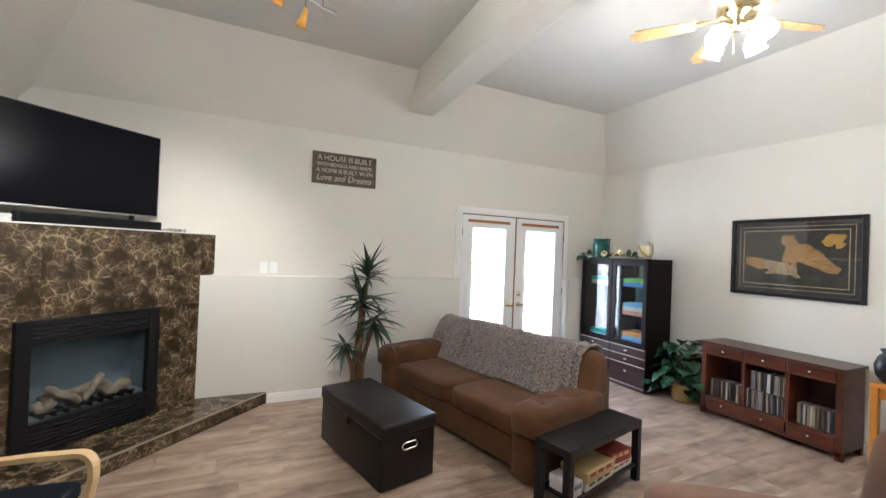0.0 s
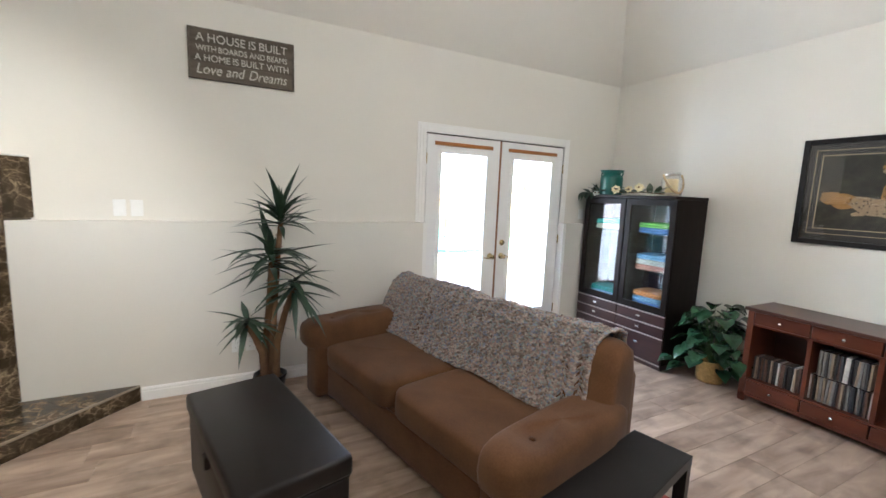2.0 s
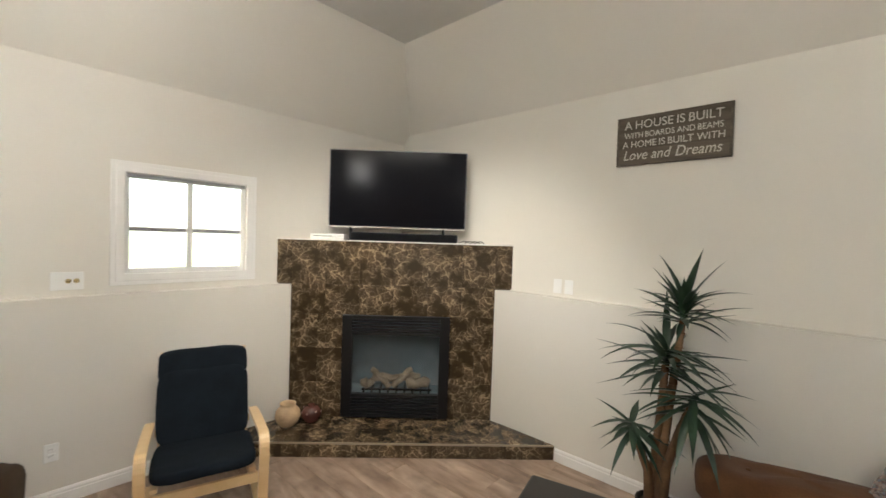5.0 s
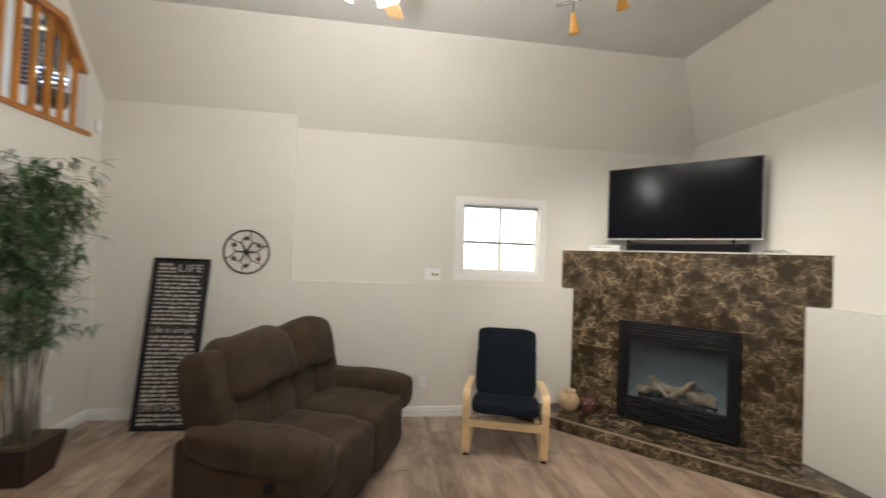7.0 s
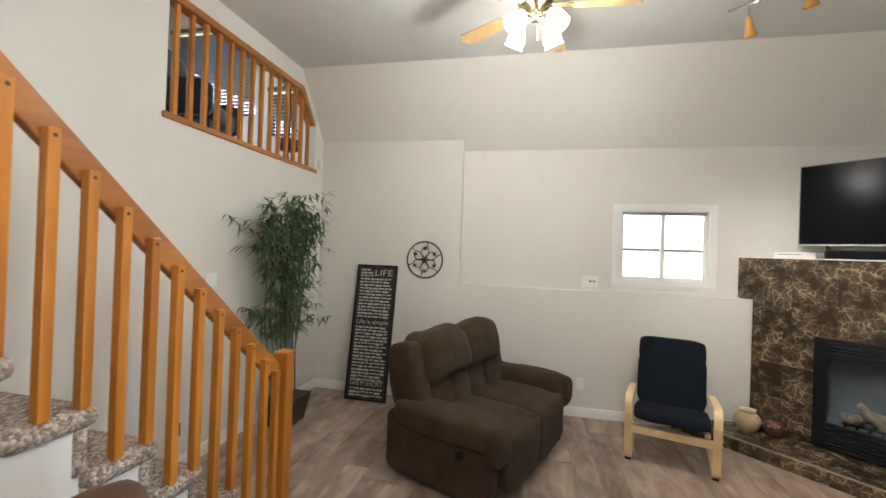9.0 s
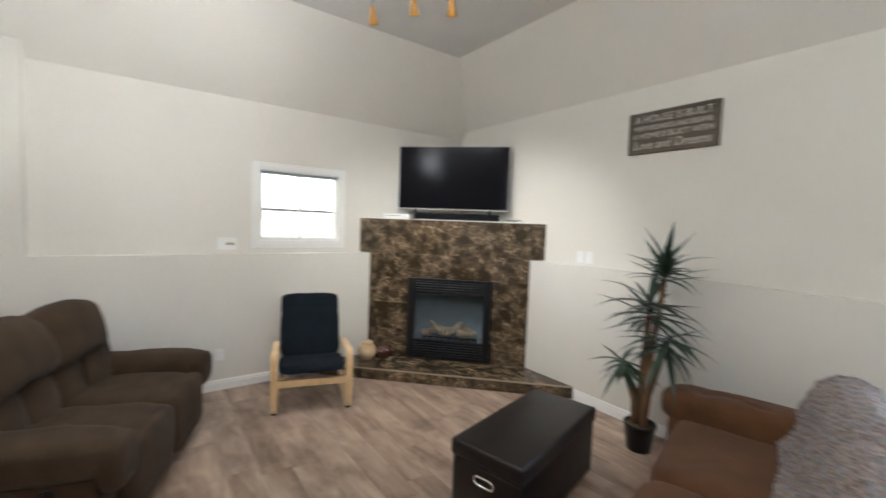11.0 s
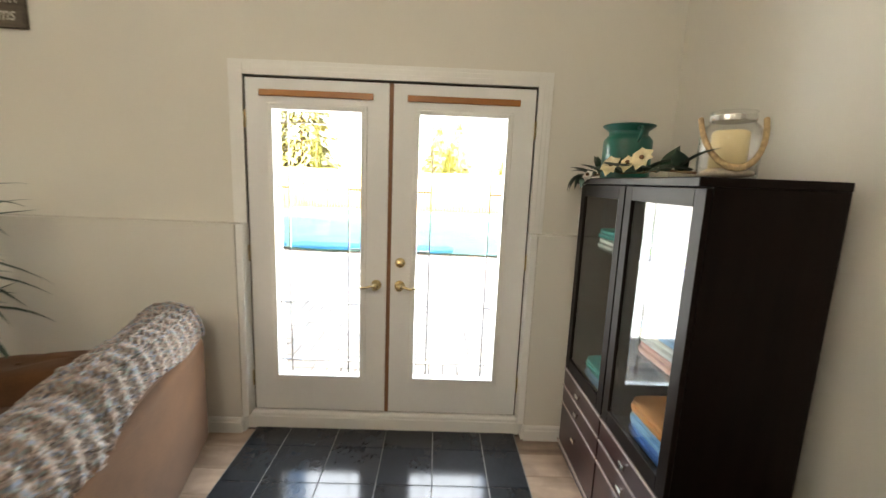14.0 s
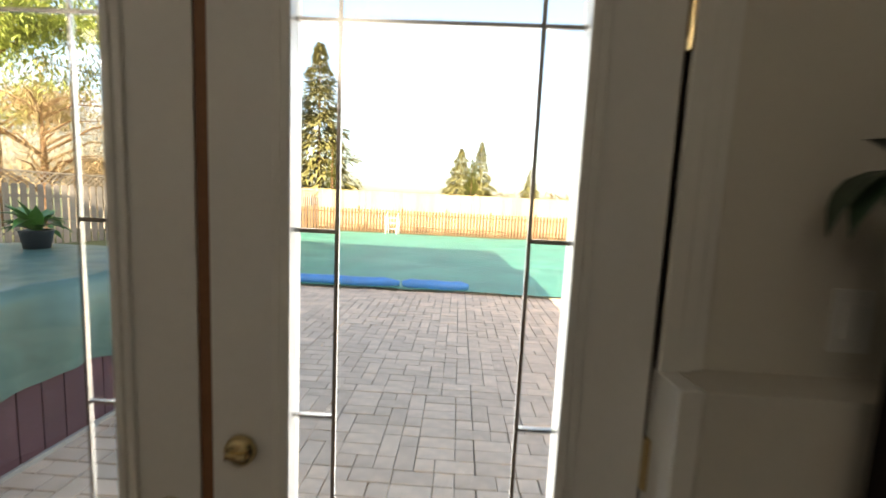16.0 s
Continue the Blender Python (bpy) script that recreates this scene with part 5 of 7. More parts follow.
part("mat_board", boxes(((-W / 2 + 0.04, -0.012, -Hh / 2 + 0.04), (W / 2 - 0.04, -0.006, Hh / 2 - 0.04))), mat("charcoal_board", (0.035, 0.033, 0.03), 0.8, 0.1), pic, "charcoal mat board")
GOLD = mat("gilt_line", (0.45, 0.36, 0.22), 0.5)
for d, t in ((0.085, 0.004), (0.125, 0.006)):
    x, z = W / 2 - d, Hh / 2 - d
    part("gilt_line", boxes(((-x, -0.0135, -z), (-x + t, -0.0122, z)), ((x - t, -0.0135, -z), (x, -0.0122, z)), ((-x + t, -0.0135, -z), (x - t, -0.0122, -z + t)), ((-x + t, -0.0135, z - t), (x - t, -0.0122, z))), GOLD, pic, "thin gilt line")
part("canvas", boxes(((-W / 2 + 0.131, -0.014, -Hh / 2 + 0.131), (W / 2 - 0.131, -0.0125, Hh / 2 - 0.131))), mat("dark_foliage_paint", (0.028, 0.026, 0.016), 0.6, 0.75, 9, 0.02, 40), pic, "dark green and black painted ground")


def spotted_paint(name, base, spot, scale):
    m = mat(name, base, 0.6, 0.2, 8, 0.02)
    n, l = m.node_tree.nodes, m.node_tree.links
    b = n["Principled BSDF"]
    src = b.inputs["Base Color"].links[0].from_socket
    co, v, r, mx = n.new("ShaderNodeTexCoord"), n.new("ShaderNodeTexVoronoi"), n.new("ShaderNodeMapRange"), n.new("ShaderNodeMix")
    v.inputs["Scale"].default_value = scale
    l.new(co.outputs["Object"], v.inputs["Vector"])
    l.new(v.outputs["Distance"], r.inputs[0])
    r.inputs[1].default_value, r.inputs[2].default_value, r.inputs[3].default_value, r.inputs[4].default_value = 0.2, 0.32, 1, 0
    mx.data_type = "RGBA"
    l.new(r.outputs[0], mx.inputs["Factor"])
    l.new(src, mx.inputs["A"])
    mx.inputs["B"].default_value = (*spot, 1)
    l.new(mx.outputs["Result"], b.inputs["Base Color"])
    return m


def paint_patch(name, cx, cz, rx, rz, tilt, material, y):
    bm = bmesh.new()
    n = 26
    c, s = math.cos(radians(tilt)), math.sin(radians(tilt))
    ring = []
    for k in range(n):
        a = 2 * math.pi * k / n
        w = 1 + 0.12 * math.sin(3 * a + cx * 40) + 0.07 * math.sin(5 * a + cz * 30)
        px, pz = rx * math.cos(a) * w, rz * math.sin(a) * w
        ring.append(bm.verts.new((cx + px * c - pz * s, y, cz + px * s + pz * c)))
    f = bm.faces.new(ring)
    bmesh.ops.recalc_face_normals(bm, faces=[f])
    part(name, bm, material, pic)


FUR, FURW = spotted_paint("tawny_paint", (0.30, 0.16, 0.045), (0.05, 0.022, 0.008), 55), spotted_paint("pale_paint", (0.30, 0.22, 0.13), (0.04, 0.03, 0.02), 45)
OCHRE = mat("ochre_paint", (0.36, 0.20, 0.03), 0.6, 0.4, 12)
shapes = ((0.02, 0.06, 0.05, 0.09, 10, FUR), (0.09, 0.015, 0.13, 0.075, -10, FUR), (0.19, -0.03, 0.12, 0.065, -30, FUR), (0.27, -0.09, 0.09, 0.035, -25, FUR), (-0.015, 0.135, 0.045, 0.042, 0, FUR), (-0.045, 0.17, 0.014, 0.016, 0, FUR),
          (0.018, 0.172, 0.014, 0.016, 0, FUR), (-0.04, 0.118, 0.022, 0.018, 0, FURW), (-0.02, -0.03, 0.028, 0.09, -12, FUR), (0.03, -0.05, 0.026, 0.08, 6, FUR),
          (-0.30, -0.06, 0.045, 0.04, 0, FUR), (-0.335, -0.03, 0.013, 0.014, 0, FUR), (-0.27, -0.03, 0.013, 0.014, 0, FUR), (-0.21, -0.08, 0.085, 0.045, -6, FUR), (-0.10, -0.095, 0.10, 0.045, -5, FURW), (-0.02, -0.13, 0.085, 0.038, 8, FURW),
          (0.05, -0.17, 0.035, 0.018, -30, FURW), (-0.14, -0.15, 0.04, 0.016, 20, FURW), (0.34, 0.19, 0.08, 0.05, 10, OCHRE), (0.29, 0.15, 0.05, 0.03, -20, OCHRE), (0.38, 0.13, 0.04, 0.03, 30, OCHRE))
for k, (cx, cz, rx, rz, tilt, m2) in enumerate(shapes):
    if m2 != OCHRE:
        cx, cz, rx, rz = cx * 1.15 - 0.02, cz * 1.15 + 0.02, rx * 1.2, rz * 1.25
    paint_patch("paint_shape", cx, cz, rx, rz, tilt, m2, -0.0143 - 0.0003 * k)
part("cover_glass", boxes(((-W / 2 + 0.041, -0.024, -Hh / 2 + 0.041), (W / 2 - 0.041, -0.021, Hh / 2 - 0.041))), GLASS, pic, "picture glass").visible_shadow = False

# ---- wall sign ----
sign = thing("wall_sign", "dark weathered wooden sign with white raised lettering", "sign", pose(1.437, YBU, 2.54))
WSIGN = wood_grain("weathered_sign", (0.055, 0.045, 0.032), (0.14, 0.115, 0.085), 0.8, (2, 20, 20), 0.1, 0.3)
LETTER = mat("chalky_letter", (0.52, 0.49, 0.43), 0.8, 0.15, 30)
for k in range(3):
    part("board", boxes(((-0.355, -0.022, -0.17 + k * 0.1135), (0.355, -0.002, -0.17 + (k + 1) * 0.1135 - 0.001)), bevel=0.003), WSIGN, sign)
part("rim", boxes(((-0.362, -0.028, -0.177), (-0.348, -0.002, 0.177)), ((0.348, -0.028, -0.177), (0.362, -0.002, 0.177)), ((-0.348, -0.028, 0.163), (0.348, -0.002, 0.177)), ((-0.348, -0.028, -0.177), (0.348, -0.002, -0.163)), bevel=0.002), WSIGN, sign)
for text, z, h, w, sl in (("A HOUSE IS BUILT", 0.112, 0.062, 0.62, 0), ("WITH BOARDS AND BEAMS", 0.038, 0.043, 0.62, 0), ("A HOME IS BUILT WITH", -0.028, 0.05, 0.64, 0), ("Love and Dreams", -0.108, 0.075, 0.62, 0.25)):
    words("lettering", text, h, pose(0, -0.0235, z, 90), LETTER, sign, w, sl)

# ---- leaning board with lettering ----
lean = math.degrees(math.atan2(0.26, 1.49))
brd = thing("quote_board", "tall black framed quote board with white lettering leaning on the wall", "sign", pose(-1.000, -0.165, 0.0) @ pose(0, 0, 0, 0, 0, 90) @ pose(0, 0, 0, -lean))
part("frame", boxes(((-0.245, 0.0, 0.0), (-0.215, 0.03, 1.52)), ((0.215, 0.0, 0.0), (0.245, 0.03, 1.52)), ((-0.215, 0.0, 0.0), (0.215, 0.03, 0.03)), ((-0.215, 0.0, 1.49), (0.215, 0.03, 1.52)), bevel=0.004), BLACKW, brd, "black frame")
part("panel", boxes(((-0.215, 0.008, 0.03), (0.215, 0.022, 1.49))), mat("black_print", (0.016, 0.012, 0.012), 0.5, 0.25, 8), brd)
rb = random.Random(5)
PRINT = mat("worn_print", (0.46, 0.43, 0.39), 0.8, 0.25, 30)
words("lettering", "LIFE", 0.075, pose(0.085, 0.0075, 1.425, 90), PRINT, brd, 0.21)
words("lettering", "Life is simple", 0.055, pose(0, 0.0075, 0.86, 90), PRINT, brd, 0.38)
words("lettering", "LIFE IS SHORT", 0.050, pose(0, 0.0075, 0.185, 90), PRINT, brd, 0.38)
z = 1.47
while z > 0.05:
    if abs(z - 0.86) < 0.05 or abs(z - 0.185) < 0.045:
        z -= 0.012
        continue
    x, x1 = -0.195, (-0.04 if z > 1.38 else 0.195)
    while x < x1 - 0.03:
        w = min(rb.uniform(0.025, 0.08), x1 - x)
        h = rb.choice((0.014, 0.018, 0.022))
        part("text_bar", boxes(((x, 0.0062, z - h), (x + w, 0.0078, z))), PRINT, brd)
        x += w + 0.012
    z -= 0.036

# ---- round iron wall ornament ----
IRON = mat("bronze_iron", (0.055, 0.038, 0.028), 0.5, 0.3, 20, 0.05, metal=0.5)
orn = thing("wall_ornament", "round wrought iron scroll ornament with small red flowers", "wall decor", pose(XL, 0.40, 1.58, 0, 0, 90))


def ring_points(cx, cz, r, y=-0.02, n=32, a0=0.0, a1=6.2832):
    return [(cx + r * math.cos(a0 + (a1 - a0) * k / n), y, cz + r * math.sin(a0 + (a1 - a0) * k / n)) for k in range(n + 1)]


part("rim", tube(bmesh.new(), ring_points(0, 0, 0.205, n=48), 0.008, 8), IRON, orn, "", True)
RED = mat("rust_red_flower", (0.16, 0.035, 0.025), 0.6, 0.3, 30)
for k in range(6):
    a = math.pi / 2 + k * math.pi / 3
    ca, sa = math.cos(a), math.sin(a)
    part("scroll", tube(bmesh.new(), [(ca * r - sa * w, -0.02, sa * r + ca * w) for r, w in ((0.0, 0), (0.05, 0.035), (0.10, 0.045), (0.14, 0.015), (0.125, -0.012), (0.105, 0.0))], 0.005, 6), IRON, orn, "", True)
    part("scroll", tube(bmesh.new(), [(ca * r - sa * w, -0.02, sa * r + ca * w) for r, w in ((0.0, 0), (0.05, -0.035), (0.10, -0.045), (0.16, -0.03), (0.20, -0.04))], 0.005, 6), IRON, orn, "", True)
    part("flower", lathe(bmesh.new(), [(0.001, 0), (0.022, 0.004), (0.012, 0.012), (0.001, 0.014)], 8, pose(ca * 0.13, -0.02, sa * 0.13, 90)), RED, orn, "small rust-red flower", True)
part("hub", lathe(bmesh.new(), [(0.001, 0), (0.03, 0.004), (0.018, 0.016), (0.001, 0.018)], 10, pose(0, -0.02, 0, 90)), IRON, orn, "", True)
part("wall_stud", tube(bmesh.new(), [(0, -0.02, 0.2), (0, 0.0, 0.2)], 0.006, 6), IRON, orn)


# ---- small wall fittings ----
def wall_plate(name, m, w, h, kind_of, label):
    p = thing(name, label, "wall plate", m)
    part("plate", boxes(((-w / 2, -0.007, -h / 2), (w / 2, -0.001, h / 2)), bevel=0.003), WHITEP, p)
    if kind_of == "rocker":
        part("rocker", boxes(((-0.017, -0.011, -0.033), (0.017, -0.006, 0.033)), bevel=0.002), WHITEP, p)
    elif kind_of == "outlet":
        for z in (-0.02, 0.02):
            part("socket", boxes(((-0.017, -0.0095, z - 0.014), (0.017, -0.006, z + 0.014)), bevel=0.002), WHITEP, p)
            part("slots", boxes(((-0.008, -0.0102, z - 0.005), (-0.006, -0.0092, z + 0.005)), ((0.006, -0.0102, z - 0.005), (0.008, -0.0092, z + 0.005))), BLACKM, p)
    elif kind_of == "dials":
        for x in (0.005, 0.045):
            part("dial", lathe(bmesh.new(), [(0.001, 0), (0.016, 0.0), (0.014, 0.014), (0.001, 0.016)], 16, pose(x, -0.007, 0, 90)), BRASS, p, "ivory dimmer dial", True)
    return p


wall_plate("light_switch", pose(0.625, YBU, 1.41), 0.075, 0.118, "rocker", "white rocker light switch above the ledge")
wall_plate("light_switch", pose(0.725, YBU, 1.41), 0.075, 0.118, "rocker", "white rocker light switch above the ledge")
wall_plate("power_outlet", pose(1.34, YB, 0.34), 0.072, 0.115, "outlet", "white power outlet behind the plant")
wall_plate("power_outlet", pose(1.44, YB, 0.34), 0.072, 0.115, "outlet", "white power outlet behind the plant")
wall_plate("power_outlet", pose(XL, 2.125, 0.345, 0, 0, 90), 0.072, 0.115, "outlet", "white power outlet beside the armchair")
wall_plate("dimmer_switch", pose(XLU, 2.20, 1.42, 0, 0, 90), 0.165, 0.118, "dials", "white plate with two ivory dials beside the window")
wall_plate("light_switch", pose(0.44, YS, 1.385, 0, 0, 180), 0.12, 0.118, "rocker", "white light switch on the stair wall")
wall_plate("power_outlet", pose(-0.83, YS, 0.30, 0, 0, 180), 0.072, 0.115, "outlet", "white outlet on the stair wall")
det = thing("motion_detector", "small white motion detector high in the corner", "detector", pose(-1.18, YS, 2.66, 0, 0, 180))
part("housing", boxes(((-0.03, -0.045, -0.055), (0.03, -0.001, 0.055)), bevel=0.010), WHITEP, det, "", True)
part("lens", boxes(((-0.02, -0.048, -0.035), (0.02, -0.044, 0.0)), bevel=0.002), TRIM, det)
vent = thing("wall_vent", "small dark wall vent near the floor", "vent", pose(0.74, YS, 0.30, 0, 0, 180))
part("vent_frame", boxes(((-0.05, -0.012, -0.05), (0.05, -0.001, 0.05)), bevel=0.003), BLACKM, vent)
wall_plate("light_switch", pose(5.02, YBU, 1.43), 0.075, 0.118, "rocker", "white light switch in the shade behind the cabinet")


# ---- ceiling fans and track light ----
def ceiling_fan(x, y, turn):
    f = thing("ceiling_fan", "brass ceiling fan with wooden blades and lit globes", "ceiling fan", pose(x, y, TOP - 0.07, 0, 0, turn), "ceiling fans")
    part("canopy", lathe(bmesh.new(), [(0.001, 0.069), (0.075, 0.068), (0.07, 0.03), (0.03, 0.01), (0.001, 0.009)], 24), BRASS, f, "", True)
    part("down_rod", tube(bmesh.new(), [(0, 0, 0.02), (0, 0, -0.20)], 0.012, 10), BRASS, f, "", True)
    part("motor", lathe(bmesh.new(), [(0.001, -0.18), (0.06, -0.185), (0.115, -0.205), (0.12, -0.26), (0.10, -0.30), (0.05, -0.315), (0.055, -0.36), (0.04, -0.38), (0.001, -0.385)], 32), BRASS, f, "polished brass motor housing", True)
    bw = wood_grain("fan_blade_wood", (0.33, 0.20, 0.08), (0.50, 0.34, 0.15), 0.4) if "fan_blade_wood" not in bpy.data.materials else bpy.data.materials["fan_blade_wood"]
    for k in range(5):
        r = Matrix.Rotation(2 * math.pi * k / 5, 4, "Z")
        bm = boxes(((0.20, -0.062, -0.303), (0.64, 0.062, -0.297)), bevel=0.0)
        for v in bm.verts:
            if v.co.x < 0.3:
                v.co.y *= 0.72
        bmesh.ops.bevel(bm, geom=[e for e in bm.edges if abs(e.verts[0].co.z - e.verts[1].co.z) > 0.003], offset=0.035, segments=4, affect="EDGES")
        bmesh.ops.rotate(bm, cent=(0, 0, -0.3), matrix=Matrix.Rotation(radians(11), 3, "X"), verts=bm.verts)
        bmesh.ops.transform(bm, matrix=r, verts=bm.verts)
        bl = part("blade", bm, bw, f, "wooden blade")
        bm = boxes(((0.09, -0.018, -0.296), (0.24, 0.018, -0.288)), bevel=0.003)
        bmesh.ops.transform(bm, matrix=r, verts=bm.verts)
        part("blade_iron", bm, BRASS, bl, "brass bracket")
    for k in range(4):
        a = 2 * math.pi * k / 4 + 0.5
        c, s = math.cos(a), math.sin(a)
        part("lamp_arm", tube(bmesh.new(), [(c * 0.04, s * 0.04, -0.36), (c * 0.10, s * 0.10, -0.365), (c * 0.125, s * 0.125, -0.39)], 0.009, 8), BRASS, f, "", True)
        m2 = pose(c * 0.125, s * 0.125, -0.385) @ Matrix.Rotation(a, 4, "Z") @ Matrix.Rotation(radians(-32), 4, "Y")
        g = part("globe", lathe(bmesh.new(), [(0.024, 0.0), (0.034, -0.02), (0.056, -0.055), (0.060, -0.085), (0.050, -0.105), (0.064, -0.118), (0.060, -0.120), (0.001, -0.095)], 20, m2), BULB, f, "glowing tulip glass shade", True)
    part("pull_chain", tube(bmesh.new(), [(0.02, 0.01, -0.385), (0.02, 0.01, -0.52)], 0.0025, 6), BRASS, f)


ceiling_fan(*FANS[0], 20)
ceiling_fan(*FANS[1], 55)
trk = thing("track_light", "curved nickel track light with amber glass spots", "track light")
part("rail", tube(bmesh.new(), [(0.24, 2.80, 3.33), (0.33, 2.92, 3.33), (0.46, 2.97, 3.33), (0.58, 3.00, 3.33), (0.68, 3.10, 3.33), (0.76, 3.24, 3.33), (0.88, 3.33, 3.33), (0.98, 3.34, 3.33)], 0.011, 8), CHROME, trk, "", True)
for x, y in ((0.46, 2.97), (0.88, 3.33)):
    part("post", tube(bmesh.new(), [(x, y, 3.33), (x, y, TOP)], 0.006, 8), CHROME, trk)
part("canopy", lathe(bmesh.new(), [(0.001, 0), (0.07, 0.0), (0.065, -0.03), (0.001, -0.032)], 24, pose(0.68, 3.12, TOP - 0.001)), CHROME, trk, "", True)
part("post", tube(bmesh.new(), [(0.68, 3.10, 3.33), (0.68, 3.12, TOP - 0.02)], 0.008, 8), CHROME, trk)
for x, y in SPOTS:
    m2 = pose(x, y, 3.24) @ pose(0, 0, 0, 14, 14, 0)
    hd = part("spot_head", lathe(bmesh.new(), [(0.001, 0.02), (0.016, 0.02), (0.019, -0.02), (0.025, -0.05), (0.037, -0.105), (0.034, -0.105), (0.022, -0.05), (0.001, -0.03)], 20, m2), AMBER, trk, "amber glass spot shade", True)
    part("bulb", lathe(bmesh.new(), [(0.001, -0.055), (0.018, -0.06), (0.022, -0.078), (0.001, -0.092)], 14, m2), BULB, hd, "lit bulb", True)
    part("stem", tube(bmesh.new(), [(x, y, 3.25), (x, y, 3.33)], 0.007, 8), CHROME, hd)


# ---- plants ----
def yucca():
    p = thing("yucca_plant", "tall artificial yucca plant in a black pot", "plant", pose(1.56, 4.64, 0))
    pot = part("pot", lathe(bmesh.new(), [(0.001, 0), (0.085, 0), (0.112, 0.19), (0.118, 0.195), (0.118, 0.21), (0.106, 0.21), (0.10, 0.17), (0.001, 0.165)], 28), BLACKW, p, "black plastic pot", True)
    part("moss", puff(bmesh.new(), (0, 0, 0.175), (0.19, 0.19, 0.04), 0.8, 0.01), SOIL, pot, "", True)
    canes = ([(0.01, 0.01, 0.15), (0.02, 0.01, 0.5), (0.05, 0.03, 0.9), (0.07, 0.05, 1.12), (0.09, 0.04, 1.34)], [(-0.03, 0.02, 0.15), (-0.03, 0.03, 0.40), (0.0, 0.0, 0.72), (0.02, -0.01, 1.06)],
             [(0.035, -0.02, 0.15), (0.05, -0.01, 0.45), (0.11, -0.01, 0.68), (0.17, -0.02, 0.86)], [(-0.035, -0.01, 0.15), (-0.05, -0.01, 0.38), (-0.10, -0.03, 0.52), (-0.15, -0.04, 0.62)])
    for c in canes:
        part("cane", tube(bmesh.new(), c, [0.030, 0.027, 0.024, 0.021, 0.018][:len(c)], 10), BARK, p, "brown ringed cane", True)
        for (xa, ya, za), (xb, yb, zb) in zip(c[1:], c[2:]):
            for t in (0.2, 0.6):
                part("cane_ring", lathe(bmesh.new(), [(0.018, -0.006), (0.027, -0.003), (0.027, 0.003), (0.018, 0.006)], 10, pose(xa + (xb - xa) * t, ya + (yb - ya) * t, za + (zb - za) * t)), BARK, p, "", True)
    r = random.Random(23)
    heads = (((0.09, 0.04, 1.38), 42, 0.36, (-0.35, 1.5), 0.12), ((0.02, -0.01, 1.10), 42, 0.46, (-0.55, 0.9), 0.16), ((0.17, -0.02, 0.88), 30, 0.40, (-0.9, 0.75), 0.12), ((-0.15, -0.04, 0.64), 22, 0.30, (-0.9, 0.5), 0.06))
    for (cx, cy, cz), n, ln, (e0, e1), run in heads:
        for k in range(n):
            t = k / n
            el, a = r.uniform(e0, e1) * 0.6 + (e0 + (e1 - e0) * t) * 0.4, k * 2.399 + r.uniform(-0.5, 0.5)
            if cy + ln * math.sin(a) * math.cos(el) * 0.8 > 0.30:
                el = max(el, 0.95)
            v, f = [], []
            blade(v, f, (cx, cy, cz + run * (t - 0.6)), (math.cos(a) * math.cos(el), math.sin(a) * math.cos(el) * 0.8, math.sin(el)), ln * r.uniform(0.5, 1.12), r.uniform(0.034, 0.052), r.uniform(0.0, 1.1), n=6, fold=0.22)
            leaves("leaf", v, f, LEAFD, p)


STEMG = mat("grey_stem", (0.20, 0.17, 0.13), 0.8, 0.35, 30)


def bamboo():
    p = thing("bamboo_plant", "tall artificial bamboo in a dark square wooden planter", "plant", pose(-0.27, -0.66, 0))
    pot = part("planter", boxes(((-0.17, -0.15, 0.0), (0.17, 0.15, 0.26)), bevel=0.008), mat("dark_planter_wood", (0.035, 0.016, 0.010), 0.5, 0.3, 12), p, "dark wooden planter")
    for v in pot.data.vertices:
        v.co.x *= 0.78 + 0.3 * v.co.z / 0.26
        v.co.y *= 0.78 + 0.3 * v.co.z / 0.26
    part("soil", boxes(((-0.15, -0.13, 0.255), (0.15, 0.13, 0.268)), bevel=0.004), SOIL, pot)
    r = random.Random(31)
    for k in range(14):
        x, y = r.uniform(-0.12, 0.12), r.uniform(-0.09, 0.09)
        top = Vector((x * 3.0 + r.uniform(-0.06, 0.06), y * 1.2 + 0.02, r.uniform(1.7, 2.12)))
        base = Vector((x, y, 0.26))
        pts = [base.lerp(top, t / 8) + Vector((0.015 * math.sin(t * 1.3 + k), 0.01 * math.cos(t), 0)) for t in range(9)]
        part("stem", tube(bmesh.new(), pts, [0.009 - 0.0006 * t for t in range(9)], 7), STEMG, p, "", True)
        for b in range(15):
            t = 1 - 0.66 * r.random() ** 1.7
            o = base.lerp(top, t)
            a = r.uniform(0, 6.283)
            d = Vector((math.cos(a), math.sin(a) * 0.6, r.uniform(0.1, 0.9))).normalized()
            if o.y + d.y * 0.3 < -0.2:
                d.y = abs(d.y)
            tip = o + d * r.uniform(0.14, 0.36)
            v, f = [], []
            for q in range(11):
                s = r.uniform(0.2, 1.0)
                a2 = r.uniform(0, 6.283)
                d2 = Vector((math.cos(a2), math.sin(a2) * 0.7, r.uniform(-0.5, 0.5)))
                blade(v, f, o.lerp(tip, s), d2, r.uniform(0.10, 0.17), r.uniform(0.015, 0.023), r.uniform(0.3, 1.2), n=3)
            leaves("leaf_spray", v, f, LEAFM, p)


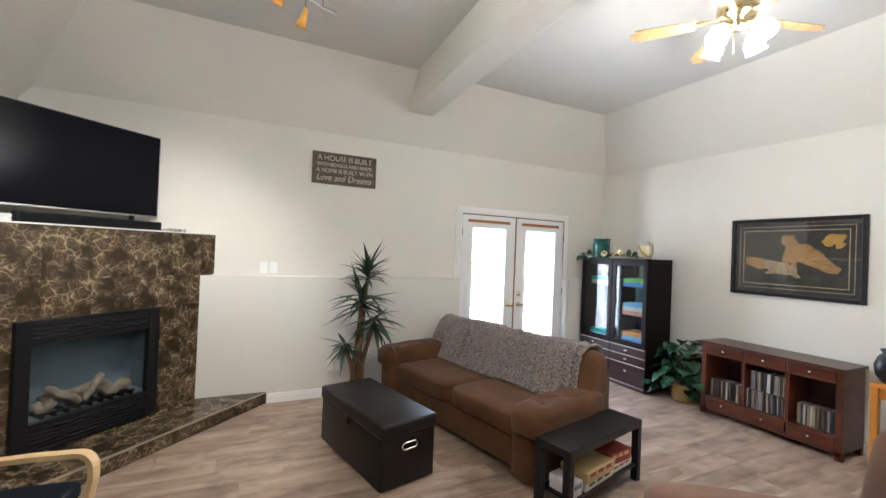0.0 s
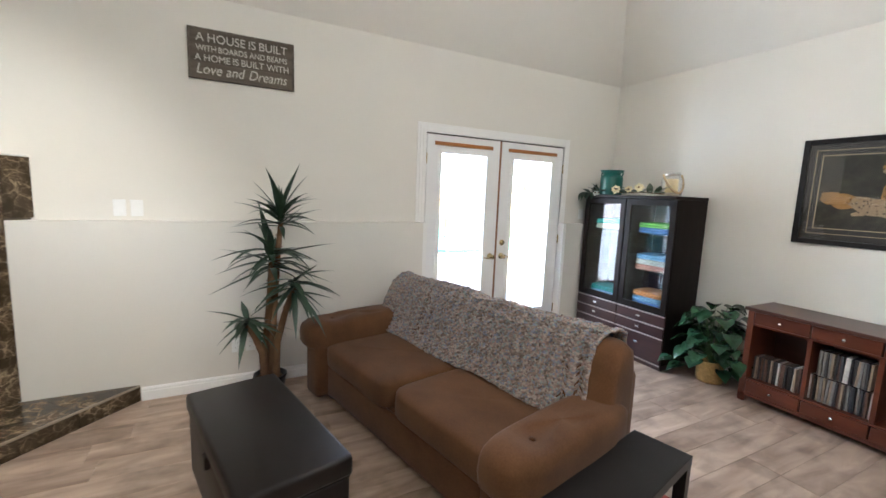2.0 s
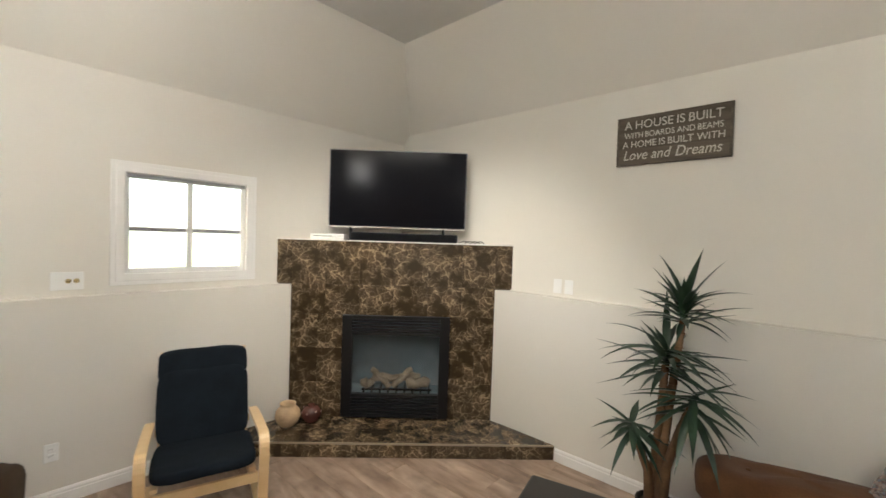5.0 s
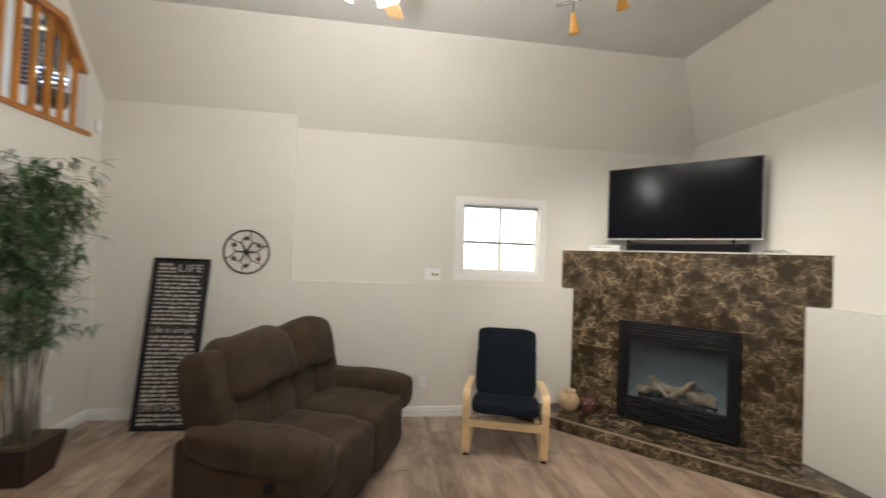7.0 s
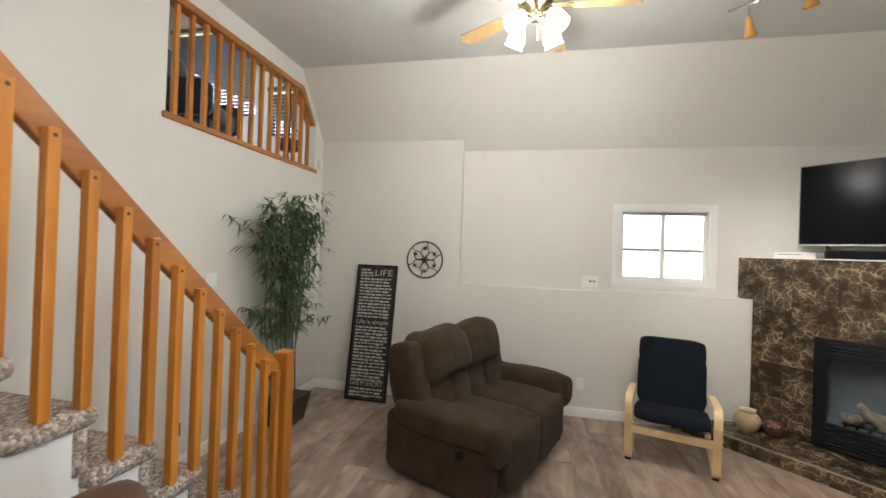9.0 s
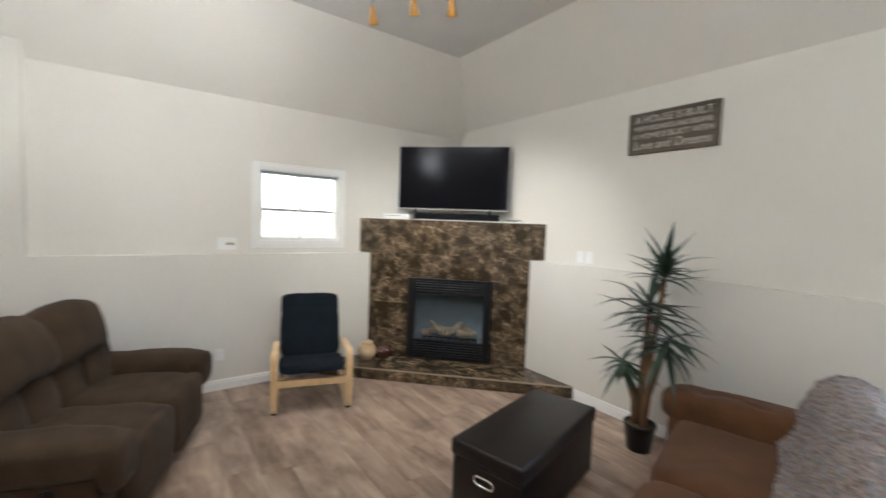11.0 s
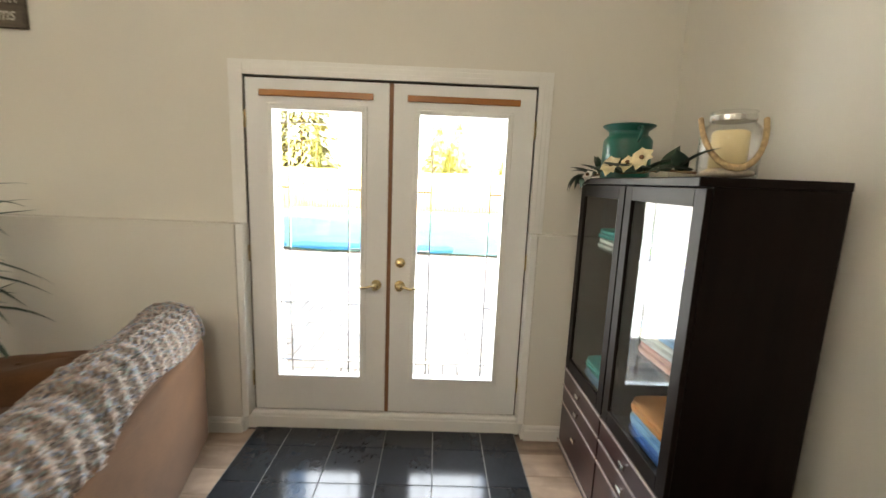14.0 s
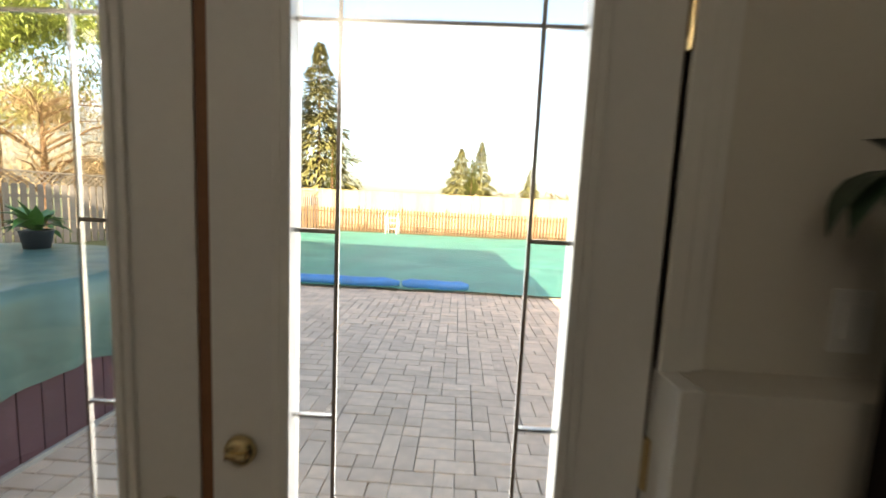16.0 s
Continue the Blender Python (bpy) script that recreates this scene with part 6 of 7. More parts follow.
def pothos():
    p = thing("pothos_plant", "leafy variegated artificial plant in a woven gold pot", "plant", pose(5.21, 3.53, 0))
    part("pot", lathe(bmesh.new(), [(0.001, 0), (0.105, 0), (0.110, 0.02)] + [(0.112 + 0.003 * (k % 2), 0.02 + 0.012 * k) for k in range(1, 15)] + [(0.118, 0.20), (0.108, 0.20), (0.10, 0.16), (0.001, 0.15)], 30),
         mat("woven_gold", (0.42, 0.27, 0.10), 0.5, 0.3, 50, 0.4, metal=0.25), p, "woven gold-brown pot", True)
    r = random.Random(41)
    for k in range(92):
        a, el, ln = r.uniform(0, 6.283), r.uniform(-0.15, 1.3), r.uniform(0.26, 0.58)
        d = Vector((math.cos(a) * math.cos(el) * (0.62 if math.cos(a) < 0 else 0.45), math.sin(a) * math.cos(el) * 0.55, math.sin(el) * 0.95))
        o, tip = Vector((0, 0, 0.16)), Vector((0, 0, 0.20)) + d * ln
        part("stem", tube(bmesh.new(), [o, o.lerp(tip, 0.5) + Vector((0, 0, 0.04)), tip], 0.0025, 5), LEAFM, p)
        v, f = [], []
        out = Vector((math.cos(a) - 0.2, math.sin(a), r.uniform(-0.1, 0.35)))
        blade(v, f, tip, out, r.uniform(0.13, 0.19), r.uniform(0.12, 0.16), r.uniform(0.6, 1.5), n=6, fold=0.14)
        leaves("leaf", v, f, LEAFV, p)


yucca()
bamboo()
pothos()

# ---- staircase with oak balusters ----
stair = thing("staircase", "carpeted stairs with an oak rail and square balusters", "stairs", kind="structure")
NX, NZ, GO, RI, SY = 1.075, 0.165, 0.252, 0.234, 0.10
for k in range(10):
    x, z = NX + GO * k, NZ + RI * k
    bm = boxes(((x - 0.005, YS + 0.002, z - 0.085), (x + GO + 0.03, SY, z)), bevel=0.036, m=None)
    for v in bm.verts:
        v.co += Vector((0.004 * noise.noise(v.co * 12), 0.004 * noise.noise(v.co * 9 + Vector((5, 0, 0))), 0))
    part("tread", bm, CARPET, stair, "speckled beige carpet tread", True)
    part("riser", boxes(((x + 0.030, YS + 0.002, max(0.0, z - RI - 0.01)), (x + 0.075, SY - 0.012, z - 0.06)), bevel=0.012), CARPET, stair, "speckled beige carpet riser", True)
out = []
for k in range(10):
    x, z = NX + GO * k + 0.05, NZ + RI * k - 0.07
    out += [(x, z - RI + 0.0 if k else 0.0), (x, z)]
top = NX + GO * 10 + 0.05
out += [(top, out[-1][1]), (top, NZ + RI * 10 - 0.52), (NX + 0.42, 0.0)]
part("stringer", prism(bmesh.new(), out, "y", SY - 0.06, SY - 0.025), TRIM, stair, "white painted stringer")
sl = RI / GO
for d, t in ((0.0, 0.030), (0.035, 0.020)):
    a, b = NX + 0.46, top
    za = lambda x: (x - NX - 0.42) * sl * 0.985
    part("stringer_moulding", prism(bmesh.new(), [(a, za(a) + d), (b, za(b) + d), (b, za(b) + d + 0.028), (a, za(a) + d + 0.028)], "y", SY - 0.03, SY - 0.025 + t * 0.5), TRIM, stair, "white moulding")
part("under_wall", prism(bmesh.new(), [(NX + 0.42, 0.0), (top, 0.0), (top, NZ + RI * 10 - 0.50), (NX + 0.42, 0.02)], "y", SY - 0.12, SY - 0.065), WALL, stair, "cream wall under the stairs")
part("stair_end_wall", boxes(((top, YS, 0.0), (top + 0.1, SY, TOP))), WALL, stair)
newel = part("newel_post", boxes(((0.855, SY - 0.085, 0.0), (0.945, SY + 0.005, 0.995)), bevel=0.006), OAK, stair, "square oak newel post")
part("newel_cap", boxes(((0.85, SY - 0.09, 0.995), (0.95, SY + 0.01, 1.012)), bevel=0.008), OAK, newel)


def bal_top(x):
    return 1.345 + 0.895 * (x - 1.49)


bal_me = {}
for k in range(20):
    x = 1.125 + 0.1262 * k
    if x > 3.3:
        break
    i = max(0, min(9, int((x - NX + 0.01) / GO)))
    z0, z1 = NZ + RI * i - 0.005, bal_top(x)
    if x < NX:
        z0 = 0.0
    h = round(z1 - z0, 3)
    b = part("baluster", boxes(((-0.019, -0.019, 0.0), (0.019, 0.019, h)), bevel=0.004), OAK, stair, "square oak baluster")
    b.matrix_basis = pose(x, SY - 0.022, z0)
    part("plug", lathe(bmesh.new(), [(0.001, 0.0), (0.007, 0.0), (0.007, 0.0015), (0.001, 0.002)], 10, pose(0, 0.019, h - 0.025, -90)), CHERRY, b, "dark wood plug")
part("baluster", boxes(((0.995, SY - 0.041, 0.0), (1.033, SY - 0.003, bal_top(1.014))), bevel=0.004), OAK, stair, "square oak baluster")
a, b = 0.945, top
bm = prism(bmesh.new(), [(a, bal_top(a) - 0.055), (b, bal_top(b) - 0.055), (b, bal_top(b) + 0.085), (a, bal_top(a) + 0.085)], "y", SY - 0.085, SY - 0.043, 0.008)
part("handrail", bm, OAKX, stair, "sloping oak handrail")

# ---- loft behind the opening ----
structure("loft_floor", boxes(((-2.0, -4.4, 2.40), (3.2, YS - 0.12, 2.52))), PLANK, "loft floor", "floor")
LW = [(-3.9, -2.4, 3.55, 4.9), (-2.2, -1.72, 3.25, 3.95)]
structure("loft_wall_back", boxes(((-2.0, -4.45, 2.5), (3.2, -4.3, 5.3))), WALL, "cream loft wall", "wall")
bm, y = bmesh.new(), -4.3
for a2, b2, z0, z1 in LW:
    for lo, hi in (((-2.1, y, 2.5), (-2.0, a2, 5.3)), ((-2.1, a2, 2.5), (-2.0, b2, z0)), ((-2.1, a2, z1), (-2.0, b2, 5.3))):
        box(bm, lo, hi)
    y = b2
box(bm, (-2.1, y, 2.5), (-2.0, YS - 0.12, 5.3))
structure("loft_wall_side_a", bm, WALL, "cream loft wall", "wall")
structure("loft_wall_side_b", boxes(((3.2, -4.4, 2.5), (3.3, YS - 0.12, 5.3))), WALL, "cream loft wall", "wall")
structure("loft_wall_front", boxes(((-2.0, YS - 0.14, TOP + 0.13), (3.2, YS - 0.10, 5.3))), WALL, "cream loft wall", "wall")
structure("loft_ceiling", boxes(((-2.1, -4.5, 5.3), (3.3, YS - 0.1, 5.4))), CEIL, "white loft ceiling", "ceiling")
BLIND = mat("dark_blind_slat", (0.075, 0.075, 0.11), 0.5, 0.15, 20)
for n, (a2, b2, z0, z1) in enumerate(LW):
    w = thing("window_%d" % (n + 2), "loft window with dark horizontal blinds", "window", kind="structure")
    part("window_frame", boxes(((-2.08, a2, z0), (-2.02, a2 + 0.05, z1)), ((-2.08, b2 - 0.05, z0), (-2.02, b2, z1)), ((-2.08, a2 + 0.05, z0), (-2.02, b2 - 0.05, z0 + 0.05)), ((-2.08, a2 + 0.05, z1 - 0.05), (-2.02, b2 - 0.05, z1))), TRIM, w)
    part("blind_rail", boxes(((-1.99, a2, z1 - 0.06), (-1.94, b2, z1)), bevel=0.004), BLIND, w)
    for k in range(int((z1 - z0 - 0.06) / 0.05)):
        bm = boxes(((-0.022, a2 + 0.01, -0.0012), (0.022, b2 - 0.01, 0.0012)))
        bmesh.ops.transform(bm, matrix=pose(-1.965, 0, z0 + 0.02 + k * 0.05, 0, -50), verts=bm.verts)
        part("slat", bm, BLIND, w)
lp = thing("loft_railing", "golden oak loft railing with square balusters", "railing", kind="structure")
part("sill", boxes(((LX0 - 0.03, YS - 0.14, LZ0 - 0.03), (LX1 + 0.03, YS + 0.022, LZ0 + 0.012)), bevel=0.005), OAKX, lp, "oak sill")
part("top_rail", boxes(((LX0 + 0.27, YS - 0.10, LZ1 - 0.055), (LX1, YS + 0.006, LZ1 + 0.004)), bevel=0.006), OAKX, lp, "oak top rail")
part("slope_rail", prism(bmesh.new(), [(LX0 + 0.01, 3.08), (LX0 + 0.05, 3.08), (LX0 + 0.31, LZ1 - 0.06), (LX0 + 0.27, LZ1)], "y", YS - 0.10, YS + 0.004), OAKX, lp, "oak sloping rail")
k, x = 0, LX1 - 0.10
while x > LX0 + 0.04:
    z1 = LZ1 - 0.05 if x > LX0 + 0.30 else 3.06 + (x - LX0) * 1.05
    part("baluster", boxes(((x - 0.017, YS - 0.055, LZ0 + 0.01), (x + 0.017, YS - 0.02, z1)), bevel=0.003), OAK, lp, "square oak baluster")
    x -= 0.137
lc = thing("loft_armchair", "black upholstered chair behind the loft railing", "chair", pose(-0.2, -1.75, 2.52, 0, 0, 20))
cushion("seat", (0, 0, 0.42), (0.66, 0.62, 0.22), BLACKW, lc, 0.4, 0.01)
cushion("back", (0, -0.28, 0.72), (0.66, 0.18, 0.66), BLACKW, lc, 0.4, 0.01)
for s in (-1, 1):
    cushion("arm", (0.36 * s, 0.0, 0.50), (0.14, 0.62, 0.34), BLACKW, lc, 0.4, 0.008)
    for y in (-0.25, 0.25):
        part("leg", boxes(((0.28 * s - 0.02, y - 0.02, 0.0), (0.28 * s + 0.02, y + 0.02, 0.32))), BLACKW, lc)
st = thing("candle_stand", "black iron stand with leafy trailing vine", "stand", pose(-1.6, -1.6, 2.52))
part("stem", tube(bmesh.new(), [(0, 0, 0.0), (0.02, 0, 0.5), (-0.02, 0, 0.9), (0.02, 0, 1.35)], 0.012, 8), IRON, st, "", True)
part("base", lathe(bmesh.new(), [(0.001, 0), (0.15, 0), (0.14, 0.02), (0.001, 0.03)], 20), IRON, st, "", True)
part("basket", lathe(bmesh.new(), [(0.001, 0.42), (0.12, 0.42), (0.16, 0.55), (0.14, 0.55), (0.001, 0.45)], 20), IRON, st, "", True)
rl = random.Random(3)
v, f = [], []
for k in range(40):
    a2 = rl.uniform(0, 6.28)
    blade(v, f, (0.03 * math.cos(a2), 0.03 * math.sin(a2), rl.uniform(0.6, 1.4)), (math.cos(a2), math.sin(a2), 0.2), 0.12, 0.05, 1.0, n=4)
leaves("vine", v, f, LEAFD, st)

# ---- garden ----
GZ = -0.14
GRASS = mat("spring_lawn", (0.10, 0.115, 0.04), 0.95, 0.35, 0.7, 0.5, 30)
structure("ground", boxes(((-400, 5.32, GZ - 0.3), (400, 600, GZ - 0.02)), ((-400, -300, GZ - 0.3), (XLU - 0.16, 5.32, GZ - 0.02)), ((XLU - 0.16, -300, GZ - 0.3), (XR + 0.2, YS - 0.2, GZ - 0.02)), ((XR + 0.2, -300, GZ - 0.3), (400, 5.32, GZ - 0.02))), GRASS, "dull green lawn to the horizon", "ground")
PAVER = mat("concrete_paver", (0.69, 0.53, 0.40), 0.9, 0.16, 9, 0.35, 90, random_object=0.11)
PAVERJ = mat("concrete_paver_far", (0.69, 0.53, 0.40), 0.9, 0.22, 4, 0.3, 60)
structure("patio", boxes(((-4.0, 5.30, GZ - 0.05), (11.5, 12.6, GZ + 0.012))), mat("paver_joint_sand", (0.38, 0.31, 0.245), 0.95, 0.3, 20), "worn grey-brown paver patio", "patio")
# pool: coping, cover and water tubes
COVER = mat("green_pool_cover", (0.075, 0.26, 0.18), 0.55, 0.3, 0.9, 0.25, 12)
structure("pool_coping", boxes(((-3.6, 13.2, GZ - 0.02), (11.0, 13.7, GZ + 0.05)), ((-3.6, 24.6, GZ - 0.02), (11.0, 25.2, GZ + 0.05)), bevel=0.01), mat("pale_coping", (0.50, 0.47, 0.42), 0.8, 0.15, 3), "pale concrete pool coping", "coping")
pool = thing("pool_cover", "green plastic winter cover stretched over the pool", "pool cover")
verts, faces = [], []
for j in range(71):
    for i in range(71):
        x, y = -3.4 + 14.2 * i / 70, 12.05 + 13.0 * j / 70
        edge = min(1, max(0, (y - 13.6) / 1.6)) * min(1, max(0, (24.8 - y) / 1.6))
        z = GZ + 0.085 - 0.03 * edge + 0.05 * noise.noise(Vector((x * 0.5, y * 0.5, 0))) * (0.4 + edge) + 0.025 * noise.noise(Vector((x * 2.5, y * 0.9, 3)))
        verts.append((x + 0.05 * math.sin(y * 3), y + 0.10 * noise.noise(Vector((x * 0.8, 0, j))) * (j == 0), max(z, GZ + 0.052 if y < 13.75 or y > 24.5 else -9)))
for j in range(70):
    for i in range(70):
        a2 = j * 71 + i
        faces.append((a2, a2 + 1, a2 + 72, a2 + 71))
leaves("sheet", verts, faces, COVER, pool)
BLUE = mat("blue_vinyl", (0.05, 0.22, 0.55), 0.4, 0.2, 5, 0.2)
for x0, x1 in ((-2.4, 0.6), (0.7, 3.2), (3.25, 4.55), (6.6, 9.2)):
    t = thing("water_tube", "blue vinyl water tube weighing down the pool cover", "water tube", None, "water tubes")
    part("tube", tube(bmesh.new(), [(x0 + (x1 - x0) * k / 8, 12.22 + 0.02 * math.sin(k), GZ + 0.15 + 0.008 * math.sin(k * 2)) for k in range(9)], [0.05] + [0.095] * 7 + [0.05], 12), BLUE, t, "", True)
FENCE = mat("weathered_fence_board", (0.42, 0.31, 0.19), 0.9, 0.25, 3, 0.3, 40, random_object=0.2)
PICKET = mat("brown_picket", (0.13, 0.075, 0.035), 0.9, 0.3, 3, 0.3, 40, random_object=0.25)
FENCEG = mat("grey_fence_board", (0.27, 0.23, 0.19), 0.9, 0.25, 3, 0.3, 40, random_object=0.2)


def board_fence(name, label, p0, p1, height, board, gap, material, rails=True):
    p0, p1 = Vector(p0), Vector(p1)
    f = thing(name, label, "fence", Matrix.Translation(p0) @ Matrix.Rotation(math.atan2(p1.y - p0.y, p1.x - p0.x), 4, "Z"))
    L2 = (p1 - p0).length
    me = bpy.data.meshes.new("fence_board")
    bm = bmesh.new()
    prism(bm, [(0, 0), (board, 0), (board, height - 0.03), (board * 0.75, height), (board * 0.25, height), (0, height - 0.03)], "y", -0.011, 0.011)
    bm.to_mesh(me)
    bm.free()
    me.materials.append(material)
    x, k = 0.0, 0
    while x < L2:
        b2 = new("fence_board", me)
        b2.parent = f
        b2.matrix_basis = pose(x, 0.0, 0, 0, 0, 0)
        x += board + gap
        k += 1
    if rails:
        for z in (0.3, height * 0.78):
            part("rail", boxes(((0, 0.011, z), (L2, 0.05, z + 0.08)), bevel=0.004), material, f)
    x = 0.0
    while x <= L2:
        part("post", boxes(((x - 0.05, 0.05, 0), (x + 0.05, 0.15, height + 0.12)), bevel=0.005), material, f)
        x += 2.4
    return f


board_fence("picket_fence", "sunlit wooden picket fence beyond the pool", (-6, 26.6, GZ), (16, 26.6, GZ), 1.25, 0.11, 0.06, PICKET)
board_fence("privacy_fence", "tall pale wooden privacy fence beyond the pool", (-14, 29.0, GZ), (26, 29.0, GZ), 2.25, 0.19, 0.006, FENCE)
board_fence("side_fence", "grey weathered board fence beside the hot tub", (-9.5, 10.0, GZ), (-4.2, 29.0, GZ), 1.75, 0.14, 0.055, FENCEG)
lat = thing("fence_lattice", "grey diagonal lattice along the fence top", "lattice", Matrix.Translation((-9.5, 10.0, GZ + 1.76)) @ Matrix.Rotation(math.atan2(19, 5.3), 4, "Z"))
bm = bmesh.new()
for k in range(130):
    x = k * 0.15
    for s in (-1, 1):
        prism(bm, [(x, 0.0), (x + 0.03, 0.0), (x + 0.03 + s * 0.32, 0.32), (x + s * 0.32, 0.32)], "y", 0.004 * s, 0.004 * s + 0.006)
tagged(part("slats", bm, FENCEG, lat), kind="stuff")
part("cap", boxes(((0, -0.03, 0.31), (19.7, 0.05, 0.35))), FENCEG, lat)

# hot tub under its cover
tub = thing("hot_tub", "hot tub with purple-brown panelled skirt", "hot tub")
SKIRT = mat("plum_brown_panel", (0.095, 0.040, 0.050), 0.6, 0.2, 4, 0.1, random_object=0.08)
part("shell", boxes(((-0.45, 5.95, GZ), (1.72, 8.50, 0.88)), bevel=0.05), SKIRT, tub)
for k in range(17):
    part("skirt_panel", boxes(((1.72, 5.96 + k * 0.149, GZ + 0.06), (1.738, 5.96 + (k + 1) * 0.149 - 0.008, 0.84)), bevel=0.003), SKIRT, tub)
    if k < 14:
        part("skirt_panel", boxes(((-0.42 + k * 0.152, 5.932, GZ + 0.06), (-0.42 + (k + 1) * 0.152 - 0.008, 5.95, 0.84)), bevel=0.003), SKIRT, tub)
part("base_board", boxes(((-0.47, 5.92, GZ), (1.76, 8.52, GZ + 0.06)), bevel=0.006), mat("pale_base_board", (0.42, 0.38, 0.33), 0.8), tub)
tc = thing("tub_cover", "grey-green tarpaulin draped over the hot tub", "cover")
TARP = mat("grey_green_tarp", (0.10, 0.185, 0.155), 0.38, 0.3, 2.2, 0.3, 14)
verts, faces = [], []
N2 = 60
for j in range(N2 + 1):
    for i in range(N2 + 1):
        u, w = -1.30 + 2.60 * i / N2, -1.50 + 3.00 * j / N2
        ex, ey = max(0, abs(u) - 1.10), max(0, abs(w) - 1.30)
        drop = (ex + ey) * 3.1 + 0.05 * math.sin(u * 5 + w * 4) * min(1, (ex + ey) * 9)
        wob = 0.07 * noise.noise(Vector((u * 3, w * 3, 2))) * min(1, drop * 3) + 0.04 * math.sin((u + w) * 9) * min(1, drop * 3)
        x = 0.635 + math.copysign(min(abs(u), 1.10) + 0.06 * min(1, ex * 9) + wob * (ex > 0), u)
        y = 7.225 + math.copysign(min(abs(w), 1.30) + 0.06 * min(1, ey * 9) + wob * (ey > 0), w)
        verts.append((x, y, 0.985 - drop + 0.02 * noise.noise(Vector((u * 2, w * 2, 0))) + 0.012 * noise.noise(Vector((u * 7 + w * 3, w * 6, 5)))))
for j in range(N2):
    for i in range(N2):
        a2 = j * (N2 + 1) + i
        faces.append((a2, a2 + 1, a2 + N2 + 2, a2 + N2 + 1))
leaves("sheet", verts, faces, TARP, tc)
part("insulated_lid", boxes(((-0.43, 5.97, 0.88), (1.70, 8.48, 0.968)), bevel=0.03), TARP, tc)

cp = thing("croton_plant", "potted croton with red and yellow leaves on the tub cover", "plant", pose(1.42, 8.30, 0.99) @ Matrix.Scale(1.3, 4))
part("pot", lathe(bmesh.new(), [(0.001, 0), (0.13, 0), (0.17, 0.20), (0.18, 0.22), (0.15, 0.22), (0.001, 0.18)], 24), mat("dark_pot", (0.06, 0.06, 0.065), 0.5, 0.2, 12), cp, "dark grey pot", True)
CROT = [mat("croton_" + n, c, 0.4, 0.4, 12) for n, c in (("red", (0.55, 0.06, 0.05)), ("yellow", (0.62, 0.42, 0.05)), ("green", (0.08, 0.22, 0.04)))]
for k in range(60):
    v, f = [], []
    a2, el = rl.uniform(0, 6.28), rl.uniform(0.2, 1.4)
    blade(v, f, (0.05 * math.cos(a2), 0.05 * math.sin(a2), 0.2 + rl.uniform(0, 0.25)), (math.cos(a2) * math.cos(el), math.sin(a2) * math.cos(el), math.sin(el)), rl.uniform(0.20, 0.34), 0.10, rl.uniform(0.4, 1.4), n=5)
    leaves("leaf", v, f, CROT[k % 3], cp)
gp = thing("potted_plant", "green leafy potted plant on the tub cover", "plant", pose(0.22, 8.15, 0.985))
part("pot", lathe(bmesh.new(), [(0.001, 0), (0.10, 0), (0.13, 0.17), (0.14, 0.18), (0.12, 0.18), (0.001, 0.15)], 20), bpy.data.materials["dark_pot"], gp, "dark grey pot", True)
for k in range(26):
    v, f = [], []
    a2, el = rl.uniform(0, 6.28), rl.uniform(0.0, 1.3)
    blade(v, f, (0.04 * math.cos(a2), 0.04 * math.sin(a2), 0.16 + rl.uniform(0, 0.15)), (math.cos(a2) * math.cos(el), math.sin(a2) * math.cos(el), math.sin(el)), rl.uniform(0.18, 0.32), 0.12, rl.uniform(0.4, 1.2), n=5)
    leaves("leaf", v, f, CROT[2], gp)
SCREENF = mat("white_screen_frame", (0.60, 0.66, 0.69), 0.45, 0.05, 3)
scr = thing("door_screen", "white folded insect screen frame outside the garden door", "screen", kind="structure")
part("frame_post", boxes(((3.045, 5.16, DZ0 - 0.03), (3.14, 5.205, DZ1 - 0.002)), bevel=0.004), SCREENF, scr)
part("track", boxes(((3.085, 5.15, DZ0 - 0.03), (3.092, 5.16, DZ1 - 0.002)), ((3.112, 5.15, DZ0 - 0.03), (3.118, 5.16, DZ1 - 0.002))), GREY, scr, "grey guide track")
for z in (0.62, 1.29, 1.78):
    part("latch", boxes(((3.128, 5.145, z), (3.150, 5.16, z + 0.07)), bevel=0.003), SCREENF, scr)
ladder = thing("pool_ladder", "white pool ladder at the far side", "ladder", pose(0.9, 25.4, GZ))
for s in (-1, 1):
    part("rail", tube(bmesh.new(), [(0.28 * s, -0.5, 0.0), (0.28 * s, -0.4, 0.75), (0.28 * s, 0.0, 1.1), (0.28 * s, 0.3, 0.7), (0.28 * s, 0.35, 0.0)], 0.03, 8), WHITEP, ladder, "", True)
for z in (0.3, 0.6, 0.85):
    part("step", boxes(((-0.3, -0.45, z), (0.3, -0.3, z + 0.05))), GREY, ladder)


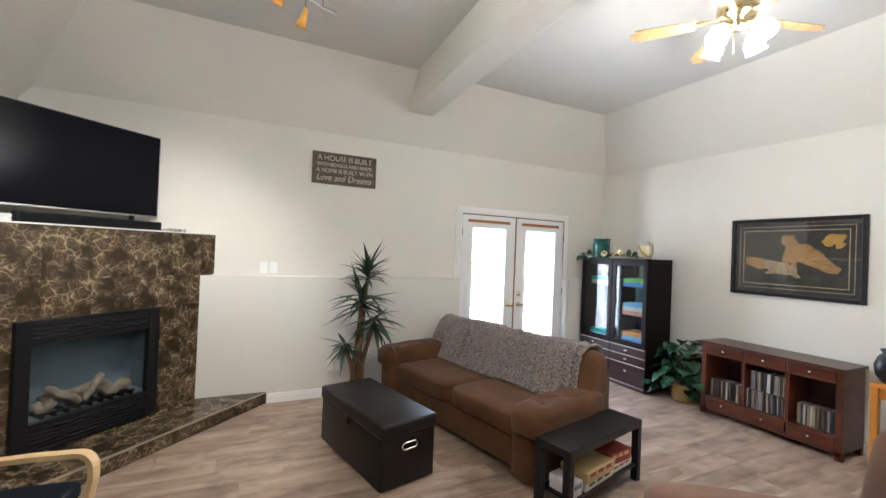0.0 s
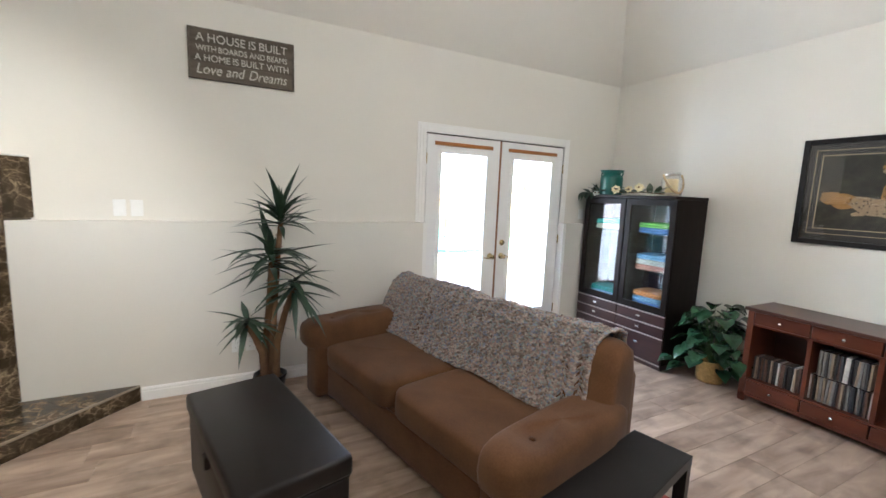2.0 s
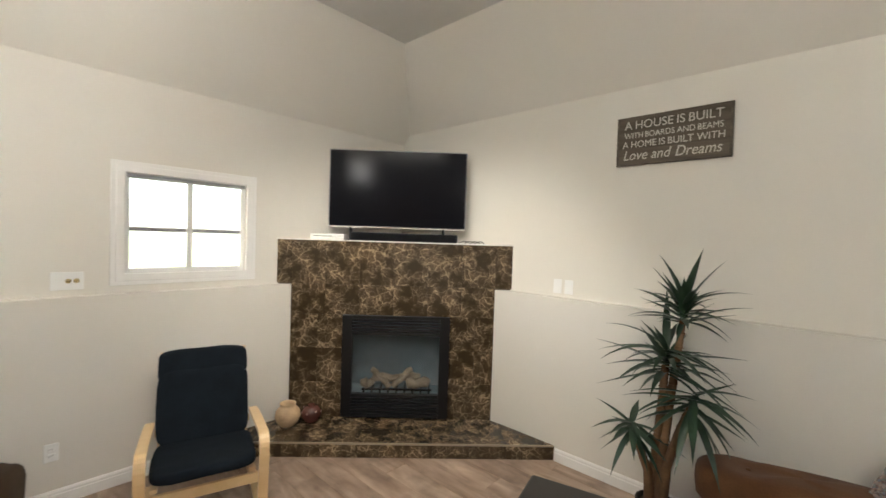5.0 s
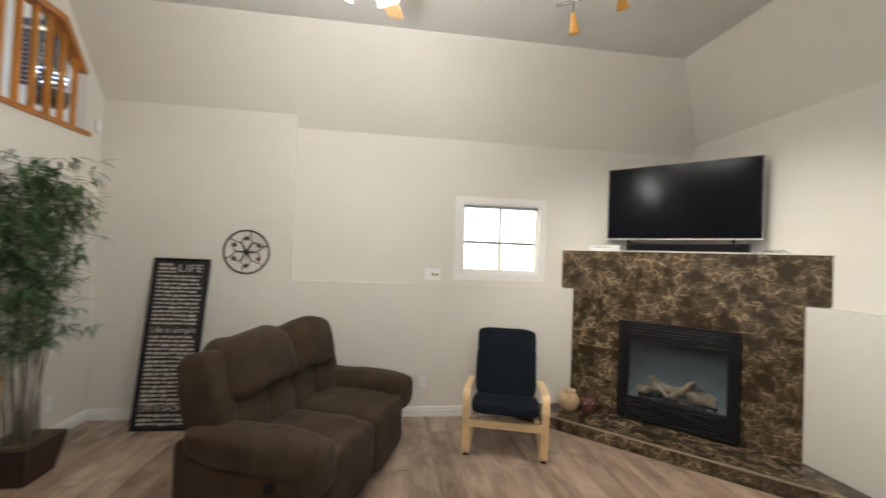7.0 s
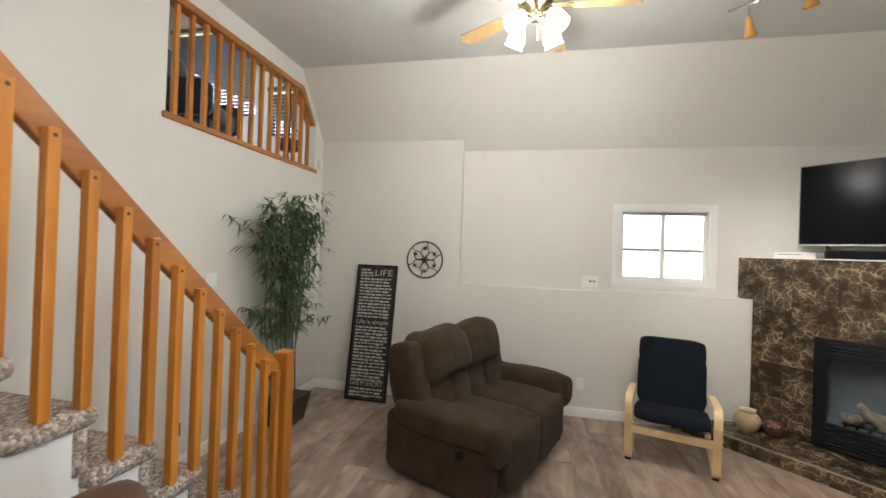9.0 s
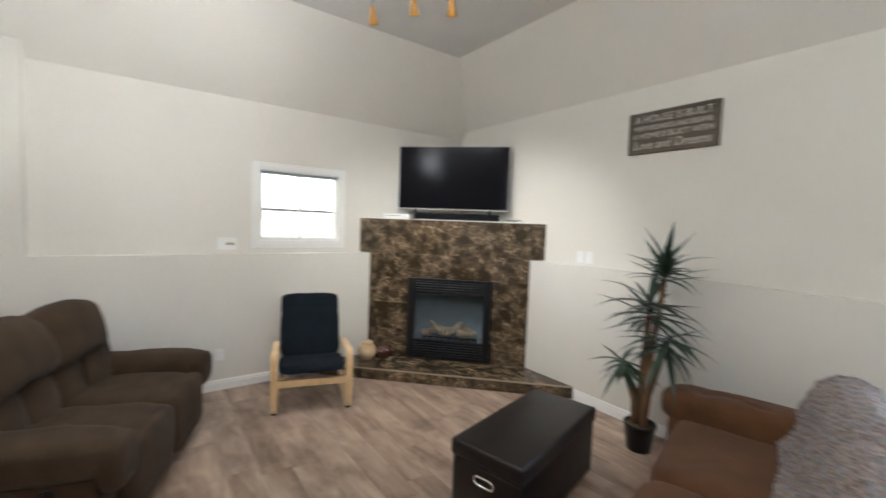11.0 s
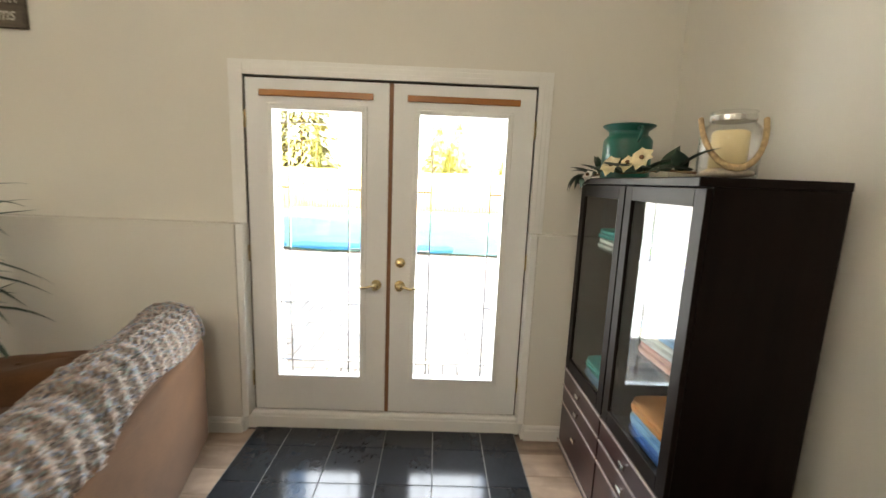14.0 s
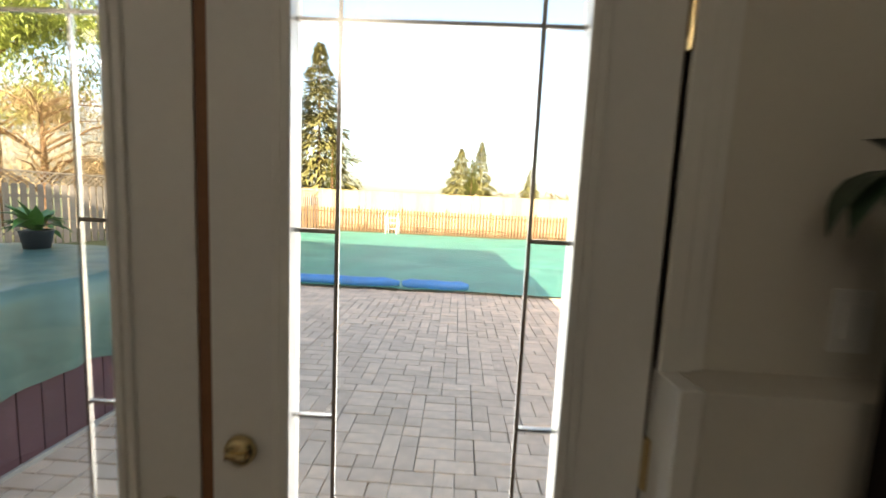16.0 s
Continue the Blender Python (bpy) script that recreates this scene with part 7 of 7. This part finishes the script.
# trees
def tree_leafy(name, label, x, y, height, spread, material, n, seed, drooping=0.5, leaf=0.35, thin=0.3):
    t = thing(name, label, "tree", pose(x, y, GZ))
    r = random.Random(seed)
    bm = bmesh.new()
    tube(bm, [(0, 0, 0), (0.1, 0, height * 0.25), (0, 0.1, height * 0.5), (0.1, 0, height * 0.85)], [0.22, 0.17, 0.11, 0.03], 9)
    tips = []
    for k in range(26):
        h = height * r.uniform(0.22, 0.85)
        a2 = r.uniform(0, 6.28)
        ln = spread * r.uniform(0.5, 1.0) * math.sin(math.pi * min(0.95, 0.2 + h / height * 0.75))
        p = [Vector((0.05, 0, h)), Vector((math.cos(a2) * ln * 0.5, math.sin(a2) * ln * 0.5, h + ln * 0.35)), Vector((math.cos(a2) * ln, math.sin(a2) * ln, h + ln * 0.4))]
        tube(bm, p, [0.06, 0.035, 0.012], 6)
        tips += [p[1], p[2], p[1].lerp(p[2], 0.5), p[0].lerp(p[1], 0.6)]
    part("trunk", bm, BARK, t, "", True)
    v, f = [], []
    for k in range(n):
        c = r.choice(tips) + Vector((r.gauss(0, 0.4), r.gauss(0, 0.4), r.gauss(0, 0.35)))
        a2 = r.uniform(0, 6.28)
        blade(v, f, c, (math.cos(a2), math.sin(a2), r.uniform(-0.6, 0.3)), leaf * r.uniform(0.5, 1.2), leaf * thin, drooping, n=2)
    tagged(leaves("crown", v, f, material, t), kind="stuff")


def conifer(name, label, x, y, height, spread, material, seed, tight=False):
    t = thing(name, label, "tree", pose(x, y, GZ))
    r = random.Random(seed)
    part("trunk", tube(bmesh.new(), [(0, 0, 0), (0, 0, height * 0.5), (0, 0, height * 0.98)], [0.18, 0.10, 0.02], 8), BARK, t, "", True)
    v, f = [], []
    for k in range(2200):
        h = r.random()
        z = height * (0.06 + 0.92 * h)
        rad = spread * (1 - h) ** (0.55 if tight else 0.85) * r.uniform(0.45, 1.08) * (1 + 0.25 * math.sin(h * 40 + r.random()))
        a2 = r.uniform(0, 6.28)
        s = max(0.12, spread * 0.17) * (0.4 + 0.9 * (1 - h))
        for q in range(3):
            blade(v, f, (math.cos(a2) * rad * 0.72, math.sin(a2) * rad * 0.72, z), (math.cos(a2 + q * 0.5 - 0.5), math.sin(a2 + q * 0.5 - 0.5), 0.9 if tight else r.uniform(-0.15, 0.5)), s * r.uniform(0.9, 1.9), s * 0.32, 0.6, n=2)
    tagged(leaves("crown", v, f, material, t), kind="stuff")


PINE = mat("conifer_needles", (0.24, 0.22, 0.07), 0.8, 0.4, 1.5)
CEDAR = mat("cedar_green", (0.22, 0.24, 0.04), 0.8, 0.35, 1.5)
WILLOW = mat("yellow_spring_leaf", (0.50, 0.46, 0.17), 0.7, 0.35, 1.2)
TWIG = mat("bare_twig", (0.46, 0.34, 0.18), 0.9, 0.3, 3)
conifer("spruce_tree", "tall ragged green spruce beyond the fence", -6.3, 35, 13.0, 3.8, PINE, 1)
conifer("cedar_tree", "narrow golden green cedar beyond the fence", -4.2, 31.5, 5.4, 0.75, CEDAR, 2, True)
conifer("spruce_tree", "far green spruce behind the fence", 4.2, 60, 9.2, 3.4, PINE, 3)
conifer("spruce_tree", "far green spruce behind the fence", 7.0, 64, 10.8, 3.0, PINE, 4)
conifer("cedar_tree", "far narrow golden cedar behind the fence", 5.6, 56, 7.4, 1.3, CEDAR, 5, True)
conifer("spruce_tree", "far small spruce at the horizon", 14.5, 66, 7.5, 2.4, PINE, 6)
tree_leafy("willow_tree", "large yellow-green spring tree beyond the side fence", -10.5, 27, 13.5, 6.0, WILLOW, 30000, 7, 1.6, 0.26)
tree_leafy("bare_bush", "tangled bare brown branches above the fence", -10.6, 18.6, 5.2, 3.4, TWIG, 13000, 8, 0.4, 0.55, 0.022)
tree_leafy("bare_bush", "tangled bare brown branches above the fence", -8.6, 21.0, 4.8, 2.8, TWIG, 10000, 18, 0.4, 0.55, 0.022)
tree_leafy("willow_tree", "leafy green tree beyond the side fence", -14, 20, 12, 5.0, mat("green_spring_leaf", (0.30, 0.36, 0.08), 0.7, 0.35, 1.5), 16000, 9, 0.8, 0.28)
shed = thing("garden_shed", "small shed with a pale roof behind the fence", "shed", pose(-10.5, 22.0, GZ))
part("wall", boxes(((-1.4, -1.2, 0.0), (1.4, 1.2, 2.0))), FENCEG, shed)
part("roof", prism(bmesh.new(), [(-1.7, 2.0), (1.7, 2.0), (0.0, 2.75)], "y", -1.5, 1.5), mat("pale_shingle", (0.42, 0.36, 0.28), 0.9, 0.2, 8), shed)
rt = random.Random(77)
v, f = [], []
for k in range(1500):
    x = rt.uniform(-160, 200)
    blade(v, f, (x, 150 + rt.uniform(-8, 8), rt.uniform(0, 4.5 + 2.0 * math.sin(x * 0.07))), (rt.uniform(-1, 1), 0, rt.uniform(0, 1)), 3.0, 1.6, 0.3, n=2)
tagged(leaves("far_trees", v, f, TWIG, None), "brown bare tree line at the horizon", "trees", "", "stuff")

# ---- floor planks and tiles ----
cut = {}


def plank_mesh(length, width):
    if (length, width) in cut:
        return cut[length, width]
    bm = bmesh.new()
    box(bm, (0, 0.0006, -0.011), (length - 0.0012, width - 0.0006, 0.0), 0.0012, None, 1)
    me = bpy.data.meshes.new("plank")
    bm.to_mesh(me)
    bm.free()
    me.materials.append(PLANK)
    cut[length, width] = me
    return me


floor_ob = bpy.data.objects["floor"]
PL, PW = 1.28, 0.192
rng, y, row = random.Random(4), YS, 0
while y < YB + 0.02:
    x = XL - rng.random() * 1.1
    while x < XR:
        x0, x1 = max(x, XL - 0.02), min(x + PL, XR + 0.02)
        if x1 - x0 > 0.04:
            ob = new("plank", plank_mesh(round(x1 - x0, 2), min(PW, round(YB + 0.03 - y, 3))))
            ob.parent = floor_ob
            ob.matrix_basis = pose(x0, y, 0)
        x += PL
    y += PW
    row += 1

tiles = thing("tile_mat", "glossy black slate floor tiles inside the garden doors", "floor tiles", kind="structure")
TX, TY = [3.01, 3.23, 3.535, 3.84, 4.14, 4.445, 4.665], [4.235, 4.545, 4.85, 5.035]
part("grout", boxes(((3.005, 4.225, 0.0005), (4.67, 5.04, 0.004))), mat("grey_grout", (0.22, 0.22, 0.21), 0.9), tiles)
part("edge_strip", boxes(((2.995, 4.216, 0.0005), (4.68, 4.228, 0.009)), bevel=0.002), CHROME, tiles, "metal edge strip")
for a, b in zip(TX, TX[1:]):
    for c, d in zip(TY, TY[1:]):
        part("tile", boxes(((a + 0.0025, c + 0.0025, 0.001), (b - 0.0025, d - 0.0025, 0.008)), bevel=0.001), SLATE, tiles)

# ---- patio pavers ----
pat, PU = bpy.data.objects["patio"], 0.132
paver_me = {}
for size in ((1, 1), (2, 1), (1, 2)):
    me = bpy.data.meshes.new("paver")
    bm = boxes(((0.0025, 0.0025, 0.0), (size[0] * PU - 0.0025, size[1] * PU - 0.0025, 0.022)), bevel=0.006)
    bm.to_mesh(me)
    bm.free()
    me.materials.append(PAVER)
    paver_me[size] = me
rest_v, rest_f, taken = [], [], set()
for j in range(54):
    for i in range(-29, 84):
        if (i, j) in taken:
            continue
        free = [q for q in ((2, 1), (2, 1), (2, 1), (1, 2), (1, 1), (1, 1)) if (q[0] == 1 or (i + 1, j) not in taken)]
        size = rng.choice(free)
        taken.update(((i, j), (i + size[0] - 1, j + size[1] - 1)))
        x, y, z = i * PU + rng.uniform(-0.003, 0.003), 5.34 + j * PU, GZ + 0.006 + rng.uniform(0, 0.006)
        if 2.9 < x < 5.4 and 6.0 < y < 9.9 and len(pat.children) < 300:
            ob = new("paver", paver_me[size])
            ob.parent = pat
            ob.matrix_basis = pose(x, y, z, 0, 0, rng.uniform(-1.2, 1.2))
        else:
            n, PX, PY = len(rest_v), size[0] * PU, size[1] * PU
            for dx, dy, dz in ((0.003, 0.003, 0), (PX - 0.003, 0.003, 0), (PX - 0.003, PY - 0.003, 0), (0.003, PY - 0.003, 0), (0.008, 0.008, 0.02), (PX - 0.008, 0.008, 0.02), (PX - 0.008, PY - 0.008, 0.02), (0.008, PY - 0.008, 0.02)):
                rest_v.append((x + dx, y + dy, z + dz))
            rest_f += [(n + 4, n + 5, n + 6, n + 7), (n, n + 1, n + 5, n + 4), (n + 1, n + 2, n + 6, n + 5), (n + 2, n + 3, n + 7, n + 6), (n + 3, n, n + 4, n + 7)]
me = bpy.data.meshes.new("far_pavers")
me.from_pydata(rest_v, [], rest_f)
gi = PAVERJ.node_tree.nodes.new("ShaderNodeNewGeometry")
hs = PAVERJ.node_tree.nodes.new("ShaderNodeHueSaturation")
mr = PAVERJ.node_tree.nodes.new("ShaderNodeMapRange")
mr.inputs[3].default_value, mr.inputs[4].default_value = 0.89, 1.11
bs = PAVERJ.node_tree.nodes["Principled BSDF"]
src = bs.inputs["Base Color"].links[0].from_socket
PAVERJ.node_tree.links.new(gi.outputs["Random Per Island"], mr.inputs[0])
PAVERJ.node_tree.links.new(mr.outputs[0], hs.inputs["Value"])
PAVERJ.node_tree.links.new(src, hs.inputs["Color"])
PAVERJ.node_tree.links.new(hs.outputs[0], bs.inputs["Base Color"])
me.materials.append(PAVERJ)
fp_ob = new("far_pavers", me)
fp_ob.parent = pat
tagged(fp_ob, "rows of worn grey-brown pavers", "", "", "stuff")
